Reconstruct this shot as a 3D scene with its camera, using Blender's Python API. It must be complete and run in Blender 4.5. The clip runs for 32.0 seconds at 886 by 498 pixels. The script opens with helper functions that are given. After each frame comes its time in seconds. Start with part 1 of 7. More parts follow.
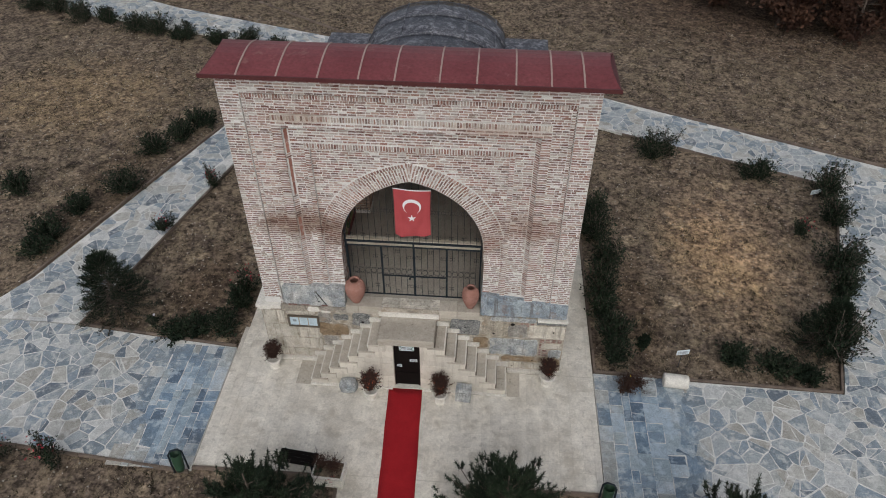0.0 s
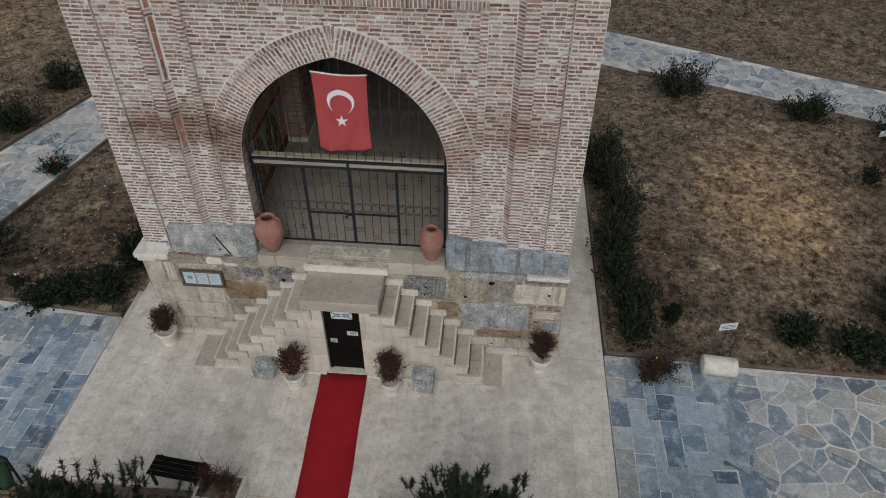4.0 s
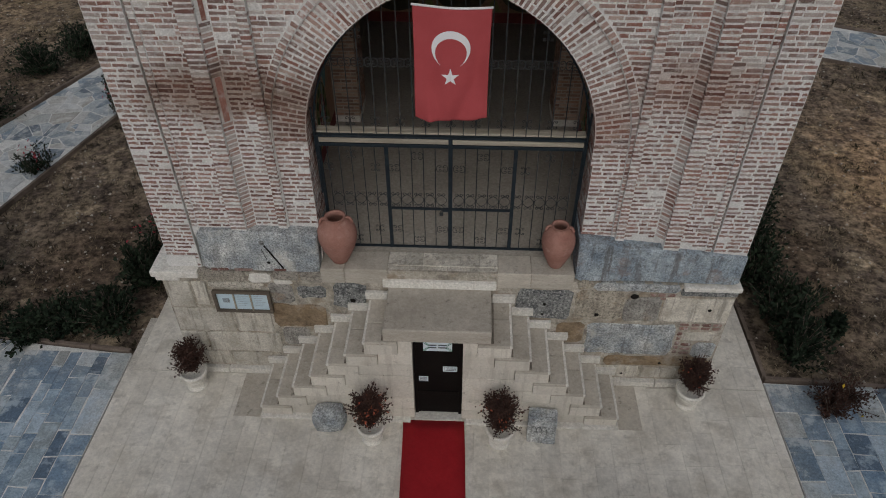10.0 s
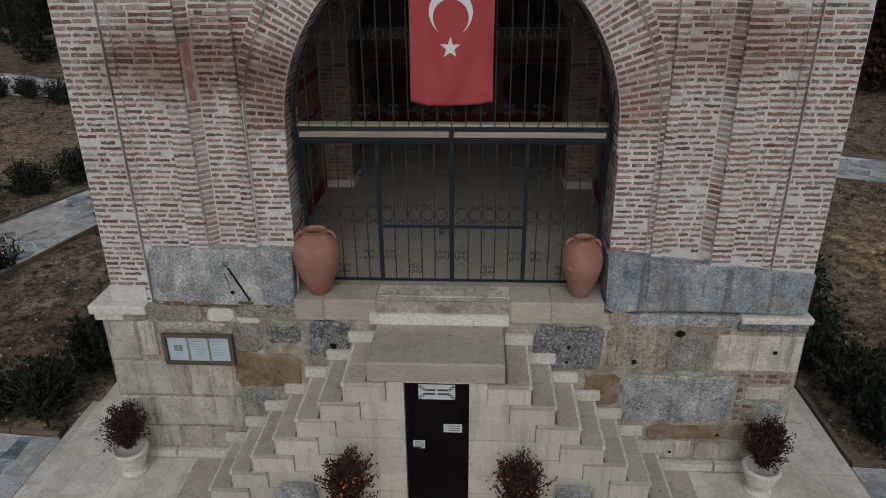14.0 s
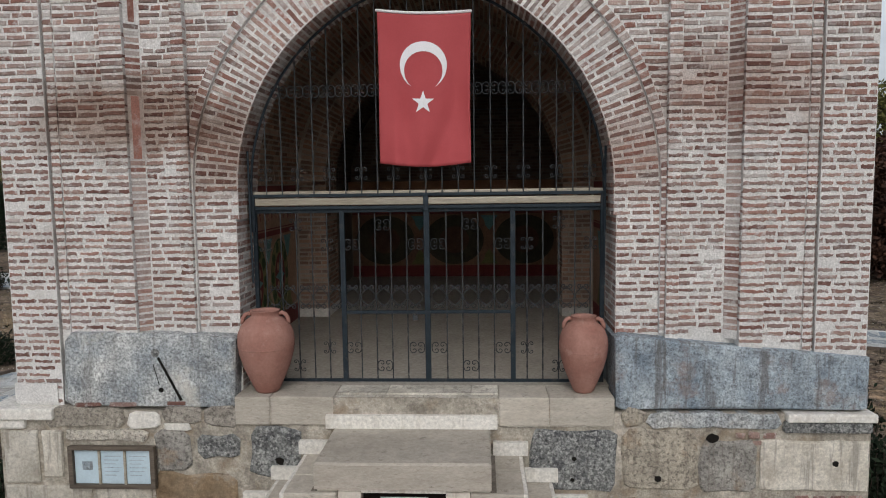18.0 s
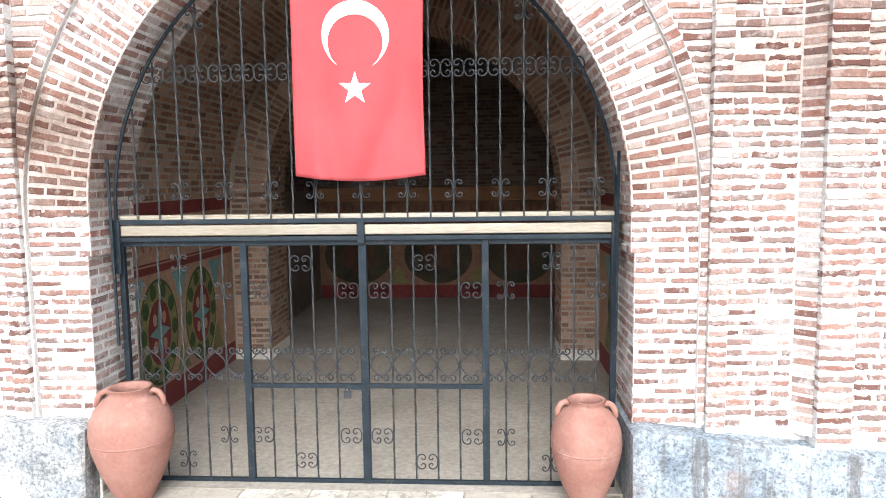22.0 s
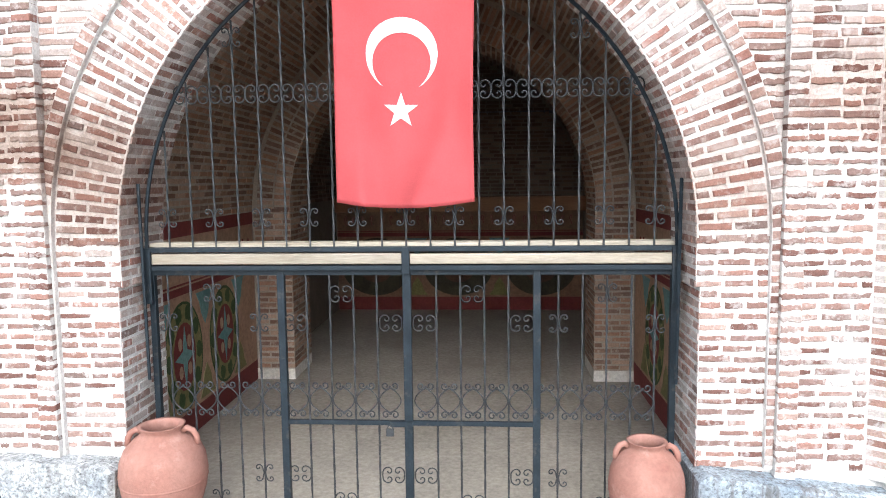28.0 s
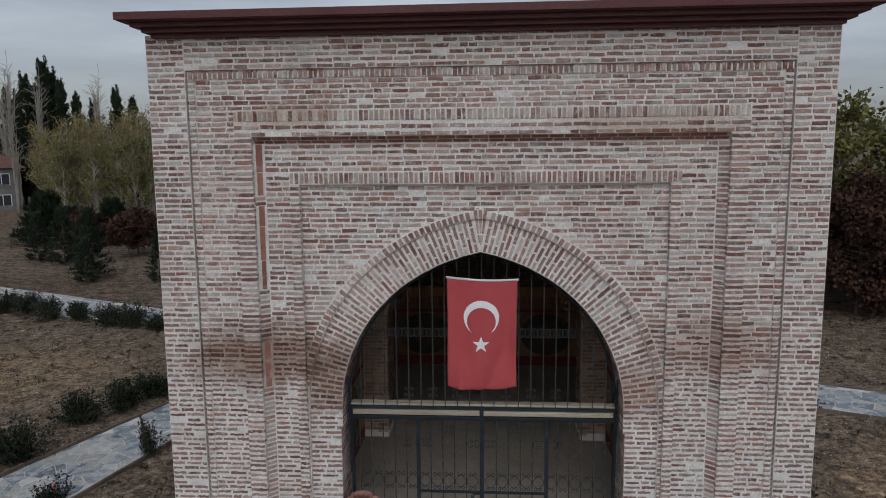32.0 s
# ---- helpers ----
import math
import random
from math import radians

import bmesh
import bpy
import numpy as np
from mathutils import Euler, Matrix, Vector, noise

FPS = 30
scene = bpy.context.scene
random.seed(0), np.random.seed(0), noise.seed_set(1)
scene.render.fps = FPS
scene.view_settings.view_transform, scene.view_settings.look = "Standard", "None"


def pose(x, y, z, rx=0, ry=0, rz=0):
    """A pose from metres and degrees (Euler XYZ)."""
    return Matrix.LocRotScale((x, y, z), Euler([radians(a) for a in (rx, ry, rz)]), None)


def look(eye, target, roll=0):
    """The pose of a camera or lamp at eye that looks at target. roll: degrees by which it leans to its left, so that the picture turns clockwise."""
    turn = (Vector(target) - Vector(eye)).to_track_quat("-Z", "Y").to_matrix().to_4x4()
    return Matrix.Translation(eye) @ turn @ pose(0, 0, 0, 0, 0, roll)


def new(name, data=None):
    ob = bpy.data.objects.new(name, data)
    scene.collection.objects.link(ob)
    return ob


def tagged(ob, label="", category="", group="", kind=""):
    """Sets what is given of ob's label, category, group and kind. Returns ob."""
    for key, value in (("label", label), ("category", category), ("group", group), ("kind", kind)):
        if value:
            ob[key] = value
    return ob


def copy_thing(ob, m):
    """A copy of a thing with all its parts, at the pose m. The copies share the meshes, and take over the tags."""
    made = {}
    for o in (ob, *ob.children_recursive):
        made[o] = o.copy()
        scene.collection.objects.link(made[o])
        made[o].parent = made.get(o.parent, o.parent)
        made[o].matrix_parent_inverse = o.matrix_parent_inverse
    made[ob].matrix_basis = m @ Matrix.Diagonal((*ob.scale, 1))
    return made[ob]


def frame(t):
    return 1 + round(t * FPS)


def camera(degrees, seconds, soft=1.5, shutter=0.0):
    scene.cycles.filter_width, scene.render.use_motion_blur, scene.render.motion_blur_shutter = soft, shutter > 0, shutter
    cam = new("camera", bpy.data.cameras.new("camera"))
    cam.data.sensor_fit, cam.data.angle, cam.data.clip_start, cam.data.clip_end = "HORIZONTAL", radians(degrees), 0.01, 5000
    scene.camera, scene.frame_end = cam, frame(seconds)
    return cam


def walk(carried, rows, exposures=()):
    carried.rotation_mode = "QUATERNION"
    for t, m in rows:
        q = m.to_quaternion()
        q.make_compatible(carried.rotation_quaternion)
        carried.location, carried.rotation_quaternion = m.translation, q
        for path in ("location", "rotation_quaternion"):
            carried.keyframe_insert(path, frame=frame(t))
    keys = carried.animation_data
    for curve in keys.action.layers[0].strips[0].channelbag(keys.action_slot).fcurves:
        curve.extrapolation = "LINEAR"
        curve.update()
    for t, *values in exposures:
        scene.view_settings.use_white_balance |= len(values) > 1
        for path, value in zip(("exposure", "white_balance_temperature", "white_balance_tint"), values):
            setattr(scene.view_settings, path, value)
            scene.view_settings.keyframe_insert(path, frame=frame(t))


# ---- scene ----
cam = camera(64.6, 32.0, 1.0)
METRES, EYE, TILT, LEAN, TURN = 29.7, 18.86, 0.0, 0.0, 4.4
ROWS = [
    (0.0, 0.0, 0.0, 0.0, 0.03, -41.49, -0.04),
    (0.5, 0.0034, 0.0035, -0.0291, 0.1, -41.48, -0.04),
    (1.0, 0.0069, 0.0083, -0.055, 0.17, -41.48, -0.02),
    (1.5, 0.0112, 0.0194, -0.0835, 0.22, -41.45, -0.02),
    (2.0, 0.0155, 0.037, -0.1118, 0.27, -41.41, -0.05),
    (2.5, 0.02, 0.0583, -0.1356, 0.33, -41.36, -0.04),
    (3.0, 0.0269, 0.0813, -0.1571, 0.38, -41.31, -0.05),
    (3.5, 0.0361, 0.1031, -0.1738, 0.44, -41.27, -0.1),
    (5.5, 0.0463, 0.1765, -0.2075, 0.79, -41.18, 0.0),
    (6.0, 0.0331, 0.1895, -0.2138, 0.88, -41.17, 0.01),
    (6.5, 0.0144, 0.2009, -0.2268, 0.95, -41.23, 0.01),
    (7.0, -0.0072, 0.2104, -0.2443, 1.03, -41.18, 0.05),
    (7.5, -0.0292, 0.2193, -0.2576, 0.65, -41.2, 0.13),
    (8.0, -0.0444, 0.2237, -0.2636, -0.17, -41.21, 0.16),
    (8.5, -0.0471, 0.2256, -0.2662, -1.07, -41.23, 0.11),
    (9.0, -0.0468, 0.2265, -0.2676, -1.9, -41.17, 0.08),
    (9.5, -0.0454, 0.228, -0.2667, -1.9, -41.22, 0.09),
    (10.0, -0.0432, 0.2284, -0.2727, -1.84, -41.21, 0.13),
    (10.5, -0.0417, 0.229, -0.2944, -1.81, -41.23, 0.15),
    (11.0, -0.0405, 0.2288, -0.3134, -1.77, -41.13, 0.16),
    (11.5, -0.0403, 0.2284, -0.3208, -1.72, -40.04, 0.17),
    (12.0, -0.0406, 0.2281, -0.3301, -1.72, -34.8, 0.2),
    (12.5, -0.0407, 0.2289, -0.3395, -1.7, -27.07, 0.3),
    (13.0, -0.0412, 0.2301, -0.3506, -1.69, -24.16, 0.36),
    (13.5, -0.0418, 0.2307, -0.3697, -1.67, -24.09, 0.41),
    (15.5, -0.0393, 0.234, -0.4261, -1.42, -22.88, 0.57),
    (16.0, -0.0382, 0.2364, -0.4347, -1.49, -16.5, 0.53),
    (16.5, -0.0361, 0.2406, -0.4402, -1.46, -7.05, 0.68),
    (17.0, -0.0343, 0.2455, -0.4444, -1.45, -5.59, 0.76),
    (17.5, -0.0323, 0.2514, -0.4548, -1.42, -5.75, 0.76),
    (18.0, -0.0291, 0.2588, -0.461, -1.25, -5.49, 0.77),
    (18.5, -0.0258, 0.2704, -0.4607, -1.21, -5.57, 0.77),
    (19.0, -0.0218, 0.2853, -0.4613, -1.05, -5.49, 0.77),
    (19.5, -0.0181, 0.3019, -0.4603, -0.97, -5.53, 0.76),
    (20.0, -0.016, 0.3174, -0.4595, -0.96, -5.39, 0.74),
    (20.5, -0.0146, 0.3306, -0.4573, -0.85, -5.52, 0.75),
    (21.0, -0.013, 0.337, -0.4556, -0.81, -5.65, 0.76),
    (21.5, -0.0113, 0.3401, -0.4552, -0.8, -5.68, 0.75),
    (22.0, -0.0099, 0.342, -0.4549, -0.79, -5.69, 0.76),
    (22.5, -0.0084, 0.3432, -0.4546, -0.8, -5.69, 0.75),
    (23.0, -0.0071, 0.3439, -0.4543, -0.79, -5.65, 0.74),
    (23.5, -0.0054, 0.3443, -0.454, -0.78, -5.57, 0.72),
    (24.0, -0.0037, 0.3451, -0.4533, -0.82, -5.62, 0.72),
    (24.5, -0.0024, 0.3461, -0.4528, -0.8, -5.61, 0.71),
    (25.0, -0.0027, 0.3467, -0.4522, -0.76, -5.63, 0.69),
    (25.5, -0.0082, 0.347, -0.4509, -0.65, -5.78, 0.69),
    (27.5, -0.0226, 0.3517, -0.4485, -0.45, -5.67, 0.66),
    (28.0, -0.0216, 0.3532, -0.4479, -0.5, -5.67, 0.65),
    (28.5, -0.0201, 0.3536, -0.4301, -0.62, -5.66, 0.55),
    (29.0, -0.0211, 0.3509, -0.399, -0.67, -5.71, 0.47),
    (29.5, -0.0254, 0.339, -0.3677, -0.67, -5.76, 0.38),
    (30.0, -0.0315, 0.3193, -0.3439, -0.5, -6.2, 0.43),
    (30.5, -0.0382, 0.294, -0.3396, -0.38, -6.87, 0.49),
    (31.0, -0.0443, 0.2618, -0.337, -0.4, -7.22, 0.5),
    (31.5, -0.0487, 0.2235, -0.3334, -0.41, -7.56, 0.52),
    (32.0, -0.051, 0.1834, -0.332, -0.35, -7.98, 0.55),
]
EXPOSURES = [(0.0, -0.5, 6600, 10), (1.0, -0.7, 6594, 10), (2.0, -0.94, 6588, 10), (3.0, -0.87, 6582, 10), (6.0, -0.74, 6565, 10), (8.0, -1.14, 6553, 10), (9.0, -1.12, 6547, 10), (11.0, -1.2, 6535, 10), (13.0, -1.15, 6524, 10), (16.0, -1.12, 6506, 10), (17.0, -0.8, 6500, 10), (18.0, -0.5, 6470, 10), (19.0, 0.0, 6433, 10), (20.0, 0.42, 6400, 10), (21.0, 0.93, 6362, 10), (23.0, 1.62, 6288, 10), (28.0, 1.25, 6200, 10), (29.0, 1.12, 6150, 10), (29.5, 0.9, 6250, 10), (30.0, 0.32, 6300, 10), (30.5, -0.08, 6300, 10), (31.0, -0.44, 6280, 10), (32.0, -0.95, 6220, 10)]
walk(cam, [(t, pose(2.15, -15.3, EYE, TILT, LEAN, TURN) @ pose(METRES * x, METRES * y, METRES * z, 90 + pitch, roll, yaw)) for t, x, y, z, yaw, pitch, roll in ROWS], EXPOSURES)

# ---- world and light: an overcast autumn day ----
world = bpy.data.worlds.new("overcast_sky")
scene.world = world
world.use_nodes = True
wn, wl = world.node_tree.nodes, world.node_tree.links
sky = wn.new("ShaderNodeTexSky")
sky.sky_type, sky.sun_disc = "NISHITA", False
sky.sun_elevation, sky.sun_rotation = radians(38), radians(178)
sky.air_density, sky.dust_density, sky.ozone_density = 1.0, 3.0, 1.0
grey = wn.new("ShaderNodeHueSaturation")
grey.inputs["Saturation"].default_value = 0.35
clouds = wn.new("ShaderNodeTexNoise")
clouds.inputs["Scale"].default_value, clouds.inputs["Detail"].default_value = 3.0, 5.0
cloud_map = wn.new("ShaderNodeMapping")
cloud_map.inputs["Scale"].default_value = (1, 1, 5)
cloud_at = wn.new("ShaderNodeTexCoord")
cloud_mix = wn.new("ShaderNodeMix")
cloud_mix.data_type, cloud_mix.blend_type = "RGBA", "MULTIPLY"
cloud_ramp = wn.new("ShaderNodeValToRGB")
cloud_ramp.color_ramp.elements[0].position, cloud_ramp.color_ramp.elements[0].color = 0.3, (0.90, 0.93, 0.98, 1)
cloud_ramp.color_ramp.elements[1].position, cloud_ramp.color_ramp.elements[1].color = 0.7, (1.42, 1.42, 1.42, 1)
cloud_mix.inputs["Factor"].default_value = 1.0
wl.new(cloud_at.outputs["Generated"], cloud_map.inputs[0])
wl.new(cloud_map.outputs[0], clouds.inputs["Vector"])
wl.new(clouds.outputs["Fac"], cloud_ramp.inputs[0])
wl.new(sky.outputs[0], grey.inputs["Color"])
wl.new(grey.outputs[0], cloud_mix.inputs["A"])
wl.new(cloud_ramp.outputs[0], cloud_mix.inputs["B"])
wl.new(cloud_mix.outputs["Result"], wn["Background"].inputs["Color"])
wn["Background"].inputs["Strength"].default_value = 0.16
sun_data = bpy.data.lights.new("sun", "SUN")
sun_data.energy, sun_data.angle, sun_data.color = 0.45, radians(50), (1.0, 0.97, 0.93)
sun = new("sun", sun_data)
sun.matrix_world = look((0.5, -11, 14), (0, 0, 0))

# ---- helpers ----
rng = random.Random(7)


class Shape:
    """Collects vertices and faces of one mesh."""

    def __init__(self):
        self.v, self.f = [], []

    def add(self, verts, faces):
        n = len(self.v)
        self.v += [tuple(p) for p in verts]
        self.f += [tuple(n + i for i in face) for face in faces]
        return self

    def box(self, x0, x1, y0, y1, z0, z1):
        v = [(x, y, z) for x in (x0, x1) for y in (y0, y1) for z in (z0, z1)]
        return self.add(v, [(0, 1, 3, 2), (4, 6, 7, 5), (0, 4, 5, 1), (2, 3, 7, 6), (0, 2, 6, 4), (1, 5, 7, 3)])

    def slab(self, poly, to3, depth, chamfer=0.0):
        """A prism: poly in the plane, to3(u, v, h) to the world with h outward; its outer rim is chamfered."""
        n = len(poly)
        cu, cv = sum(p[0] for p in poly) / n, sum(p[1] for p in poly) / n
        rings = [[to3(u, v, 0) for u, v in poly]]
        if chamfer:
            rings.append([to3(u, v, depth - chamfer) for u, v in poly])
            inner = []
            for u, v in poly:
                d = math.hypot(u - cu, v - cv) or 1
                k = max(0.3, 1 - 1.3 * chamfer / d)
                inner.append((cu + (u - cu) * k, cv + (v - cv) * k))
            rings.append([to3(u, v, depth) for u, v in inner])
        else:
            rings.append([to3(u, v, depth) for u, v in poly])
        verts = [p for r in rings for p in r]
        faces = []
        for k in range(len(rings) - 1):
            for i in range(n):
                j = (i + 1) % n
                faces.append((k * n + i, k * n + j, (k + 1) * n + j, (k + 1) * n + i))
        faces.append(tuple(range((len(rings) - 1) * n, len(rings) * n)))
        return self.add(verts, faces)

    def tube(self, pts, r, n=6, twist=0.0, closed=False):
        pts = [Vector(p) for p in pts]
        rings, verts = [], []
        up = Vector((0, 1, 0))
        for i, p in enumerate(pts):
            a, b = pts[max(i - 1, 0)], pts[min(i + 1, len(pts) - 1)]
            if closed:
                a, b = pts[i - 1], pts[(i + 1) % len(pts)]
            d = (b - a).normalized()
            s = d.cross(up)
            if s.length < 1e-3:
                s = d.cross(Vector((1, 0, 0)))
            s.normalize()
            q = s.cross(d)
            rad = r(i / max(1, len(pts) - 1)) if callable(r) else r
            for k in range(n):
                w = 2 * math.pi * k / n + twist * i
                verts.append(p + rad * (math.cos(w) * s + math.sin(w) * q))
        m = len(pts)
        faces = [(i * n + k, i * n + (k + 1) % n, ((i + 1) % m) * n + (k + 1) % n, ((i + 1) % m) * n + k) for i in range(m if closed else m - 1) for k in range(n)]
        if not closed:
            faces += [tuple(range(n - 1, -1, -1)), tuple(range((m - 1) * n, m * n))]
        return self.add(verts, faces)

    def lathe(self, profile, cx=0, cy=0, n=24, wobble=0.0):
        verts = []
        for r, z in profile:
            for k in range(n):
                w = 2 * math.pi * k / n
                rr = r * (1 + wobble * math.sin(3 * w + z * 5))
                verts.append((cx + rr * math.cos(w), cy + rr * math.sin(w), z))
        faces = [(i * n + k, i * n + (k + 1) % n, (i + 1) * n + (k + 1) % n, (i + 1) * n + k) for i in range(len(profile) - 1) for k in range(n)]
        faces += [tuple(range(n - 1, -1, -1)), tuple(range((len(profile) - 1) * n, len(profile) * n))]
        return self.add(verts, faces)

    def mesh(self, name, material, smooth=False):
        me = bpy.data.meshes.new(name)
        me.from_pydata(self.v, [], self.f)
        me.materials.append(material)
        if smooth:
            me.polygons.foreach_set("use_smooth", [True] * len(me.polygons))
        me.update()
        return me


def fix(me):
    """Makes all normals point outward."""
    bm = bmesh.new()
    bm.from_mesh(me)
    bmesh.ops.recalc_face_normals(bm, faces=bm.faces)
    bm.to_mesh(me)
    bm.free()
    return me


def part(name, shape, material, parent=None, label="", smooth=False, kind="", bevel=0.0):
    """Links a shape as one mesh object, under a thing if one is given."""
    ob = new(name, fix(shape.mesh(name, material, smooth)))
    if parent:
        ob.parent = parent
    if bevel:
        b = ob.modifiers.new("bevel", "BEVEL")
        b.width, b.segments, b.limit_method = bevel, 2, "ANGLE"
    return tagged(ob, label, "", "", kind)


def thing(name, label, category, at=(0, 0, 0), rz=0.0, group="", kind=""):
    ob = new(name)
    ob.matrix_world = pose(*at, 0, 0, rz)
    return tagged(ob, label, category, group, kind)


def piece(name, me, parent, m):
    """A piece on shared mesh data, placed by m in its parent's space."""
    ob = new(name, me)
    ob.parent = parent
    ob.matrix_local = m
    return ob


def on_front(y):
    """Plane coordinates (x, z) on a wall that faces -y."""
    return lambda u, v, h: (u, y - h, v)


def on_floor(z):
    return lambda u, v, h: (u, v, z + h)


def rough_rect(u0, u1, v0, v1, j, more=0):
    """A rectangle with uneven corners and, with more, uneven long edges."""
    pts = [(u0, v0)] + [(u0 + (u1 - u0) * (k + 1) / (more + 1), v0) for k in range(more)] + [(u1, v0), (u1, v1)]
    pts += [(u1 - (u1 - u0) * (k + 1) / (more + 1), v1) for k in range(more)] + [(u0, v1)]
    return [(u + rng.uniform(-j, j), v + rng.uniform(-j, j)) for u, v in pts]

# ---- materials ----
def surf(name, cols, scale=2.0, fine=35.0, rough=0.85, bump=0.3, vary=0.0, pick=None, wash=None, stain=None, metal=0.0, bump_scale=60.0, stretch=(1, 1, 1), fine_amount=0.35, deep=(0.6, 1.28), pick_share=0.72, mottle=None, streak=None, spec=0.35, patches=()):
    """A surface of noise between colours; pick: a palette chosen piece by piece; wash, stain: (colour, amount, scale) laid over in patches; patches: (tint, amount, centre, radii), stains that keep the pattern below."""
    m = bpy.data.materials.new(name)
    m.use_nodes = True
    nt = m.node_tree
    n, l = nt.nodes, nt.links
    bsdf = n["Principled BSDF"]
    bsdf.inputs["Roughness"].default_value, bsdf.inputs["Metallic"].default_value = rough, metal
    bsdf.inputs["Specular IOR Level"].default_value = spec
    geo, oi, mp = n.new("ShaderNodeNewGeometry"), n.new("ShaderNodeObjectInfo"), n.new("ShaderNodeMapping")
    mp.inputs["Scale"].default_value = stretch
    l.new(geo.outputs["Position"], mp.inputs["Vector"])

    def noise_at(s, detail=4.0, rg=0.6):
        t = n.new("ShaderNodeTexNoise")
        t.inputs["Scale"].default_value, t.inputs["Detail"].default_value, t.inputs["Roughness"].default_value = s, detail, rg
        l.new(mp.outputs[0], t.inputs["Vector"])
        return t.outputs["Fac"]

    def ramp(stops, fac, lo=0.3, hi=0.7, hard=False):
        r = n.new("ShaderNodeValToRGB")
        cr = r.color_ramp
        if hard:
            cr.interpolation = "CONSTANT"
        for i, c in enumerate(stops):
            e = cr.elements[i] if i < 2 else cr.elements.new(1.0)
            e.position = lo + (hi - lo) * i / max(1, len(stops) - (0 if hard else 1))
            e.color = (*c, 1)
        l.new(fac, r.inputs[0])
        return r.outputs[0]

    def mix(a, b, fac, mode="MIX"):
        x = n.new("ShaderNodeMix")
        x.data_type, x.blend_type = "RGBA", mode
        for v, s in ((a, "A"), (b, "B")):
            if isinstance(v, tuple):
                x.inputs[s].default_value = (*v, 1)
            else:
                l.new(v, x.inputs[s])
        if isinstance(fac, float):
            x.inputs["Factor"].default_value = fac
        else:
            l.new(fac, x.inputs["Factor"])
        return x.outputs["Result"]

    def maths(op, a, b):
        x = n.new("ShaderNodeMath")
        x.operation = op
        for i, v in enumerate((a, b)):
            if isinstance(v, (int, float)):
                x.inputs[i].default_value = v
            else:
                l.new(v, x.inputs[i])
        return x.outputs[0]

    one = maths("FRACT", maths("ADD", geo.outputs["Random Per Island"], oi.outputs["Random"]), 0)
    colour = ramp(cols, noise_at(scale))
    if pick:
        colour = mix(colour, ramp(pick, one, 0.0, 1.0, True), pick_share)
    if vary:
        v = maths("ADD", maths("MULTIPLY", one, 2 * vary), 1 - vary)
        grey_v = n.new("ShaderNodeCombineColor")
        for i in range(3):
            l.new(v, grey_v.inputs[i])
        colour = mix(colour, grey_v.outputs[0], 1.0, "MULTIPLY")
    fine_noise = noise_at(fine, 3.0, 0.7)
    colour = mix(colour, ramp([(deep[0],) * 3, (deep[1],) * 3], fine_noise, 0.28, 0.72), fine_amount * 2 if fine_amount < 0.5 else 1.0, "MULTIPLY")
    if mottle is None:
        mottle = 0.3 if bump > 0.12 else 0.0
    if mottle:
        colour = mix(colour, ramp([(0.62,) * 3, (1.0,) * 3, (1.3,) * 3], noise_at(fine / 6, 9.0, 0.80), 0.36, 0.64), mottle, "MULTIPLY")
    for over in (wash, stain):
        if over:
            c, amount, s = over
            mask = ramp([(0, 0, 0), (1, 1, 1)], noise_at(s, 6.0, 0.7), 0.62 - 0.35 * amount, 0.72 - 0.3 * amount)
            mask = maths("MULTIPLY", mask, min(1.0, 0.45 + amount * 0.5))
            colour = mix(colour, c, mask)
    if streak:
        fall = n.new("ShaderNodeMapping")
        fall.inputs["Scale"].default_value = (9, 9, 0.8)
        l.new(geo.outputs["Position"], fall.inputs["Vector"])
        t = n.new("ShaderNodeTexNoise")
        t.inputs["Scale"].default_value, t.inputs["Detail"].default_value, t.inputs["Roughness"].default_value = 1.0, 5.0, 0.7
        l.new(fall.outputs[0], t.inputs["Vector"])
        colour = mix(colour, streak[0], maths("MULTIPLY", ramp([(0, 0, 0), (1, 1, 1)], t.outputs["Fac"], 0.52, 0.62), streak[1]))
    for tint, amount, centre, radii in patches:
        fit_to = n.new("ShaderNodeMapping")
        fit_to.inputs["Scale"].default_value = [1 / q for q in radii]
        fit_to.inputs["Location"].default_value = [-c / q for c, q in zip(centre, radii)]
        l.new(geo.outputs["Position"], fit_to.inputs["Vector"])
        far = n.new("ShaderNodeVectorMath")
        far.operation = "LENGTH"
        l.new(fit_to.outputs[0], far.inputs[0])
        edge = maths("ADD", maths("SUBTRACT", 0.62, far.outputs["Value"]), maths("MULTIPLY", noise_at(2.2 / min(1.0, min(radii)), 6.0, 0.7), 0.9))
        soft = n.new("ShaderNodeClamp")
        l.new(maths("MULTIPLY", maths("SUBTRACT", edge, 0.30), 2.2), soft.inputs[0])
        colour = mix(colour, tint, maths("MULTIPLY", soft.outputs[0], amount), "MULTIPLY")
    l.new(colour, bsdf.inputs["Base Color"])
    if bump:
        b = n.new("ShaderNodeBump")
        b.inputs["Strength"].default_value, b.inputs["Distance"].default_value = bump, 0.02
        l.new(noise_at(bump_scale, 5.0, 0.65), b.inputs["Height"])
        l.new(b.outputs[0], bsdf.inputs["Normal"])
    return m


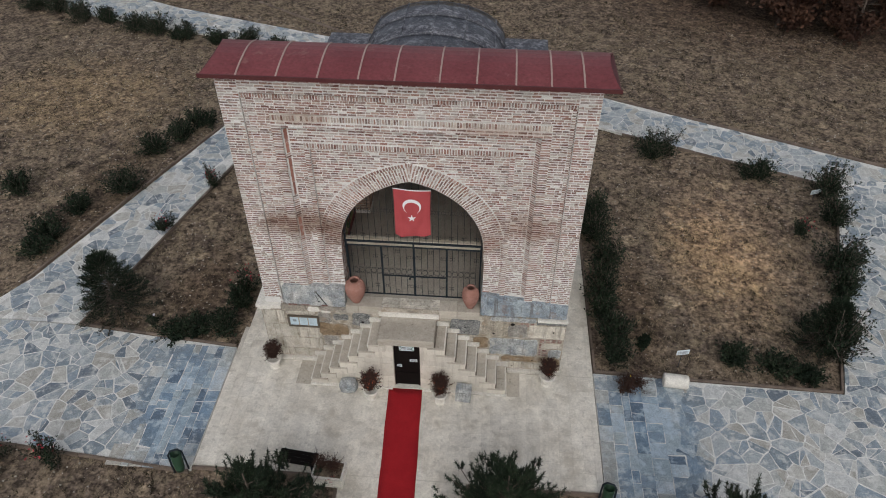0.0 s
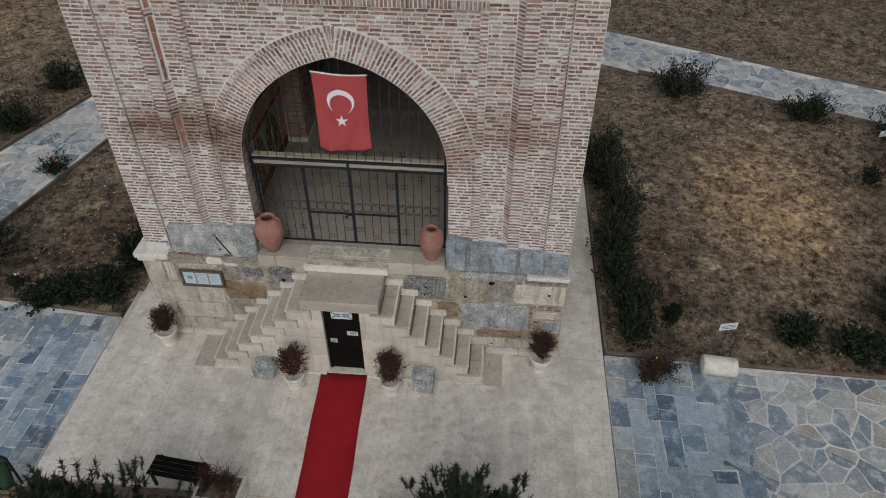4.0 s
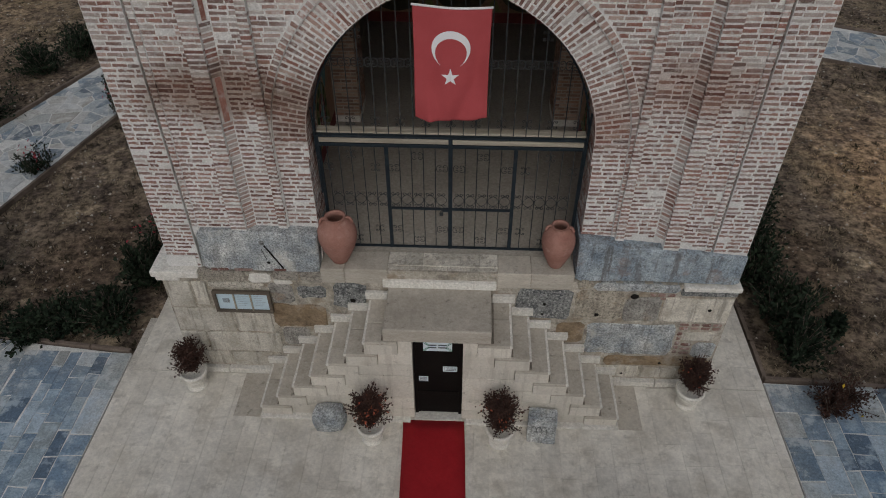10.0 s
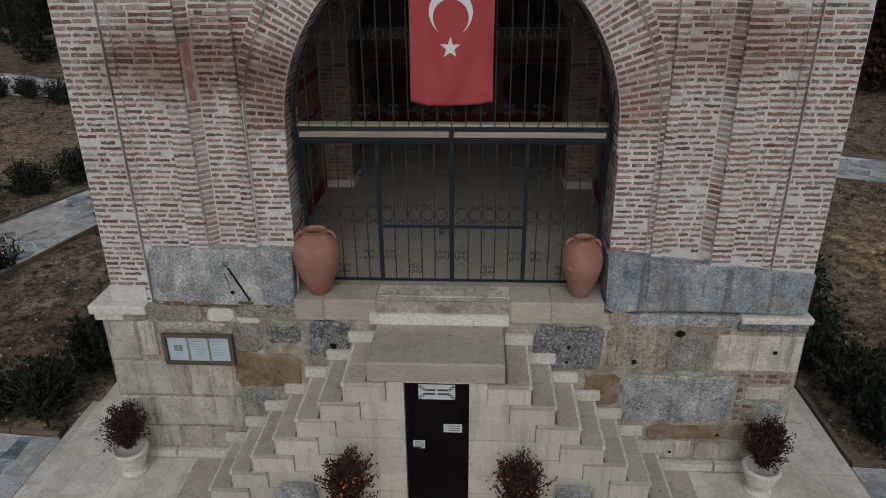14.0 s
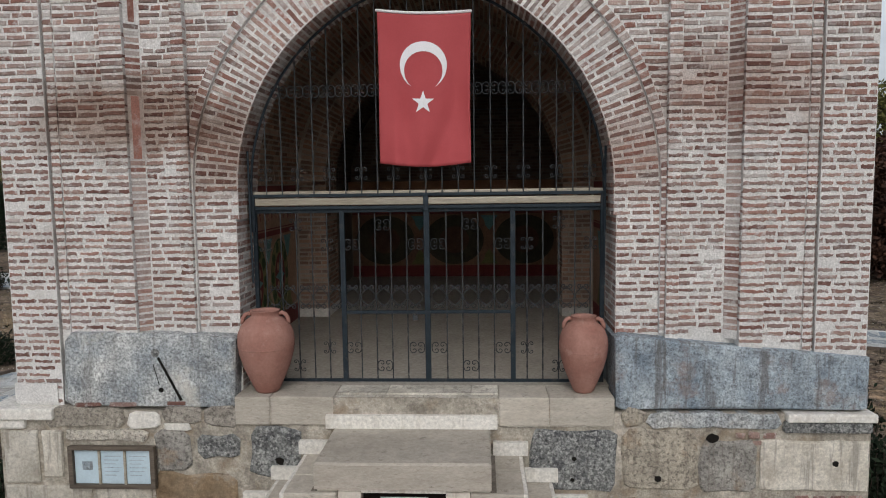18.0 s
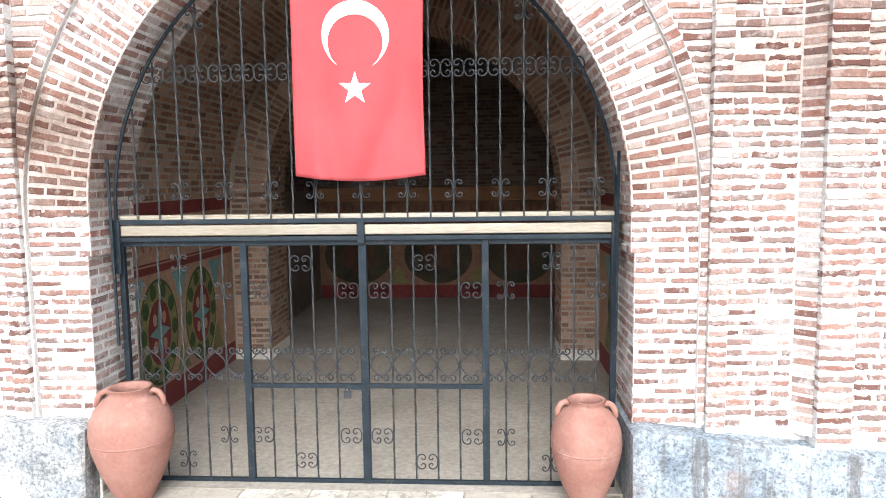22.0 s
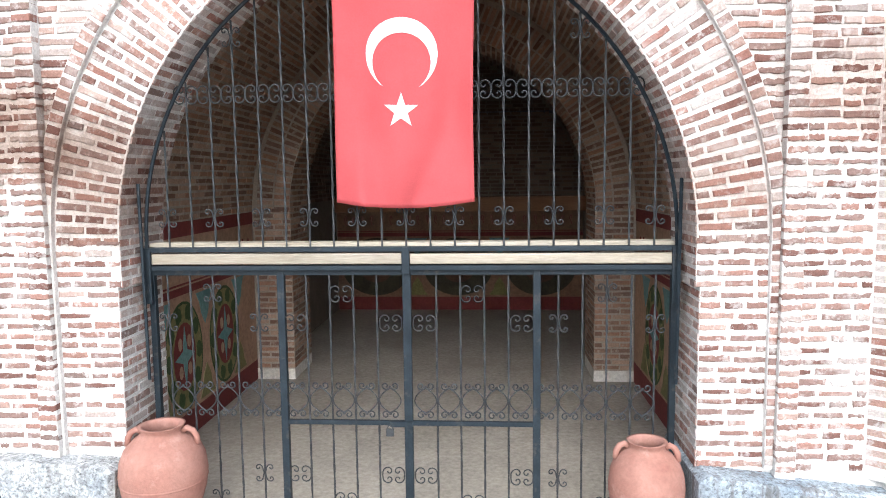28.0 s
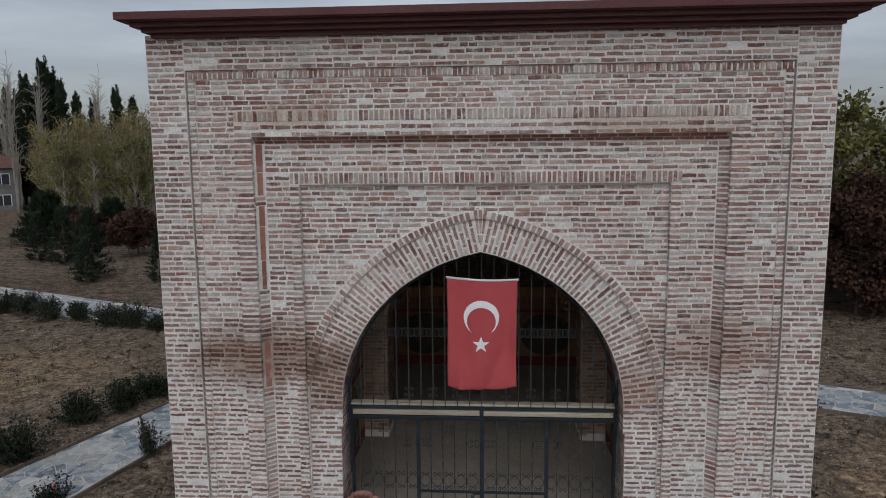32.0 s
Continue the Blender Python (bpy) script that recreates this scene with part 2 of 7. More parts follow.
BRICK_PICK = [(0.198, 0.081, 0.063), (0.336, 0.188, 0.153), (0.405, 0.307, 0.272), (0.247, 0.173, 0.152), (0.366, 0.238, 0.203), (0.5, 0.452, 0.421), (0.258, 0.112, 0.087), (0.424, 0.379, 0.354), (0.452, 0.354, 0.315), (0.306, 0.178, 0.143), (0.111, 0.084, 0.078), (0.443, 0.432, 0.412), (0.356, 0.258, 0.223)]
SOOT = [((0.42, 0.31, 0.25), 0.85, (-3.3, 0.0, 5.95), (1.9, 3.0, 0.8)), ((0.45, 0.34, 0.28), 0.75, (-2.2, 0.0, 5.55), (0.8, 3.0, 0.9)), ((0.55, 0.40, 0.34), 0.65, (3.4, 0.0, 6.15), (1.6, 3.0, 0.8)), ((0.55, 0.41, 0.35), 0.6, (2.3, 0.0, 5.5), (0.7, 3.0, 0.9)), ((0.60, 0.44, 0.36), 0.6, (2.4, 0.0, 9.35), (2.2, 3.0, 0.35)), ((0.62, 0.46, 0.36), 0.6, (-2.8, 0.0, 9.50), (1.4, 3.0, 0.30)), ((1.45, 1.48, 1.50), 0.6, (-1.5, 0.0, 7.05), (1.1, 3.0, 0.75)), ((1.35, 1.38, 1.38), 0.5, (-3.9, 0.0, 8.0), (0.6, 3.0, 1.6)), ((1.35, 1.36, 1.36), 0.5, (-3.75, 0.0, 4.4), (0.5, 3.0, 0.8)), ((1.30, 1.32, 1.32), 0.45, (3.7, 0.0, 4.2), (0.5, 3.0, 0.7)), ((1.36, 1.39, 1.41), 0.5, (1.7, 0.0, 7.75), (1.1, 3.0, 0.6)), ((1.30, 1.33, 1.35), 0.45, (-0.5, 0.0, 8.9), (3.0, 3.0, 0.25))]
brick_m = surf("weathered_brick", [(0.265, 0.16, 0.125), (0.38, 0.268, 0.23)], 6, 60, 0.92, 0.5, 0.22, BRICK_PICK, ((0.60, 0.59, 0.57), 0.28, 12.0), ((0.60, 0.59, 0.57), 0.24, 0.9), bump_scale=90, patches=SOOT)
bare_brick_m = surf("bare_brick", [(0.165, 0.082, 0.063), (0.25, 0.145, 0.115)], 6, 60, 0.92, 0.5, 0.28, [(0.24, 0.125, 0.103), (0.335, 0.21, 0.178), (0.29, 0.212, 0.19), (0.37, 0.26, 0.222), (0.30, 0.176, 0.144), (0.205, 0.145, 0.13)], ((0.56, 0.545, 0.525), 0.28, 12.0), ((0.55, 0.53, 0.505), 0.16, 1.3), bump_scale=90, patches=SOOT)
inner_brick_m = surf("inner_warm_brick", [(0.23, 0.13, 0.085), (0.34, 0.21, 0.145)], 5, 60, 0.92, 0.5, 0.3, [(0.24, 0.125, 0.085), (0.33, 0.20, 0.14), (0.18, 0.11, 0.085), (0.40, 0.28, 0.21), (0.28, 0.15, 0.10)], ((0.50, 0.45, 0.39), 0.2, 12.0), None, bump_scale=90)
cream_brick_m = surf("cream_brick", [(0.43, 0.365, 0.31), (0.55, 0.50, 0.45)], 5, 60, 0.92, 0.5, 0.2, None, ((0.34, 0.23, 0.18), 0.25, 3.0), None, bump_scale=90)
red_brick_m = surf("red_brick", [(0.27, 0.115, 0.085), (0.36, 0.18, 0.14)], 3, 60, 0.9, 0.5, 0.3, None, ((0.46, 0.40, 0.37), 0.22, 6.0), None, bump_scale=90)
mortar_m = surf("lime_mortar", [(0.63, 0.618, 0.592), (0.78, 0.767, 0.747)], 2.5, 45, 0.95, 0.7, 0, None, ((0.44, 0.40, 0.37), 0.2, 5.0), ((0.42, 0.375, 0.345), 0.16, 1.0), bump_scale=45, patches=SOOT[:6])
# hall brick and mortar: porch tones darkened, the hall's shade in the colour
hall_shade_brick_m = surf("dim_inner_brick", [(0.12, 0.07, 0.05), (0.18, 0.115, 0.085)], 3, 60, 0.93, 0.5, 0.25, [(0.13, 0.07, 0.05), (0.175, 0.11, 0.08), (0.10, 0.064, 0.052), (0.20, 0.145, 0.115)], None, None, bump_scale=80)
hall_shade_mortar_m = surf("inner_mortar", [(0.165, 0.138, 0.112), (0.225, 0.195, 0.16)], 3, 40, 0.95, 0.6, bump_scale=45)
marble_m = surf("cream_marble", [(0.46, 0.425, 0.355), (0.66, 0.625, 0.55)], 3.0, 30, 0.75, 0.35, 0.18, None, ((0.36, 0.31, 0.245), 0.26, 2.2), ((0.16, 0.14, 0.12), 0.12, 5.0), streak=((0.20, 0.175, 0.145), 0.6), mottle=0.6)
travertine_m = surf("tread_travertine", [(0.41, 0.37, 0.31), (0.53, 0.49, 0.42)], 2.0, 22, 0.85, 0.3, 0.10, None, ((0.30, 0.26, 0.215), 0.14, 2.0), ((0.10, 0.085, 0.07), 0.10, 9.0), stretch=(1, 1, 3), mottle=0.3, fine_amount=0.2)
step_marble_m = surf("step_marble", [(0.60, 0.56, 0.485), (0.70, 0.66, 0.585)], 2.0, 26, 0.8, 0.2, 0.08, None, ((0.48, 0.425, 0.34), 0.16, 2.0), ((0.20, 0.175, 0.145), 0.06, 6.0), mottle=0.15, streak=((0.26, 0.22, 0.175), 0.25), fine_amount=0.15)
white_marble_m = surf("white_marble", [(0.66, 0.63, 0.57), (0.75, 0.73, 0.68)], 2.0, 25, 0.65, 0.2, 0.08, None, ((0.50, 0.455, 0.375), 0.22, 2.0), streak=((0.36, 0.32, 0.26), 0.25), mottle=0.1)
plaza_m = surf("plaza_marble", [(0.60, 0.56, 0.485), (0.80, 0.765, 0.69)], 0.9, 14, 0.8, 0.2, 0.07, None, ((0.44, 0.395, 0.32), 0.24, 1.1), ((0.40, 0.37, 0.315), 0.2, 4.5), fine_amount=0.18, mottle=0.45)
dirt_shade_m = surf("dark_dirt", [(0.15, 0.13, 0.105), (0.24, 0.21, 0.175)], 5, 30, 0.95, 0.3)
plaza_joint_m = surf("plaza_joint", [(0.46, 0.425, 0.36), (0.66, 0.625, 0.555)], 3, 40, 0.95, 0.4)
SLATE_PICK = [(0.22, 0.275, 0.32), (0.33, 0.375, 0.405), (0.46, 0.475, 0.455), (0.27, 0.32, 0.355), (0.42, 0.40, 0.355), (0.13, 0.165, 0.205), (0.52, 0.52, 0.49), (0.37, 0.41, 0.43), (0.235, 0.295, 0.35), (0.45, 0.44, 0.40), (0.205, 0.255, 0.30), (0.36, 0.395, 0.41), (0.50, 0.51, 0.50)]
slate_m = surf("slate_paver", [(0.25, 0.275, 0.29), (0.44, 0.455, 0.445)], 4.5, 25, 0.55, 0.4, 0.12, SLATE_PICK, ((0.70, 0.70, 0.67), 0.33, 3.4), ((0.66, 0.66, 0.63), 0.18, 0.8), pick_share=0.88, deep=(0.5, 1.4), mottle=0.6, patches=[((0.66, 0.84, 1.02), 0.8, (-7.4, -2.2, 0.0), (2.2, 4.0, 5.0)), ((0.66, 0.84, 1.02), 0.8, (7.6, -2.4, 0.0), (2.6, 4.0, 5.0))])
slate_joint_m = surf("pale_joint_mortar", [(0.64, 0.64, 0.61), (0.78, 0.775, 0.745)], 2, 30, 0.95, 0.5, 0, None, ((0.35, 0.36, 0.35), 0.2, 3.0), ((0.26, 0.26, 0.25), 0.12, 1.1))
kerb_m = surf("kerb_stone", [(0.13, 0.10, 0.08), (0.21, 0.165, 0.135)], 2, 30, 0.9, 0.4, 0.2)
FIELD = [((0.52, 0.44, 0.43), 0.85, (24.0, 33.5, 0.0), (26.0, 15.0, 20.0)), ((0.62, 0.55, 0.50), 0.7, (-6.0, 20.5, 0.0), (9.0, 5.0, 9.0)), ((0.55, 0.50, 0.48), 0.75, (-8.3, 3.0, 0.0), (2.2, 4.0, 5.0)), ((0.60, 0.56, 0.53), 0.7, (-15.0, 9.0, 0.0), (2.6, 7.5, 5.0)), ((0.60, 0.54, 0.50), 0.7, (7.9, 3.2, 0.0), (1.6, 5.0, 5.0)), ((1.5, 1.38, 1.28), 0.7, (12.5, 8.0, 0.0), (4.5, 7.0, 5.0)), ((0.72, 0.68, 0.64), 0.6, (-30.0, 34.0, 0.0), (16.0, 12.0, 20.0)), ((1.75, 1.62, 1.40), 0.8, (11.5, 6.0, 0.0), (3.6, 6.0, 5.0)), ((1.45, 1.35, 1.15), 0.7, (-20.0, 17.0, 0.0), (9.0, 7.0, 9.0))]
soil_m = surf("dry_soil", [(0.055, 0.043, 0.036), (0.175, 0.135, 0.097), (0.075, 0.058, 0.047), (0.235, 0.185, 0.128)], 0.9, 7, 0.97, 1.0, 0, None, ((0.29, 0.235, 0.165), 0.28, 2.6), ((0.022, 0.018, 0.014), 0.33, 4.5), bump_scale=9, fine_amount=0.5, deep=(0.12, 2.5), mottle=1.0, spec=0.1, patches=FIELD)
straw_m = surf("dry_grass", [(0.12, 0.098, 0.066), (0.35, 0.285, 0.19)], 1.3, 12, 0.95, 0.0, 0.6, spec=0.1, patches=FIELD)
weed_m = surf("dead_weeds", [(0.020, 0.018, 0.012), (0.060, 0.052, 0.034)], 1.0, 12, 0.95, 0.0, 0.5, spec=0.1)
blue_stone_m = surf("blue_grey_stone", [(0.22, 0.275, 0.325), (0.45, 0.505, 0.535)], 2.2, 30, 0.85, 0.6, 0.0, None, ((0.03, 0.03, 0.035), 0.32, 42.0), ((0.27, 0.19, 0.15), 0.16, 1.9), bump_scale=40, fine_amount=0.5, mottle=0.9, streak=((0.10, 0.085, 0.075), 0.62))
pale_stone_m = surf("pale_blue_stone", [(0.27, 0.305, 0.33), (0.60, 0.605, 0.58)], 2.0, 28, 0.88, 0.6, 0.0, None, ((0.03, 0.03, 0.035), 0.33, 42.0), ((0.62, 0.59, 0.52), 0.2, 1.6), bump_scale=40, mottle=1.0, deep=(0.4, 1.5), fine_amount=0.5, streak=((0.10, 0.09, 0.08), 0.4))
RUBBLE_PICK = [(0.40, 0.36, 0.30), (0.34, 0.31, 0.27), (0.44, 0.39, 0.31), (0.30, 0.29, 0.27), (0.46, 0.43, 0.37)]
rubble_m = surf("plinth_stone", [(0.26, 0.235, 0.20), (0.52, 0.48, 0.405)], 3.0, 26, 0.9, 0.9, 0.15, RUBBLE_PICK, ((0.04, 0.034, 0.03), 0.35, 28.0), ((0.34, 0.22, 0.12), 0.08, 1.2), bump_scale=35, mottle=1.0, streak=((0.12, 0.10, 0.08), 0.4))
dark_stone_m = surf("dark_speckled_stone", [(0.085, 0.09, 0.095), (0.30, 0.305, 0.29)], 7, 32, 0.9, 1.0, 0.0, None, ((0.58, 0.58, 0.55), 0.34, 24.0), ((0.015, 0.015, 0.015), 0.36, 30.0), bump_scale=34, mottle=1.0, deep=(0.35, 1.6), fine_amount=0.5)
ochre_stone_m = surf("ochre_stone", [(0.19, 0.13, 0.075), (0.34, 0.26, 0.175)], 3.5, 25, 0.9, 0.6, 0.0, None, ((0.13, 0.085, 0.05), 0.28, 3.5), ((0.45, 0.41, 0.35), 0.2, 2.0), mottle=1.0)
plinth_mortar_m = surf("plinth_mortar", [(0.36, 0.325, 0.265), (0.49, 0.45, 0.385)], 2.5, 30, 0.95, 0.8, 0, None, ((0.25, 0.18, 0.11), 0.26, 1.6), ((0.15, 0.13, 0.11), 0.24, 6.0), bump_scale=30, mottle=1.0)
terracotta_m = surf("terracotta", [(0.275, 0.125, 0.096), (0.37, 0.20, 0.16)], 3, 30, 0.8, 0.25, 0.0, None, ((0.46, 0.29, 0.24), 0.14, 4.0), None, mottle=0.2, fine_amount=0.15)
iron_m = surf("painted_iron", [(0.011, 0.019, 0.027), (0.021, 0.033, 0.043)], 6, 60, 0.6, 0.15, 0.0, None, None, ((0.10, 0.09, 0.08), 0.12, 9.0), metal=0.3)
dark_iron_m = surf("wrought_iron", [(0.025, 0.028, 0.031), (0.055, 0.06, 0.065)], 8, 60, 0.6, 0.15, metal=0.2)
wood_m = surf("weathered_wood", [(0.29, 0.255, 0.195), (0.43, 0.39, 0.32)], 3, 30, 0.85, 0.4, 0.1, None, None, ((0.24, 0.17, 0.10), 0.18, 2.0), stretch=(0.3, 4, 6))
tie_wood_m = surf("orange_brown_wood", [(0.30, 0.145, 0.075), (0.40, 0.215, 0.12)], 3, 30, 0.7, 0.3, 0.1, stretch=(0.3, 4, 6))
rib_mortar_m = surf("rib_mortar", [(0.34, 0.29, 0.235), (0.43, 0.375, 0.31)], 3, 40, 0.95, 0.6, bump_scale=45)
brown_wood_m = surf("brown_wood", [(0.085, 0.068, 0.052), (0.155, 0.125, 0.096)], 3, 30, 0.7, 0.3, 0.1, stretch=(0.3, 4, 6))
flag_red_m = surf("red_flag_cloth", [(0.39, 0.060, 0.067), (0.44, 0.076, 0.083)], 2, 80, 0.8, 0.1, fine_amount=0.1)
flag_white_m = surf("white_flag_cloth", [(0.78, 0.78, 0.80), (0.82, 0.82, 0.84)], 2, 80, 0.8, 0.1, fine_amount=0.1)
carpet_m = surf("red_carpet", [(0.32, 0.008, 0.014), (0.39, 0.012, 0.018)], 1.5, 120, 0.97, 0.5, bump_scale=300, fine_amount=0.25)
roof_red_m = surf("red_sheet_roof", [(0.17, 0.04, 0.045), (0.22, 0.06, 0.065)], 0.8, 12, 0.5, 0.06, 0.06, None, None, ((0.28, 0.16, 0.14), 0.1, 1.5), metal=0.1)
roof_edge_m = surf("dark_red_eave", [(0.075, 0.018, 0.02), (0.10, 0.03, 0.03)], 2, 20, 0.55, 0.05)
seam_m = surf("pale_roof_seam", [(0.36, 0.26, 0.23), (0.45, 0.34, 0.30)], 4, 40, 0.7, 0.1)
lead_m = surf("lead_roof", [(0.055, 0.058, 0.072), (0.12, 0.125, 0.145)], 1.5, 25, 0.6, 0.2, 0.15, None, ((0.42, 0.43, 0.46), 0.26, 3.0), metal=0.3, mottle=0.8, streak=((0.40, 0.40, 0.42), 0.4))
pale_lead_m = surf("new_metal_sheet", [(0.50, 0.56, 0.60), (0.60, 0.66, 0.70)], 1.5, 25, 0.4, 0.1, metal=0.1)
door_m = surf("dark_brown_door", [(0.006, 0.0045, 0.0045), (0.010, 0.008, 0.007)], 3, 40, 0.7, 0.05, spec=0.1)
black_m = surf("black_gap", [(0.012, 0.011, 0.010), (0.02, 0.018, 0.016)], 4, 30, 0.9, 0.2, spec=0.05)
paper_m = surf("paper", [(0.60, 0.68, 0.72), (0.68, 0.75, 0.78)], 3, 30, 0.6, 0.0, fine_amount=0.1)
print_m = surf("faint_print", [(0.36, 0.43, 0.48), (0.42, 0.49, 0.54)], 3, 30, 0.6, 0.0)
board_paper_m = surf("blue_tinted_paper", [(0.46, 0.58, 0.65), (0.55, 0.67, 0.73)], 3, 30, 0.3, 0.0, fine_amount=0.1)
gravel_m = surf("pale_gravel", [(0.22, 0.19, 0.15), (0.52, 0.48, 0.41)], 3, 30, 0.95, 0.3, 0.3)
ink_m = surf("ink", [(0.05, 0.06, 0.07), (0.08, 0.09, 0.10)], 3, 30, 0.6, 0.0)
green_ink_m = surf("green_ornament", [(0.04, 0.16, 0.11), (0.06, 0.20, 0.14)], 3, 30, 0.6, 0.0)
plaster_m = surf("peach_plaster", [(0.32, 0.195, 0.13), (0.39, 0.25, 0.17)], 1.2, 18, 0.9, 0.15, 0, None, None, ((0.40, 0.28, 0.20), 0.15, 1.2))
maroon_m = surf("maroon_paint", [(0.14, 0.025, 0.025), (0.18, 0.04, 0.035)], 2, 25, 0.85, 0.1)
green_paint_m = surf("green_paint", [(0.030, 0.058, 0.020), (0.05, 0.082, 0.030)], 4, 25, 0.85, 0.1)
# back wall plaster and roundel paints, darkened to carry the hall's shade
shaded_plaster_m = surf("smoked_plaster", [(0.20, 0.115, 0.075), (0.26, 0.155, 0.10)], 1.2, 18, 0.9, 0.15, 0, None, None, ((0.12, 0.08, 0.06), 0.2, 1.2))
shaded_olive_paint_m = surf("faded_paint", [(0.040, 0.036, 0.024), (0.075, 0.064, 0.042)], 5, 25, 0.9, 0.1)
shaded_field_m = surf("faded_brown_paint", [(0.075, 0.040, 0.028), (0.11, 0.062, 0.042)], 5, 25, 0.9, 0.1)
olive_paint_m = surf("olive_paint", [(0.15, 0.14, 0.055), (0.22, 0.195, 0.085)], 4, 25, 0.85, 0.1)
teal_paint_m = surf("teal_paint", [(0.10, 0.22, 0.22), (0.16, 0.28, 0.27)], 4, 25, 0.85, 0.1)
inner_floor_m = surf("dusty_floor", [(0.34, 0.308, 0.258), (0.41, 0.374, 0.324)], 1.0, 18, 0.85, 0.15, 0, None, None, ((0.30, 0.26, 0.21), 0.15, 0.8))
pot_white_m = surf("cream_stone_pot", [(0.70, 0.67, 0.60), (0.80, 0.77, 0.70)], 4, 40, 0.8, 0.3, 0, None, None, ((0.35, 0.31, 0.25), 0.15, 5.0))
twig_m = surf("dry_twigs", [(0.035, 0.018, 0.014), (0.085, 0.042, 0.03)], 6, 40, 0.95, 0.0, 0.3)
bloom_m = surf("orange_bloom", [(0.42, 0.09, 0.05), (0.50, 0.15, 0.08)], 6, 40, 0.9, 0.0, 0.3)
rose_m = surf("red_rose", [(0.35, 0.02, 0.04), (0.45, 0.06, 0.08)], 6, 40, 0.9, 0.0, 0.3)
yellow_m = surf("yellow_bloom", [(0.60, 0.42, 0.03), (0.7, 0.5, 0.06)], 6, 40, 0.9, 0.0)
shrub_m = surf("dark_green_leaf", [(0.010, 0.018, 0.011), (0.032, 0.046, 0.027)], 1.5, 20, 0.85, 0.0, 0.5, spec=0.15)
pine_m = surf("pine_needle", [(0.008, 0.018, 0.010), (0.028, 0.048, 0.022)], 1.0, 12, 0.8, 0.0, 0.4)
autumn_m = surf("yellow_leaf", [(0.17, 0.145, 0.05), (0.29, 0.235, 0.08)], 0.5, 8, 0.9, 0.0, 0.4)
olive_leaf_m = surf("olive_leaf", [(0.10, 0.10, 0.035), (0.19, 0.175, 0.05)], 0.5, 8, 0.9, 0.0, 0.4)
russet_m = surf("russet_leaf", [(0.030, 0.014, 0.010), (0.070, 0.032, 0.018)], 0.5, 8, 0.9, 0.0, 0.4)
bark_m = surf("bark", [(0.08, 0.06, 0.05), (0.15, 0.12, 0.10)], 4, 30, 0.95, 0.6, stretch=(1, 1, 0.3))
pale_bark_m = surf("pale_bark", [(0.26, 0.24, 0.21), (0.38, 0.35, 0.31)], 4, 30, 0.95, 0.4, stretch=(1, 1, 0.3))
bin_green_m = surf("green_bin", [(0.02, 0.05, 0.03), (0.03, 0.07, 0.04)], 3, 30, 0.4, 0.05)
house_wall_m = surf("grey_render", [(0.13, 0.125, 0.12), (0.18, 0.175, 0.17)], 1, 12, 0.9, 0.2)
house_roof_m = surf("tile_roof", [(0.12, 0.06, 0.05), (0.16, 0.085, 0.07)], 2, 15, 0.9, 0.3, 0.2)
glass_m = surf("dark_glass", [(0.03, 0.035, 0.04), (0.05, 0.055, 0.06)], 2, 10, 0.08, 0.0)

# ---- the monument: sizes ----
CX = 0.06            # middle of the facade
AX = 0.04            # middle of the arch
HX = 0.02            # middle of the porch and hall
HALF = 2.12          # half width of the arch opening
SPRING = 5.10
FLOOR = 2.78         # floor of the porch
COURSE = 0.078
WIDE = 0.12          # the middle frame reaches this much further east
TOP = 10.66
RIGHT_SILL, LEFT_SILL = 3.46, 3.48


def arch_line(n_low=22, n_up=20, half=HALF, spring=SPRING):
    """Half of the pointed arch, from its spring to the point, as (x, z, nx, nz)."""
    k = half / 2.12
    out = []
    c, r = -0.267, 2.387
    end = math.asin(1.75 / r)
    for i in range(n_low):
        a = end * i / n_low
        out.append(((c + r * math.cos(a)) * k, spring + r * math.sin(a) * k, math.cos(a), math.sin(a)))
    p0, p1, p2 = Vector((c + r * math.cos(end), 1.75)), Vector((c + r * math.cos(end) - 0.55, 2.26)), Vector((0.0, 2.43))
    for i in range(n_up + 1):
        t = i / n_up
        p = p0 * (1 - t) ** 2 + p1 * 2 * t * (1 - t) + p2 * t * t
        d = ((p1 - p0) * (1 - t) + (p2 - p1) * t).normalized()
        out.append((p.x * k, spring + p.y * k, d.y, -d.x))
    return out


LINE = arch_line()
LENGTHS = [0.0]
for a, b in zip(LINE, LINE[1:]):
    LENGTHS.append(LENGTHS[-1] + math.hypot(b[0] - a[0], b[1] - a[1]))


def along(s, line=None, lengths=None):
    """Point and outward normal at the arc length s."""
    line, lengths = line or LINE, lengths or LENGTHS
    for i in range(len(lengths) - 1):
        if s <= lengths[i + 1] or i == len(lengths) - 2:
            t = (s - lengths[i]) / (lengths[i + 1] - lengths[i])
            return [line[i][k] * (1 - t) + line[i + 1][k] * t for k in range(4)]


def ring_x(z, d):
    """Half width, at the height z, of the arch widened by d."""
    if z <= SPRING:
        return HALF + d
    pts = [(x + nx * d, zz + nz * d) for x, zz, nx, nz in LINE]
    for (x0, z0), (x1, z1) in zip(pts, pts[1:]):
        if z0 <= z <= z1:
            return max(0.0, x0 + (x1 - x0) * (z - z0) / max(1e-6, z1 - z0))
    return 0.0


HOOD_IN, HOOD_OUT = 0.50, 0.61
PEAK_X, PEAK_Z = LINE[-1][2:]
HOOD_TOP = LINE[-1][1] + HOOD_OUT / PEAK_Z

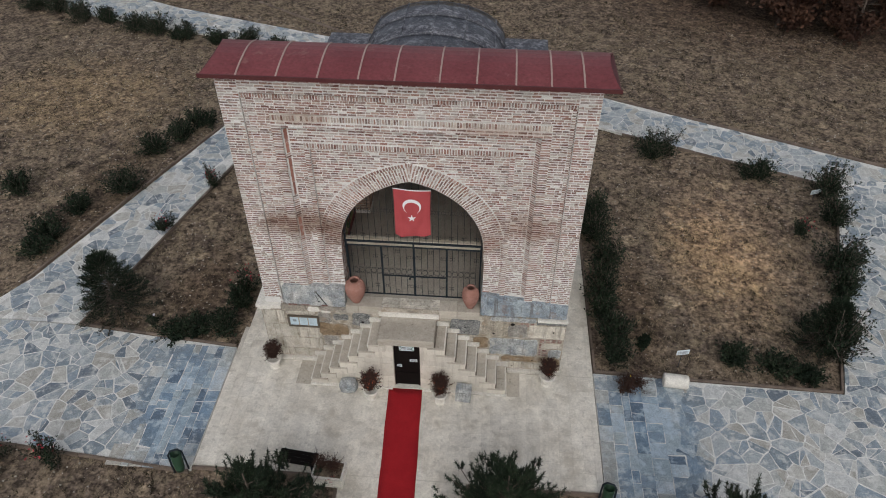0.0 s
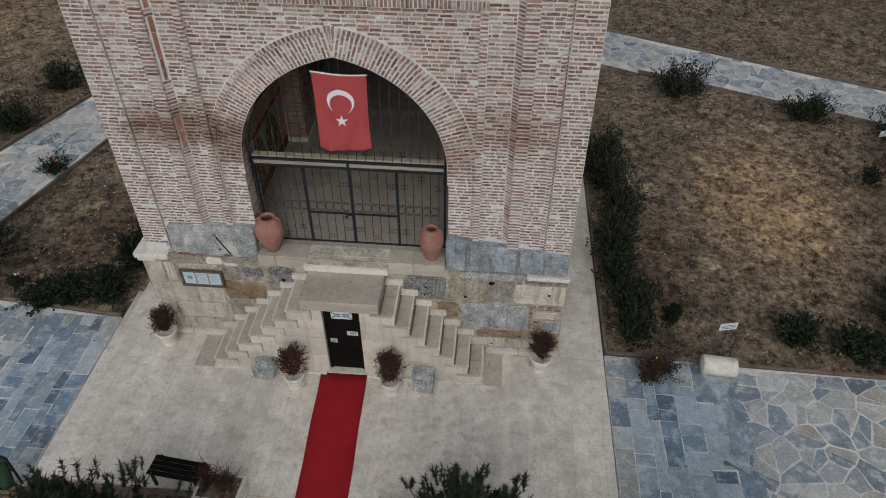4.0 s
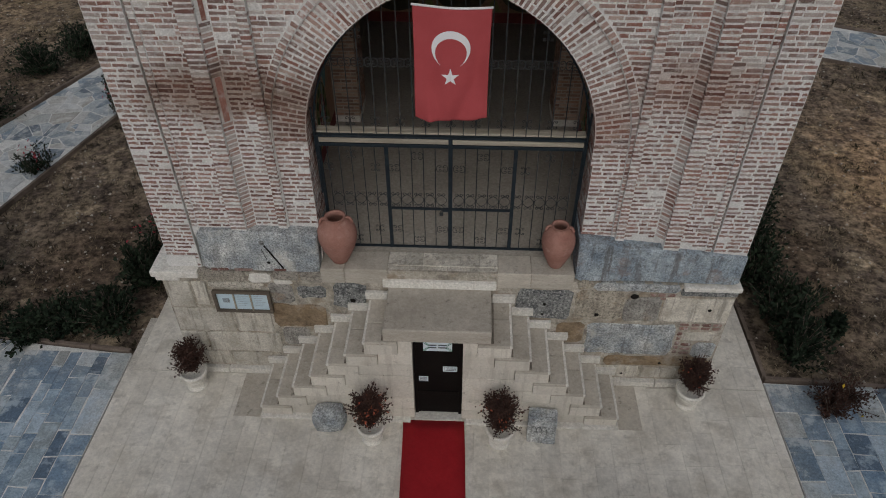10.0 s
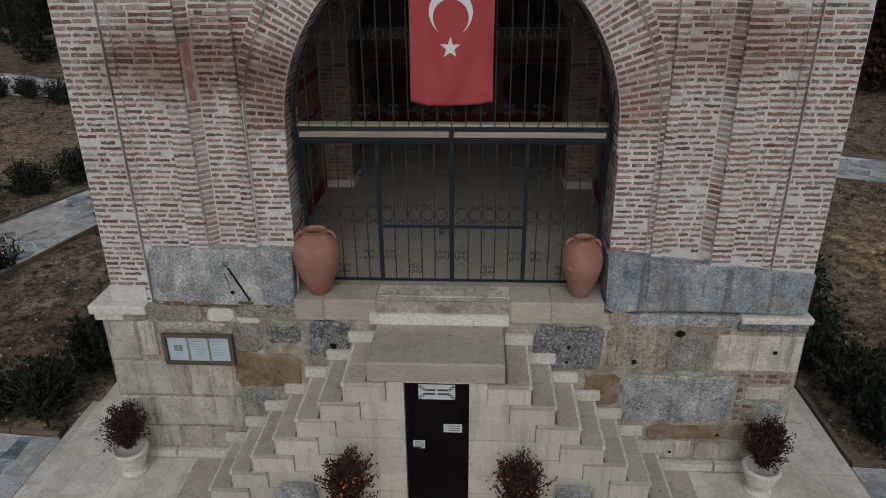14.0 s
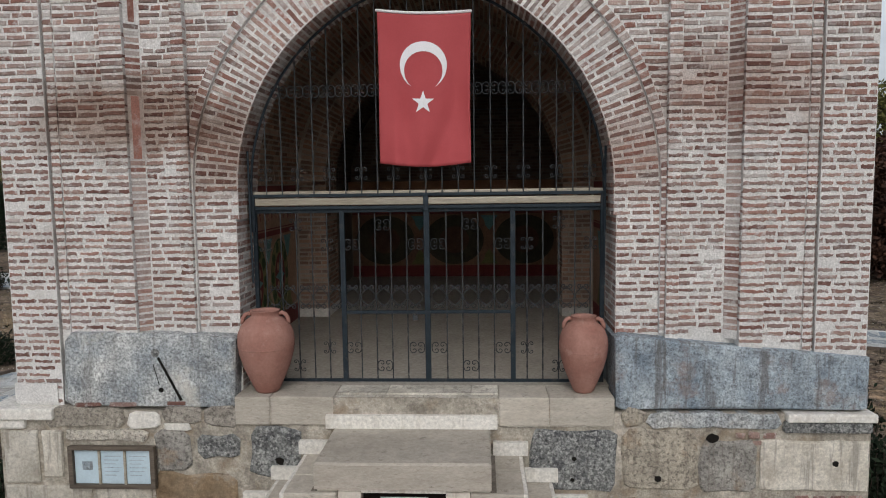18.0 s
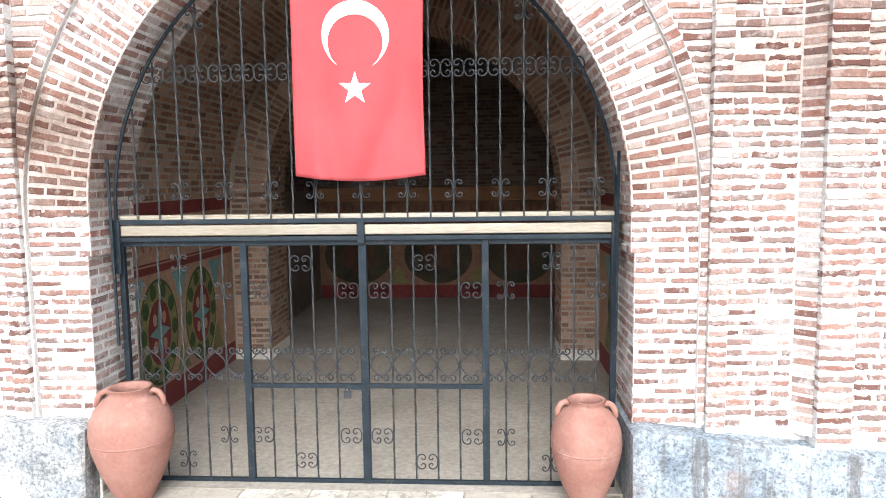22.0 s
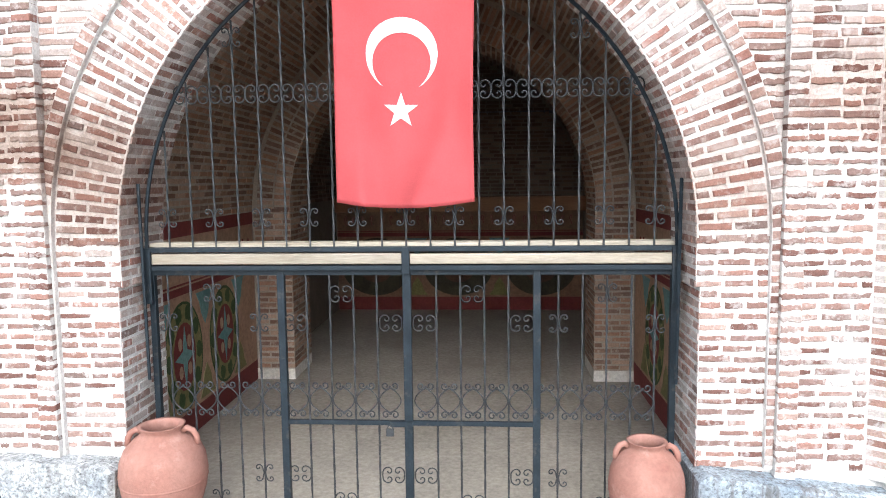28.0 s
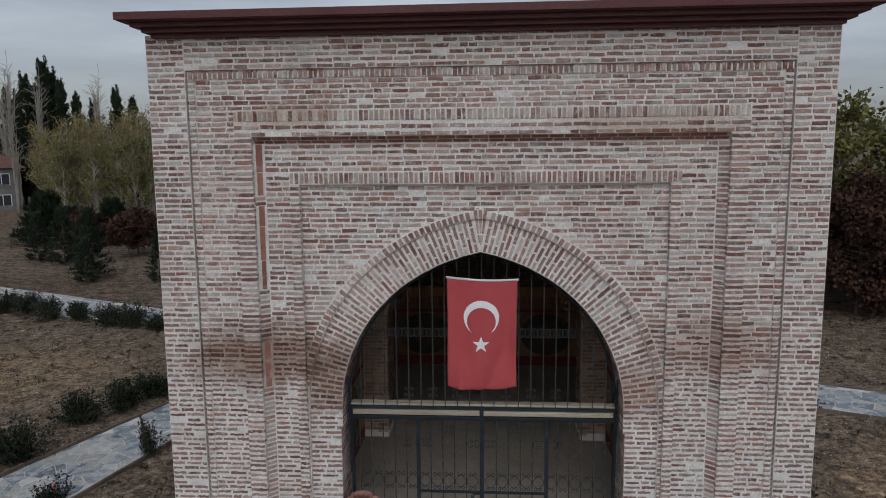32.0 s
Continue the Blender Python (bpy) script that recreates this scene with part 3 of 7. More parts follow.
# ---- ground ----
def grid_line(lo, hi, a, b, fine, coarse):
    return sorted({round(a + fine * i, 3) for i in range(int((b - a) / fine) + 1)} | {round(lo * (k / coarse) ** 2 + a * (1 - (k / coarse) ** 2), 3) for k in range(1, coarse + 1)} | {round(hi * (k / coarse) ** 2 + b * (1 - (k / coarse) ** 2), 3) for k in range(1, coarse + 1)})


def ground_height(x, y):
    far = max(0.0, math.hypot(x, y - 5) - 45)
    return -0.09 + 0.07 * noise.noise((x * 0.3, y * 0.3, 0)) + 0.035 * noise.noise((x * 1.6, y * 1.6, 3)) + 0.02 * far * (0.6 + 0.4 * noise.noise((x * 0.01, y * 0.01, 7)))


gx, gy = grid_line(-1500, 1500, -32, 32, 0.5, 14), grid_line(-1500, 1500, -20, 50, 0.5, 14)
g = Shape()
g.v = [(x, y, ground_height(x, y)) for y in gy for x in gx]
g.f = [(j * len(gx) + i, j * len(gx) + i + 1, (j + 1) * len(gx) + i + 1, (j + 1) * len(gx) + i) for j in range(len(gy) - 1) for i in range(len(gx) - 1)]
ground = part("ground", g, soil_m, None, "dry brown soil with withered straw grass", True, "structure")

# ---- porch, hall and walls ----
def ring_wall(s, outer, inner, y0, y1):
    """A solid between two polylines of equal length (x, z), from y0 to y1."""
    n = len(outer)
    v = [(x, y, z) for y in (y0, y1) for row in (outer, inner) for x, z in row]
    f = []
    for i in range(n - 1):
        f += [(i, i + 1, n + i + 1, n + i), (2 * n + i, 3 * n + i, 3 * n + i + 1, 2 * n + i + 1), (n + i, n + i + 1, 3 * n + i + 1, 3 * n + i), (i, 2 * n + i, 2 * n + i + 1, i + 1)]
    f += [(0, n, 3 * n, 2 * n), (n - 1, 3 * n - 1, 4 * n - 1, 2 * n - 1)]
    return s.add(v, f)


def whole_arch(half, spring, foot, d=0.0, cx=HX):
    line = arch_line(14, 12, half, spring)
    right = [(half + d, foot)] + [(x + nx * d, z + nz * d) for x, z, nx, nz in line]
    right[-1] = (0.0, line[-1][1] + d / 0.94)
    return [(cx + x, z) for x, z in right] + [(cx - x, z) for x, z in reversed(right[:-1])]


def boxed(points, x0, x1, top):
    """The outline of a rectangular wall round an opening, point by point."""
    n = len(points)
    out = []
    apex = n // 2
    for i, (x, z) in enumerate(points):
        right = i <= apex
        k = i / apex if right else (n - 1 - i) / (n - 1 - apex)
        edge = x1 if right else x0
        if i == apex:
            out.append((x, top))
        elif k < 0.55:
            out.append((edge, max(z, points[0][1] + (top - points[0][1]) * k / 0.55)) if i not in (0, n - 1) else (edge, z))
        else:
            out.append((edge + (points[apex][0] - edge) * (k - 0.55) / 0.45, top))
    return out


wall_front = thing("wall_front", "tall brick portal wall with nested frames and lime mortar", "wall", kind="structure")
s = Shape()
op = whole_arch(HALF, SPRING, 4.78, cx=AX)
op = [(AX + HALF + 0.03, 2.3), (AX + HALF + 0.03, 4.77)] + op + [(AX - HALF - 0.03, 4.77), (AX - HALF - 0.03, 2.3)]
ring_wall(s, boxed(op, -4.70, 4.82, TOP), op, 0.17, 0.88)
part("core", s, mortar_m, wall_front)
s = Shape()
inn = whole_arch(2.62, 5.10, 2.6)
ring_wall(s, whole_arch(2.62, 5.10, 2.6, 0.14), inn, 5.0, 10.0)
s.box(-4.15, -2.75, 0.88, 10.4, 2.6, 6.9).box(2.80, 4.15, 0.88, 10.4, 2.6, 6.9)
wall_hall = part("wall_hall", s, hall_shade_mortar_m, None, "brick side walls and pointed vault of the hall", False, "structure")
s = Shape()
ring_wall(s, whole_arch(2.62, 5.10, 2.6, 0.14), inn, 0.88, 5.0)
wall_porch = part("wall_porch", s, rib_mortar_m, None, "brick side walls and pointed vault of the porch", False, "structure")
s = Shape()
mid = whole_arch(2.08, 5.15, 2.6)
ring_wall(s, whole_arch(2.61, 5.10, 2.6), mid, 4.60, 5.50)
wall_rib = part("wall_cross_arch", s, rib_mortar_m, None, "brick cross arch between porch and hall", False, "structure")
wall_back = part("wall_back", Shape().box(-2.74, 2.79, 9.9, 10.19, 2.62, 6.9), hall_shade_mortar_m, None, "dim back wall of the hall", False, "structure")
floor_hall = part("floor", Shape().box(-2.74, 2.79, 0.36, 9.9, 2.63, FLOOR), inner_floor_m, None, "dusty pale stone floor of the porch", False, "structure")

# plinth body: the crypt below
plinth = thing("wall_plinth", "plinth of old reused stone blocks and rubble", "wall", kind="structure")
part("core", Shape().box(-4.93, 4.90, -0.07, 10.6, -0.05, 2.60), plinth_mortar_m, plinth)

# lead roof of the hall
roof = thing("roof", "lead-covered barrel vault roof with standing seams", "roof", kind="structure")
arc = [(HX + 2.56 * math.cos(math.pi * i / 28), 6.98 + 1.52 * math.sin(math.pi * i / 28) ** 0.9) for i in range(29)]
for y0 in (1.0, 2.6, 4.2, 5.8, 7.4, 9.0):
    lead = Shape()
    ring_wall(lead, arc, [(HX + (x - HX) * 0.985, 6.98 + (z - 6.98) * 0.975) for x, z in arc], y0 + 0.01, min(10.25, y0 + 1.59))
    part("lead_sheet", lead, lead_m, roof, "", True)
    part("seam", Shape().tube([(HX + (x - HX) * 1.006, y0, 6.98 + (z - 6.98) * 1.012) for x, z in arc], 0.035, 5), lead_m, roof)
patch_arc = [(HX + (x - HX) * 1.004, 6.98 + (z - 6.98) * 1.006) for x, z in arc[9:14]]
patch = Shape()
ring_wall(patch, [(x, z + 0.012) for x, z in patch_arc], patch_arc, 1.05, 2.55)
part("lead_sheet", patch, pale_lead_m, roof, "pale new metal sheet over the lead", True)
for k in (5, 10, 14, 18, 23):
    part("seam", Shape().tube([(arc[k][0], y, arc[k][1] + 0.01) for y in (1.0, 4.0, 7.0, 10.25)], 0.03, 5), lead_m, roof)
part("end_wall", Shape().slab([(x, z) for x, z in arc], on_front(10.2), 0.29), hall_shade_mortar_m, roof)
for x0, x1 in ((-4.22, HX - 2.5), (HX + 2.5, 4.20)):
    part("flat_edge", Shape().box(x0, x1, 1.0, 10.5, 6.90, 7.02), lead_m, roof)
part("flat_edge", Shape().box(HX - 2.5, HX + 2.5, 10.21, 10.5, 6.90, 7.02), lead_m, roof)

# red sheet roof on the portal wall
red_roof = thing("roof_portal", "low curved red sheet metal roof with pale seams", "roof", kind="structure")


def red_section(d=0.0):
    return [(-0.47, 10.87 + d), (-0.2, 10.935 + d), (0.1, 10.99 + d), (0.4, 11.03 + d), (0.7, 11.045 + d), (0.95, 11.03 + d), (1.2, 10.98 + d), (1.42, 10.90 + d)]


def red_end(i):
    return 0.17 * (1 - abs(i / 3.5 - 1) ** 2)


sec = red_section()
n = len(sec)
SEAMS = (-4.88, -3.98, -3.0, -2.0, -1.02, -0.15, 0.92, 1.80, 2.72, 3.55, 4.32, 5.15)
for i, (xa, xb) in enumerate(zip(SEAMS, SEAMS[1:])):
    s = Shape()
    lift = rng.uniform(0, 0.006)
    s.v = [(x + (red_end(k) if x == SEAMS[0] else -red_end(k) if x == SEAMS[-1] else 0), y, z + lift - drop) for drop in (0, 0.03) for x in (xa, xb) for k, (y, z) in enumerate(sec)]
    s.f = [(k, k + 1, n + k + 1, n + k) for k in range(n - 1)] + [(2 * n + k, 3 * n + k, 3 * n + k + 1, 2 * n + k + 1) for k in range(n - 1)]
    s.f += [(k, 2 * n + k, 2 * n + k + 1, k + 1) for k in range(n - 1)] + [(n + k, n + k + 1, 3 * n + k + 1, 3 * n + k) for k in range(n - 1)] + [(0, n, 3 * n, 2 * n), (n - 1, 3 * n - 1, 4 * n - 1, 2 * n - 1)]
    part("sheet", s, roof_red_m, red_roof)
for x in SEAMS[1:-1]:
    s = Shape()
    lo, hi = red_section(-0.01), red_section(0.022)
    s.v = [(xx, y, z) for xx in (x - 0.02, x + 0.02) for row in (lo, hi) for y, z in row]
    s.f = [(n + i, n + i + 1, 3 * n + i + 1, 3 * n + i) for i in range(n - 1)] + [(i, n + i, n + i + 1, i + 1) for i in range(n - 1)] + [(2 * n + i, 2 * n + i + 1, 3 * n + i + 1, 3 * n + i) for i in range(n - 1)] + [(0, 2 * n, 3 * n, n)]
    part("seam", s, seam_m, red_roof)
part("fascia", Shape().box(-4.91, 5.18, -0.50, -0.46, 10.80, 10.90), roof_edge_m, red_roof, "dark red eave edge")
for y0, y1, z0, z1, ex in ((-0.46, 1.40, 10.79, 10.86, 0.10), (-0.34, 1.3, 10.73, 10.79, 0.22), (-0.22, 1.2, 10.67, 10.73, 0.32), (-0.10, 1.1, 10.61, 10.67, 0.40)):
    part("cornice_board", Shape().box(-4.89 + max(0, ex - 0.1), 5.16 - max(0, ex - 0.1), y0, y1, z0, z1), roof_edge_m, red_roof, "dark stepped wooden cornice")

# ---- plaza, paths ----
plaza = thing("pavement", "plaza of cream marble slabs before the stairs", "pavement", kind="structure")
part("bed", Shape().box(-6.25, 6.05, -4.40, 1.2, -0.2, -0.012).box(-1.75, 2.0, -14.0, -4.40, -0.2, -0.012).box(4.9, 6.05, 1.2, 11.5, -0.2, -0.012).box(-6.1, -4.9, 1.2, 8.5, -0.2, -0.012), plaza_joint_m, plaza)
slate_ground = thing("pavement_slate", "crazy paving of blue-grey slate with pale joints", "pavement", kind="structure")
REGIONS = [
    [(-16.5, -3.6), (-12.5, -4.05), (-6.27, -4.55), (-6.27, 0.20), (-12.3, 0.78), (-16.5, 0.95)],
    [(6.07, -4.95), (26.0, -5.1), (26.0, -0.35), (14.25, -0.22), (6.07, 0.02)],
    [(14.28, -0.22), (24.5, -0.35), (22.5, 12.2), (18.0, 11.6)],
    [(-16.5, 0.95), (-12.35, 0.85), (-9.85, 11.2), (-9.2, 16.0), (-10.4, 17.0), (-15.2, 3.1)],
    [(22.5, 12.2), (18.0, 11.6), (8.7, 15.4), (-5.0, 21.4), (-5.0, 24.2), (8.4, 18.75), (20.6, 13.3)],
    [(-5.0, 21.4), (-9.0, 23.3), (-17.3, 25.3), (-24.2, 27.2), (-34.0, 31.0), (-38.0, 37.0), (-28.2, 33.0), (-19.0, 28.8), (-5.0, 24.2)],
]
s = Shape()
for poly in REGIONS:
    s.slab(poly, on_floor(-0.16), 0.15)
part("joint_bed", s, slate_joint_m, slate_ground)

# ---- portal wall: nested frames ----
def east(a):
    """Half width on the east side for a half width a on the west side."""
    return a + WIDE if 3.0 < a < 3.6 else a


def frame_layer(name, a, b, top, inner_top, y, m=mortar_m, low_left=None, low_right=None):
    """One frame of the portal: two sides and a head, with half widths a to b."""
    ll, lr = low_left or 3.30, low_right or 3.15
    s = Shape()
    yb = 0.17
    ra, rb = east(a), east(b)
    for x0, x1, z0, z1 in ((CX - a, CX - b, ll, top), (CX + rb, CX + ra, lr, top), (CX - b, CX + rb, inner_top, top)):
        s.box(x0, x1, y, yb, z0, z1)
    return part(name, s, m, wall_front)


frame_layer("outer_strip", 4.79, 4.24, TOP, 10.17, 0.0, low_left=2.62)
frame_layer("outer_groove", 4.24, 4.205, 10.17, 10.135, 0.065)
frame_layer("outer_moulding", 4.205, 4.11, 10.135, 10.04, 0.01)
frame_layer("outer_field", 4.11, 3.55, 10.04, 9.60, 0.03)
frame_layer("middle_strip", 3.55, 3.30, 9.60, 9.22, -0.035)
frame_layer("cove", 3.30, 3.17, 9.22, 9.12, 0.125)
frame_layer("inner_field", 3.17, 2.80, 9.12, 8.71, 0.13)
frame_layer("inner_strip", 2.80, 2.66, 8.71, 8.53, 0.08)

# sides and back of the portal wall, seen from outside only
part("flank", Shape().box(CX - 4.79, -4.70, 0.17, 1.3, 2.62, TOP).box(4.82, CX + 4.79, 0.17, 1.3, 2.62, TOP).box(-4.70, -2.80, 0.88, 1.3, 6.9, TOP).box(2.85, 4.82, 0.88, 1.3, 6.9, TOP).box(-2.80, 2.85, 0.88, 1.3, 8.36, TOP), mortar_m, wall_front)

# ---- slabs on the plinth, sill, cornice ----
def stone(name, poly, y, depth, m, parent, label="", chamfer=0.015, back=0.10):
    """A stone set in a wall that faces -y, proud of the plane y."""
    s = Shape().slab(poly, lambda u, v, h: (u, y + back - h, v), depth + back, chamfer)
    return part(name, s, m, parent, label)


slab_left = Shape().slab([(-4.14, 2.70), (-4.05, 2.64), (-2.14, 2.63), (-2.10, 3.42), (-2.16, 3.45), (-3.3, 3.50), (-4.02, 3.50), (-4.10, 3.40)], lambda u, v, h: (u, 0.9 - h, v), 0.97, 0.03)
part("corner_slab", slab_left, pale_stone_m, wall_front, "large weathered grey stone slab with a slanting groove")
for p0, p1, r in (((-3.00, 3.22), (-2.75, 2.72), 0.018), ((-3.06, 3.14), (-3.00, 2.90), 0.007)):
    part("groove", Shape().tube([(p0[0], -0.067, p0[1]), (p1[0], -0.067, p1[1])], r, 6), black_m, wall_front, "dark slanting groove cut in the stone")
for x, z, r in ((-3.03, 3.27, 0.05), (-2.98, 2.84, 0.03)):
    s = Shape().slab([(x + r * math.cos(k * math.pi / 6), z + r * math.sin(k * math.pi / 6)) for k in range(12)], on_front(-0.066), 0.006)
    part("socket_hole", s, dark_stone_m if r > 0.04 else black_m, wall_front)
slab_right = Shape().slab([(2.16, 2.66), (2.22, 2.63), (3.4, 2.645), (4.80, 2.635), (4.86, 2.66), (4.86, 3.22), (4.2, 3.28), (3.3, 3.35), (2.22, 3.46), (2.15, 3.42)], lambda u, v, h: (u, 0.9 - h, v), 0.98, 0.03)
part("corner_slab", slab_right, blue_stone_m, wall_front, "long blue-grey stone slab with rust stains")
part("corner_block", Shape().slab([(-4.75, 2.66), (-4.24, 2.66), (-4.24, 2.9), (-4.75, 2.9)], on_front(0.0), 0.02), mortar_m, wall_front)

sill = thing("threshold_sill", "worn grey stone sill before the gate with white marble insets", "sill", kind="structure")
for k, (x0, x1) in enumerate(((-2.12, -1.72), (-1.71, -0.99), (0.87, 1.42), (1.43, 2.14))):
    part("sill_stone", Shape().box(x0, x1, -0.115 + 0.01 * (k % 2), 0.355, 2.45, 2.775 + 0.002 * (k % 3)), travertine_m, sill, "", False, "", 0.015)
part("sill_bed", Shape().box(-2.11, 2.13, -0.10, 0.35, 2.47, 2.762), plinth_mortar_m, sill)
insets = (-0.98, -0.70, -0.40, -0.08, 0.24, 0.56, 0.865)
for k, (x0, x9) in enumerate(zip(insets, insets[1:])):
    part("marble_inset", Shape().box(x0 + 0.002, x9 - 0.002, 0.03, 0.355, 2.6, 2.782 + 0.002 * (k % 2)), marble_m, sill, "", False, "", 0.006)
for k, (x0, x9) in enumerate(((-0.98, -0.52), (-0.515, 0.02), (0.025, 0.40), (0.405, 0.86))):
    part("marble_inset", Shape().box(x0, x9, -0.065 + 0.006 * (k % 2), 0.026, 2.47, 2.766 + 0.002 * (k % 2)), marble_m, sill, "pale marble front step", False, "", 0.01)

cornice = thing("cornice", "projecting pale marble cornice stones of the plinth", "cornice", kind="structure")
part("cornice_stone", Shape().box(-5.06, -4.24, -0.16, 1.3, 2.50, 2.635), white_marble_m, cornice, "", False, "", 0.02)
part("cornice_stone", Shape().box(-5.02, -4.60, -0.12, 1.3, 2.38, 2.50), white_marble_m, cornice, "", False, "", 0.03)
part("cornice_stone", Shape().box(3.98, 4.93, -0.16, 0.6, 2.52, 2.615), white_marble_m, cornice, "", False, "", 0.02)
part("cornice_stone", Shape().box(3.96, 4.90, -0.13, 0.5, 2.39, 2.52), dark_stone_m, cornice, "", False, "", 0.03)

# ---- plinth stones: x0, x1, z0, z1 ----
PY = -0.075
LEFT_PALE = [(-4.88, -4.47, 1.73, 2.36), (-4.42, -4.18, 1.80, 2.36), (-4.90, -3.86, 1.12, 1.70), (-3.82, -3.14, 1.12, 1.76), (-4.42, -3.07, 0.58, 1.08), (-4.92, -4.46, 0.56, 1.08), (-4.90, -4.10, 0.16, 0.53), (-4.06, -3.30, 0.16, 0.52)]
LEFT_RUBBLE = [(-4.36, -3.44, 2.41, 2.64), (-2.97, -2.52, 2.44, 2.64), (-2.48, -2.10, 2.42, 2.66), (-3.08, -2.66, 1.90, 2.38), (-4.14, -3.16, 2.25, 2.38), (-3.00, -2.48, 0.80, 1.26)]
LEFT_DARK = [(-2.60, -2.10, 2.04, 2.32), (-1.96, -1.38, 1.84, 2.42), (-2.08, -1.74, 2.46, 2.66)]
RIGHT_SPECKLED = [(1.22, 2.17, 1.70, 2.40), (2.22, 3.04, 1.73, 2.42), (3.08, 3.68, 1.70, 2.30), (2.22, 2.46, 2.46, 2.66)]
RIGHT_PALE = [(0.90, 2.14, 2.44, 2.465), (3.73, 4.88, 1.74, 2.30), (4.22, 4.76, 1.26, 1.46), (2.72, 3.6, 0.18, 0.48), (3.66, 4.3, 0.20, 0.46)]
RIGHT_BLUE = [(2.50, 3.94, 2.44, 2.60), (4.46, 4.86, 0.80, 1.20)]
RIGHT_OCHRE = [(2.92, 4.76, 0.52, 0.78), (1.96, 2.45, 1.08, 1.62), (4.36, 4.86, 0.30, 0.74)]


def plinth_stones(rows, m, proud, j):
    for x0, x1, z0, z1 in rows:
        c = min(0.07, (z1 - z0) * 0.25) if j > 0.012 else 0.010
        ring_pts = []
        corners = [(x0 + c, z0), (x1 - c, z0), (x1, z0 + c), (x1, z1 - c), (x1 - c, z1), (x0 + c, z1), (x0, z1 - c), (x0, z0 + c)]
        for (u0, v0), (u1, v1) in zip(corners, corners[1:] + corners[:1]):
            n = max(1, int(math.hypot(u1 - u0, v1 - v0) / 0.16))
            ring_pts += [(u0 + (u1 - u0) * k / n, v0 + (v1 - v0) * k / n) for k in range(n)]
        poly = [(u + rng.uniform(-j, j), v + rng.uniform(-j, j)) for u, v in ring_pts]
        stone("stone_block", poly, PY, proud + rng.uniform(0, 0.014), m, plinth, "", 0.018)


plinth_stones(LEFT_PALE, marble_m, 0.020, 0.006)
plinth_stones(LEFT_RUBBLE, rubble_m, 0.016, 0.02)
plinth_stones(LEFT_DARK, dark_stone_m, 0.018, 0.03)
plinth_stones([(-3.38, -3.01, 2.39, 2.60), (-2.96, -2.66, 2.38, 2.44)], white_marble_m, 0.02, 0.02)
plinth_stones([(-3.10, -2.16, 1.30, 1.86)], ochre_stone_m, 0.012, 0.03)
plinth_stones(RIGHT_SPECKLED[:1], dark_stone_m, 0.02, 0.02)
plinth_stones(RIGHT_SPECKLED[1:], rubble_m, 0.02, 0.025)
plinth_stones(RIGHT_PALE, marble_m, 0.02, 0.008)
plinth_stones(RIGHT_BLUE, pale_stone_m, 0.018, 0.018)
plinth_stones([(2.52, 4.08, 0.84, 1.62)], pale_stone_m, 0.018, 0.022)
plinth_stones(RIGHT_OCHRE, ochre_stone_m, 0.010, 0.02)
for x0, x1, z0, z1 in [(3.46, 3.56, 2.32, 2.38), (3.60, 3.72, 2.32, 2.39), (3.76, 3.90, 2.32, 2.38), (3.60, 3.80, 2.24, 2.29), (-4.0, -3.7, 2.645, 2.685), (-3.60, -3.28, 2.645, 2.70), (-2.92, -2.70, 2.66, 2.70)]:
    plinth_stones([(x0, x1, z0, z1)], bare_brick_m, 0.012, 0.008)
for i in range(4):
    plinth_stones([(4.12 + 0.19 * i, 4.27 + 0.19 * i, 1.62, 1.67)], bare_brick_m, 0.012, 0.008)
    plinth_stones([(4.12 + 0.19 * i, 4.27 + 0.19 * i, 1.53, 1.58)], bare_brick_m, 0.012, 0.008)
for i in range(5):
    plinth_stones([(4.12, 4.20, 0.88 + 0.12 * i, 0.96 + 0.12 * i)], bare_brick_m, 0.012, 0.006)
for i in range(3):
    plinth_stones([(4.24, 4.42, 0.88 + 0.11 * i, 0.93 + 0.11 * i)], bare_brick_m, 0.012, 0.008)
for x, z, r in ((3.20, 2.33, 0.08), (2.62, 1.86, 0.05), (1.70, 2.08, 0.035), (4.52, 2.05, 0.045), (1.68, 1.84, 0.03), (-1.62, 2.03, 0.07), (3.95, 0.62, 0.03), (3.3, 0.30, 0.03)):
    s = Shape().slab([(x + r * rng.uniform(0.6, 1.0) * math.cos(k * math.pi / 6), z + r * rng.uniform(0.5, 0.8) * math.sin(k * math.pi / 6)) for k in range(12)], on_front(PY - 0.02), 0.018)
    part("socket_hole", s, black_m, plinth)
for x0, x1 in ((-4.97, -4.2), (-4.18, -3.36), (3.16, 3.95), (3.97, 4.94)):
    part("skirting", Shape().box(x0, x1, -0.17, -0.06, 0.0, 0.13), white_marble_m, plinth, "", False, "", 0.008)

# ---- stairs, two flights against the plinth ----
SX, STEP, TREAD, LAND = -0.10, 0.304, 0.332, 2.432
stairs = thing("staircase", "double flight of cream stone steps over the crypt door", "stairs", kind="structure")
FRONT = -1.08


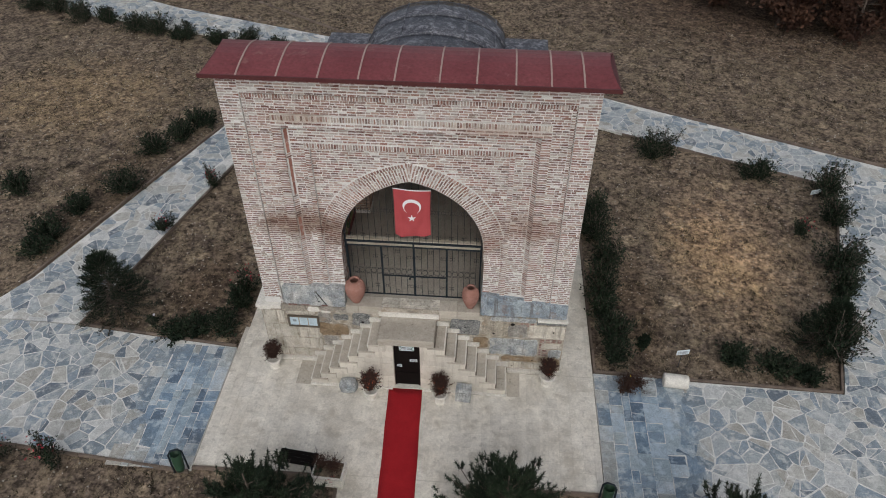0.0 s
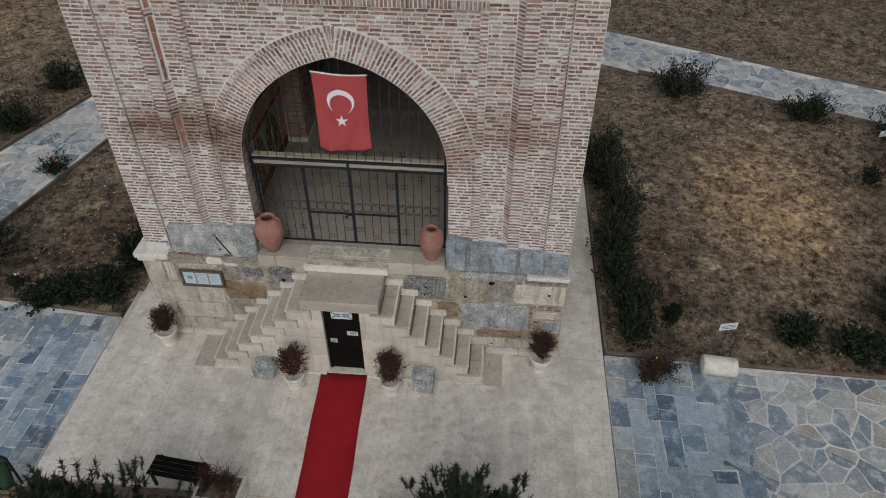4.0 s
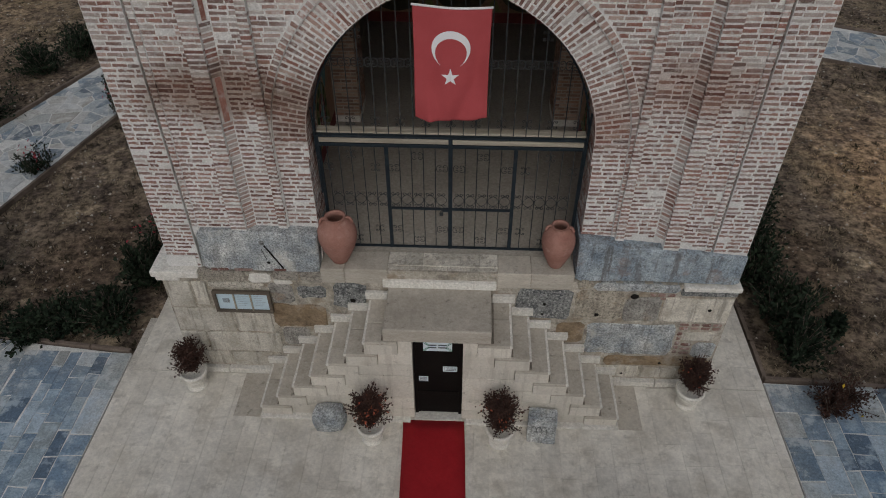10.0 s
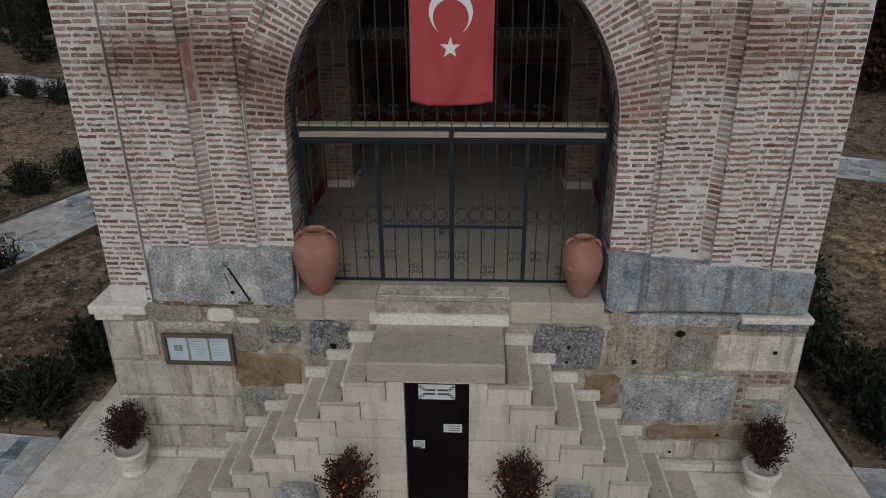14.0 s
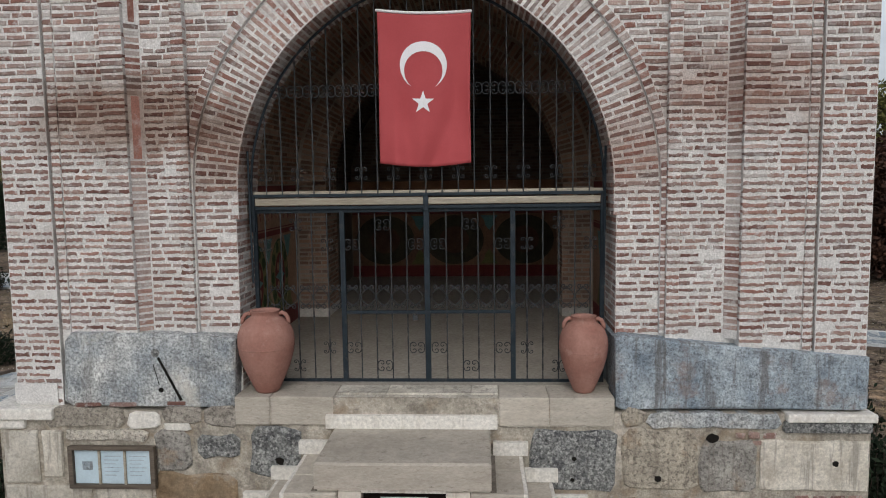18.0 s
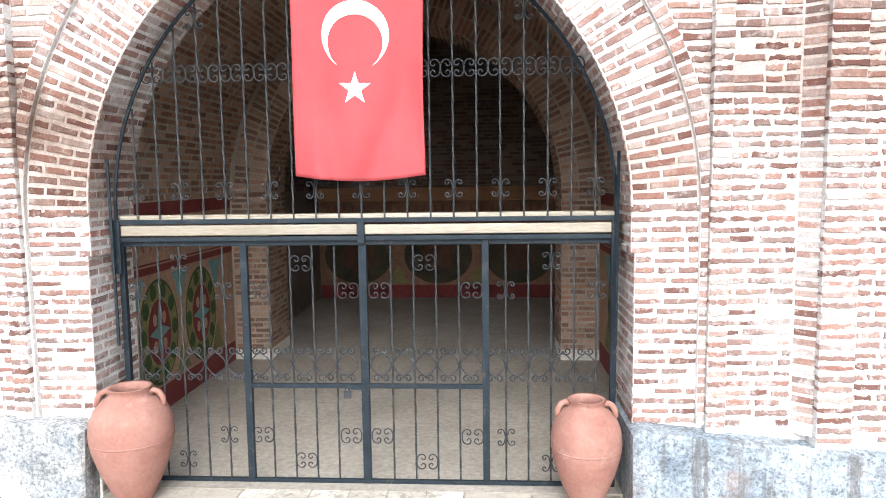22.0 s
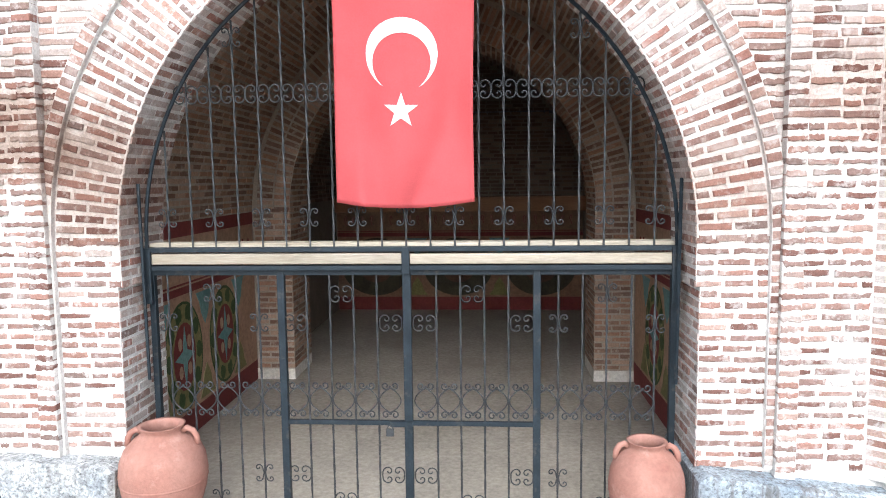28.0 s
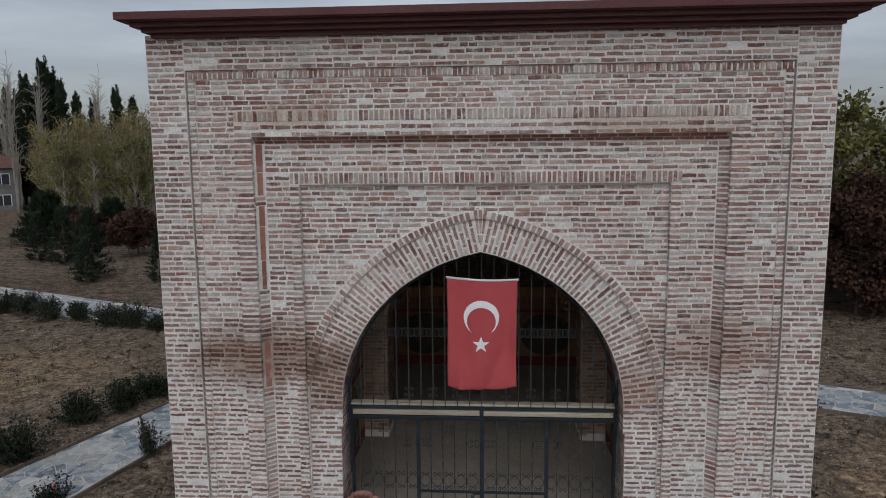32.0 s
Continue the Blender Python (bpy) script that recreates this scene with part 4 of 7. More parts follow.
def worn_block(x0, x1, y0, y1, z0, z1, j=0.006, c=0.014):
    """A stone block with chamfered, uneven upper and front edges; its back and underside are flat."""
    q = lambda: rng.uniform(-j, j)
    nx = max(2, int((x1 - x0) / 0.14))
    ny = max(2, int((y1 - y0) / 0.14))
    rim = [(x0 + (x1 - x0) * i / nx, y0) for i in range(nx + 1)] + [(x1, y0 + (y1 - y0) * i / ny) for i in range(1, ny + 1)]
    rim += [(x1 - (x1 - x0) * i / nx, y1) for i in range(1, nx + 1)] + [(x0, y1 - (y1 - y0) * i / ny) for i in range(1, ny)]
    low = [(u, v, z0) for u, v in rim]
    mid = [(u, v, z1 - c + q() * 0.6) for u, v in rim]
    mx, my = (x0 + x1) / 2, (y0 + y1) / 2
    inset = lambda u, m, half: m + (u - m) * max(0.1, 1 - (c + q()) / half)
    top = [(inset(u, mx, (x1 - x0) / 2), inset(v, my, (y1 - y0) / 2), z1 + q() * 0.4) for u, v in rim]
    n = len(rim)
    s = Shape()
    s.v = low + mid + top
    s.f = [(k * n + i, k * n + (i + 1) % n, (k + 1) * n + (i + 1) % n, (k + 1) * n + i) for k in (0, 1) for i in range(n)] + [tuple(range(2 * n, 3 * n)), tuple(range(n - 1, -1, -1))]
    return s


part("core", Shape().box(SX - 0.85, SX - 0.45, FRONT + 0.05, -0.08, 0.0, 2.13).box(SX + 0.45, SX + 0.85, FRONT + 0.05, -0.08, 0.0, 2.13), dirt_shade_m, stairs, "dark dirty joints between the stones")
part("landing_slab", worn_block(SX - 0.88, SX + 0.87, FRONT - 0.05, -0.085, 2.165, LAND, 0.008, 0.02), travertine_m, stairs, "broad travertine landing slab with a chipped edge")
part("riser_board", worn_block(SX - 0.97, SX + 0.95, -0.165, -0.083, LAND, 2.58, 0.003, 0.006), white_marble_m, stairs, "white marble riser under the sill")
for k in range(1, 8):
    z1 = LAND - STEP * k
    a0, a1 = 0.87 + TREAD * (k - 1), 0.87 + TREAD * k
    for side in (-1, 1):
        out = (0.0, 0.012, 0.03, 0.008, 0.02, 0.035, 0.015, 0.025)[(k * 3 + side) % 8]
        back = 0.16 + 0.10 * rng.random()
        xs = sorted((SX + side * (a0 - back), SX + side * (a1 + rng.uniform(-0.006, 0.012))))
        low = z1 - STEP + 0.004 if k < 7 else 0.06
        split_at = FRONT + rng.uniform(0.35, 0.6)
        front = FRONT - 0.02 - out
        part("step_block", worn_block(xs[0], xs[1], front, -0.085, low, z1 - 0.058, 0.005, 0.008), step_marble_m, stairs)
        lip = sorted((xs[0] - (0.02 if side < 0 else 0), xs[1] + (0.02 if side > 0 else 0)))
        part("tread", worn_block(lip[0], lip[1], front - 0.014, split_at - 0.004, z1 - 0.055, z1, 0.006, 0.012), travertine_m, stairs)
        part("tread", worn_block(lip[0], lip[1], split_at + 0.004, -0.085, z1 - 0.055, z1 + rng.uniform(-0.006, 0.003), 0.006, 0.012), travertine_m, stairs)
        # dark strip in the corner carries the nosing's shade along with the joint
        inner = sorted((SX + side * (a0 - 0.01), SX + side * (a0 + 0.05)))
        part("joint", Shape().box(inner[0], inner[1], FRONT - 0.01, -0.16, z1 - 0.004, z1 + 0.006), dirt_shade_m, stairs, "dark strip in the corner of the step, its joint and shade")
        nose = sorted((SX + side * (a1 - 0.02), SX + side * (a1 + 0.022)))
        part("worn_edge", worn_block(nose[0], nose[1], front - 0.016, -0.17, z1 - 0.05, z1 + 0.005, 0.004, 0.008), white_marble_m, stairs, "pale worn step edge")
        xb = sorted((SX + side * (a0 + 0.03), SX + side * (a1 + 0.085)))
        part("skirting_board", worn_block(xb[0], xb[1], -0.150 - 0.006 * (k % 2), -0.083, z1 + 0.002, z1 + 0.15, 0.003, 0.006), white_marble_m, stairs)
        # front course between this tread and the crypt door
        x0, x1 = 0.42, a0 - back - 0.004
        cut = [x0]
        while cut[-1] < x1 - 0.45:
            cut.append(min(x1, cut[-1] + rng.uniform(0.5, 1.0)))
        if x1 < x0 + 0.03:
            continue
        cut = [x0, x1] if len(cut) == 1 else cut[:-1] + [x1]
        for u0, u1 in zip(cut, cut[1:]):
            xx = sorted((SX + side * u0, SX + side * u1))
            part("course_stone", worn_block(xx[0] + 0.003, xx[1] - 0.003, FRONT + rng.uniform(-0.008, 0.004), FRONT + 0.35, low + 0.003, z1 - 0.004, 0.002, 0.005), step_marble_m, stairs)
for x0, x1 in ((-0.86, -0.66), (-0.65, -0.42), (0.42, 0.60), (0.61, 0.86)):
    part("course_stone", worn_block(SX + x0, SX + x1, FRONT, FRONT + 0.35, LAND - STEP, 2.162, 0.002, 0.006), step_marble_m, stairs)
part("lintel", Shape().box(SX - 0.42, SX + 0.42, FRONT + 0.0, FRONT + 0.35, 2.11, 2.163), white_marble_m, stairs)
for x0, x1 in ((-3.24, -2.1), (-2.09, -0.5), (0.5, 1.9), (1.91, 3.24)):
    part("base_strip", worn_block(SX + x0, SX + x1, FRONT - 0.10, FRONT + 0.05, 0.0, 0.058, 0.003, 0.008), white_marble_m, stairs)
for x0, x1 in ((-3.86, -3.36), (3.16, 3.58)):
    part("paving_patch", Shape().box(x0, x1, -1.16, -0.172, -0.01, 0.008), travertine_m, stairs, "darker stone patch beside the lowest step")
part("recess", Shape().box(SX - 0.45, SX + 0.45, FRONT + 0.36, FRONT + 0.42, 0.0, 2.13), black_m, stairs)

# ---- crypt door ----
door = thing("door_1", "closed dark brown crypt door with paper notices", "door", (SX, FRONT + 0.09, 0.0), kind="structure")
part("door_leaf", Shape().box(-0.40, 0.40, 0.03, 0.08, 0.07, 2.10), door_m, door, "", False, "", 0.004)
for x0, x1, z0, z1 in ((-0.415, -0.36, 0.05, 2.105), (0.36, 0.415, 0.05, 2.105), (-0.36, 0.36, 2.05, 2.105), (-0.36, 0.36, 0.62, 0.70)):
    part("door_frame", Shape().box(x0, x1, 0.005, 0.03, z0, z1), door_m, door, "", False, "", 0.004)
part("threshold", Shape().box(-0.43, 0.43, -0.13, 0.10, 0.0, 0.06), white_marble_m, door, "white marble threshold", False, "", 0.006)
sign = part("notice_sign", Shape().box(-0.24, 0.24, -0.004, 0.004, 1.80, 2.03), paper_m, door, "white sign with green ornament and two lines of script")
for sx in (-1, 1):
    for sz in (-1, 1):
        s = Shape()
        for k in range(3):
            pts = [(sx * (0.22 - 0.03 * k - 0.02 * math.cos(t)), -0.006, 1.915 + sz * (0.09 - 0.028 * k + 0.015 * math.sin(t))) for t in [i * 0.7 for i in range(9)]]
            s.tube(pts, 0.006, 4)
        part("corner_ornament", s, green_ink_m, sign)
for z, w in ((1.945, 0.15), (1.885, 0.16)):
    for k in range(2):
        part("script_bar", Shape().box((-w, 0.01)[k], (-0.02, w)[k], -0.006, -0.003, z - 0.014, z + 0.014), ink_m, sign)
for x0, x1, z0, z1 in ((0.12, 0.33, 1.27, 1.40), (-0.33, -0.17, 0.99, 1.12), (0.085, 0.115, 1.27, 1.40)):
    note = part("paper_note", Shape().box(x0, x1, -0.003, 0.004, z0, z1), paper_m, door)
    if x1 - x0 > 0.1:
        for k in range(3):
            part("script_bar", Shape().box(x0 + 0.02, x1 - 0.02, -0.005, -0.002, z0 + 0.03 + 0.035 * k, z0 + 0.04 + 0.035 * k), ink_m, note)
part("door_handle", Shape().tube([(-0.33, 0.03, 1.02), (-0.33, -0.03, 1.02), (-0.23, -0.03, 1.02)], 0.011, 6), iron_m, door)

# ---- iron gate, beam and grille ----
GY = 0.50
ZB, ZM, ZT = 2.80, 3.63, 4.86


def bar_line(x, z0, z1, r=0.009):
    n = max(2, int((z1 - z0) / 0.05))
    return Shape().tube([(x, GY, z0 + (z1 - z0) * i / n) for i in range(n + 1)], r, 4, 0.5)


def curl(sx, sz, cx, cz, r0, r1, turns, start):
    n = int(12 * turns)
    return [(sx * (cx + (r0 + (r1 - r0) * i / n) * math.cos(start + 2 * math.pi * turns * i / n)), 0, sz * (cz + (r0 + (r1 - r0) * i / n) * math.sin(start + 2 * math.pi * turns * i / n))) for i in range(n + 1)]


def whirl(cx, cz, r0, r1, start, turn, n=16):
    """Points of a small spiral that ends at the angle start."""
    return [(cx + (r0 + (r1 - r0) * (k / n) ** 2.2) * math.cos(start - turn * (1 - k / n)), cz + (r0 + (r1 - r0) * (k / n) ** 2.2) * math.sin(start - turn * (1 - k / n))) for k in range(n + 1)]


# two facing curls that fill the field between bars
scroll = Shape()
for sx in (-1, 1):
    w = whirl(0.036, 0.030, 0.011, 0.050, 0.0, -2.1 * math.pi)
    scroll.tube([(sx * x, 0, z) for x, z in w] + [(sx * 0.088, 0, 0)] + [(sx * x, 0, -z) for x, z in reversed(w)], 0.0052, 4)
# two curls back to back on a bar
back_scroll = Shape()
for sx in (-1, 1):
    w = whirl(0.052, 0.044, 0.009, 0.036, math.pi, 2.2 * math.pi)
    back_scroll.tube([(sx * x, 0, z) for x, z in w] + [(sx * 0.006, 0, 0)] + [(sx * x, 0, -z) for x, z in reversed(w)], 0.0052, 4)
back_scroll_me = fix(back_scroll.mesh("scroll", dark_iron_m))
scroll_me = fix(scroll.mesh("scroll", dark_iron_m))
lens = Shape()
for sx in (-1, 1):
    lens.tube([(sx * 0.085 * math.sin(math.pi * i / 12) ** 0.8, 0, -0.10 + 0.20 * i / 12) for i in range(13)], 0.005, 4)
    for sz in (-1, 1):
        lens.tube(curl(sx, sz, 0.036, 0.118, 0.034, 0.010, 1.2, math.pi * 1.0), 0.006, 4)
lens_me = fix(lens.mesh("lens_scroll", dark_iron_m))

def gate_leaf(name, label, x0, x1, bars, scrolls, mid, posts):
    leaf = thing(name, label, "gate")
    for x, w in posts:
        part("gate_post", Shape().box(x - w, x + w, GY - 0.025, GY + 0.025, ZB - 0.015, ZT), iron_m, leaf, "", False, "", 0.004)
    for z, h in ((ZB, 0.016), (ZT - 0.02, 0.02)) + (((ZM, 0.018),) if mid else ()):
        part("rail", Shape().box(x0, x1, GY - 0.018, GY + 0.018, z - h, z + h), iron_m, leaf, "", False, "", 0.003)
    for x in bars:
        part("bar", bar_line(x, ZB, ZT - 0.02), dark_iron_m, leaf, "thin twisted iron bar")
    for x, z in scrolls:
        piece("scroll", scroll_me if mid else back_scroll_me, leaf, Matrix.Translation((x, GY - 0.012, z)))
    step = bars[1] - bars[0]
    for x in [bars[0] - step / 2 + step * i for i in range(len(bars) + 1)]:
        if x0 + 0.05 < x < x1 - 0.05:
            piece("lens_scroll", lens_me, leaf, Matrix.Translation((x, GY - 0.010, 3.815)) @ Matrix.Diagonal((step / 0.185, 1, 1.0, 1)))
    return leaf


BAR = 0.187
lb = [-0.755 + BAR * i for i in range(4)]
rb = [0.275 + BAR * i for i in range(4)]
gate_leaf("gate_leaf", "dark blue-grey iron gate leaf with twisted bars and scrolls", -0.955, 0.012, lb, [(-0.475, 4.67), (-0.845, 4.44), (-0.085, 4.44), (-0.845, 3.20), (-0.085, 3.20), (-0.475, 2.98)], True, ((-0.955, 0.029),))
right_leaf = gate_leaf("gate_leaf", "dark blue-grey iron gate leaf with a padlocked meeting post", 0.045, 1.055, rb, [(0.555, 4.67), (0.18, 4.44), (0.94, 4.44), (0.18, 3.20), (0.94, 3.20), (0.555, 2.98)], True, ((0.045, 0.033), (1.055, 0.029)))
part("latch", Shape().box(-0.10, 0.08, GY - 0.05, GY - 0.025, 3.61, 3.65), iron_m, right_leaf)
gate_leaf("gate_side_panel", "fixed iron panel between gate leaf and brick jamb", -2.02, -0.96, [-1.88, -1.695, -1.51, -1.325, -1.14], [(-1.51, 4.68), (-1.88, 4.44), (-1.14, 4.44), (-1.14, 3.20), (-1.51, 2.98), (-1.88, 3.20)], False, ((-2.00, 0.024),))
gate_leaf("gate_side_panel", "fixed iron panel between gate leaf and brick jamb", 1.07, 2.10, [1.22, 1.405, 1.59, 1.775, 1.955], [(1.59, 4.68), (1.22, 4.44), (1.955, 4.44), (1.22, 3.20), (1.59, 2.98)], False, ((2.09, 0.024),))
lock = thing("padlock", "small grey padlock hanging on the gate latch", "padlock", (-0.10, GY - 0.06, 3.60))
part("body", Shape().box(-0.03, 0.03, -0.012, 0.012, -0.06, 0.0), dark_iron_m, lock, "", False, "", 0.004)
part("shackle", Shape().tube([(0.02 * math.cos(t), 0, 0.03 * math.sin(t)) for t in [k * math.pi / 8 for k in range(9)]], 0.005, 5), dark_iron_m, lock)

beam = thing("gate_beam", "weathered pale wooden boards held in an iron frame over the gate", "beam")
part("board", Shape().box(-1.98, 0.015, GY - 0.05, GY + 0.04, 4.91, 4.995), wood_m, beam, "", False, "", 0.008)
part("board", Shape().box(0.075, 2.07, GY - 0.05, GY + 0.04, 4.91, 4.99), wood_m, beam, "", False, "", 0.008)
part("board", Shape().box(-2.02, 2.10, GY + 0.014, GY + 0.17, 5.04, 5.075), wood_m, beam, "narrow pale top board", False, "", 0.006)
for z in (4.88, 5.025):
    part("iron_rail", Shape().box(-2.04, 2.11, GY - 0.055, GY + 0.03, z - 0.018, z + 0.018), iron_m, beam, "", False, "", 0.003)
for x in (-2.01, 0.045, 2.09):
    part("iron_strap", Shape().box(x - 0.03, x + 0.03, GY - 0.07, GY - 0.045, 4.60 if abs(x) > 1 else 4.84, 5.04), iron_m, beam, "", False, "", 0.003)

grille = thing("arch_grille", "wrought iron grille of twisted bars filling the arch", "grille")
rim = [(AX + sd * (x - nx * 0.06), GY - 0.03, z - nz * 0.06) for sd in (1,) for x, z, nx, nz in LINE]
rim = [(AX + HALF - 0.055, GY - 0.03, 5.03)] + rim
part("rim", Shape().tube(rim, 0.016, 5), iron_m, grille)
part("rim", Shape().tube([(2 * AX - x, y, z) for x, y, z in rim], 0.016, 5), iron_m, grille)
for sd in (-1, 1):
    part("side_rod", Shape().tube([(AX + sd * 2.05, GY - 0.12, 4.0), (AX + sd * 2.06, GY - 0.12, 5.55)], 0.014, 5), iron_m, grille)
ups = [-1.847 + 0.1893 * i for i in range(21)]
for i, x in enumerate(ups):
    zt = 5.06
    while zt < 7.6 and ring_x(zt, -0.07) > abs(x - AX):
        zt += 0.01
    if zt > 5.3:
        part("bar", bar_line(x, 5.02, zt), dark_iron_m, grille, "thin twisted iron bar")
        if i % 2 == 0 and zt > 5.4:
            piece("scroll", back_scroll_me, grille, Matrix.Translation((x, GY - 0.012, 5.275)))
        if zt > 6.26:
            piece("scroll", scroll_me, grille, Matrix.Translation((x, GY - 0.012, 6.23)) @ Matrix.Diagonal((1.06, 1, 1.06, 1)))
        if i in (3, 17):
            piece("scroll", back_scroll_me, grille, Matrix.Translation((x, GY - 0.012, 6.66)))

# ---- flag ----
flag = thing("flag", "red cloth flag with white crescent and star hung before the grille", "flag")


def cloth_y(u, v):
    """Folds of the cloth: u across 0 to 1, v down 0 to 1."""
    ripple = 0.024 * math.sin(7 * u + 2.0 * v + 0.5) * (0.3 + v) + 0.018 * math.sin(19 * u - 5 * v) * v
    crease = 0.05 * math.exp(-((u - 0.97 + 0.42 * v * v) / 0.10) ** 2) * v - 0.03 * math.exp(-((u - 0.12 - 0.10 * v) / 0.06) ** 2) * v
    return 0.40 + ripple + crease + 0.035 * v * math.sin(11 * (u - 0.35 * v) + 1) * (1 if u > 0.5 else 0.4) + 0.02 * v


def cloth(u, v):
    sag = 0.03 * math.sin(math.pi * u)
    x = -0.475 + 1.06 * u - 0.012 * v * (u - 0.2) + 0.006 * math.sin(5 * v + 2 * u)
    z = 7.10 - sag * (1 - v) - 0.035 * u * (1 - v) - v * (1.71 + 0.02 * math.sin(3 * u)) - 0.028 * v * math.sin(math.pi * u)
    return x, cloth_y(u, v), z


def cloth_sheet(off, thick, nu=40, nv=48, inside=None):
    s = Shape()
    for d in (0, thick):
        for j in range(nv + 1):
            for i in range(nu + 1):
                x, y, z = cloth(i / nu, j / nv)
                s.v.append((x, y - off + d, z))
    m = (nu + 1) * (nv + 1)
    for j in range(nv):
        for i in range(nu):
            a = j * (nu + 1) + i
            q = (a, a + 1, a + nu + 2, a + nu + 1)
            s.f += [q, tuple(m + k for k in reversed(q))]
    edge = [i for i in range(nu + 1)] + [(j + 1) * (nu + 1) + nu for j in range(nv)] + [nv * (nu + 1) + i for i in range(nu - 1, -1, -1)] + [j * (nu + 1) for j in range(nv - 1, 0, -1)]
    for a, b in zip(edge, edge[1:] + edge[:1]):
        s.f.append((a, m + a, m + b, b))
    return s


part("cloth", cloth_sheet(0.0, 0.004), flag_red_m, flag, "", True)


def emblem(outline_pairs):
    """A strip of quads on the cloth, from pairs of points (u, v)."""
    s = Shape()
    for a, b in outline_pairs:
        for g in (0.0, 0.33, 0.67, 1.0):
            x, y, z = cloth(a[0] + (b[0] - a[0]) * g, a[1] + (b[1] - a[1]) * g)
            s.v.append((x, y - 0.007, z))
    n = len(outline_pairs)
    s.f = [(4 * i + g, 4 * i + g + 1, 4 * i + g + 5, 4 * i + g + 4) for i in range(n - 1) for g in range(3)]
    return s


FW, FH = 1.06, 1.71
pairs = []
R1, R2, CV, DV = 0.272, 0.222, 0.335, 0.030
for i in range(49):
    # angle measured from straight up, both ways, until the two circles meet
    t = -1 + 2 * i / 48
    meet = math.acos(max(-1, min(1, (R1 * R1 + DV * DV * 4 - R2 * R2) / (2 * R1 * DV * 2))))
    lim = math.pi - meet
    a = t * lim
    ox, oz = R1 * math.sin(a), R1 * math.cos(a)
    # inner circle, centre lower by 2 * DV
    dx, dz = math.sin(a), math.cos(a)
    bq = dz * 2 * DV
    r = -bq + math.sqrt(max(0, bq * bq - (4 * DV * DV - R2 * R2)))
    ix, iz = min(r, R1) * dx, min(r, R1) * dz
    pairs.append(((0.49 + ox / FW, CV - oz / FH), (0.49 + ix / FW, CV - iz / FH)))
part("crescent", emblem(pairs), flag_white_m, flag, "white crescent")
s = Shape()
cu, cv = 0.49, 0.575
pts = [(cu + (0.135 if k % 2 == 0 else 0.053) * math.sin(k * math.pi / 5) / FW, cv - (0.135 if k % 2 == 0 else 0.053) * math.cos(k * math.pi / 5) / FH) for k in range(10)]
for g in (0.0, 0.25, 0.5, 0.75, 1.0):
    for u, v in pts:
        x, y, z = cloth(cu + (u - cu) * g, cv + (v - cv) * g)
        s.v.append((x, y - 0.008, z))
s.f = [(10 * g + k, 10 * g + (k + 1) % 10, 10 * g + 10 + (k + 1) % 10, 10 * g + 10 + k) for g in range(4) for k in range(10)]
part("star", s, flag_white_m, flag, "white five-pointed star")
s = Shape()
s.tube([(cloth(i / 14, 0)[0] + (i - 7) * 0.002, cloth(i / 14, 0)[1], cloth(i / 14, 0)[2] + 0.012) for i in range(15)], 0.017, 8)
part("hem", s, flag_white_m, flag, "white hem with a rod", True)

# ---- terracotta jars ----
def jar(x, y, z, h, r, rz):
    ob = thing("terracotta_jar", "large reddish terracotta jar with two handles on the sill", "jar", (x, y, z), rz, "terracotta jars beside the gate")
    prof = [(0.0, 0.0), (0.36 * r, 0.0), (0.42 * r, 0.02 * h), (0.60 * r, 0.15 * h), (0.80 * r, 0.31 * h), (0.95 * r, 0.48 * h), (r, 0.62 * h), (0.96 * r, 0.73 * h), (0.85 * r, 0.82 * h), (0.66 * r, 0.89 * h), (0.50 * r, 0.925 * h), (0.46 * r, 0.95 * h), (0.50 * r, 0.985 * h), (0.53 * r, 1.0 * h), (0.42 * r, 0.995 * h), (0.38 * r, 0.94 * h), (0.45 * r, 0.88 * h), (0.70 * r, 0.74 * h), (0.8 * r, 0.55 * h), (0.5 * r, 0.2 * h), (0.0, 0.15 * h)]
    pts = []
    for (r0, z0), (r1, z1) in zip(prof, prof[1:]):
        pts += [(r0 + (r1 - r0) * k / 2, z0 + (z1 - z0) * k / 2) for k in range(2)]
    part("body", Shape().lathe(pts + [prof[-1]], 0, 0, 32, 0.004), terracotta_m, ob, "", True)
    for sd in (-1, 1):
        part("handle", Shape().tube([(sd * 0.47 * r, 0, 0.945 * h), (sd * 0.58 * r, 0, 0.965 * h), (sd * 0.70 * r, 0, 0.945 * h), (sd * 0.79 * r, 0, 0.895 * h), (sd * 0.80 * r, 0, 0.835 * h)], lambda t: 0.024, 8), terracotta_m, ob, "", True)
    part("band", Shape().lathe([(0.955 * r, 0.545 * h), (0.99 * r, 0.555 * h), (0.995 * r, 0.565 * h), (0.97 * r, 0.575 * h)], 0, 0, 32), terracotta_m, ob, "", True)


jar(-1.80, 0.12, FLOOR, 0.95, 0.325, 8)
jar(1.83, 0.14, FLOOR, 0.87, 0.275, -6)

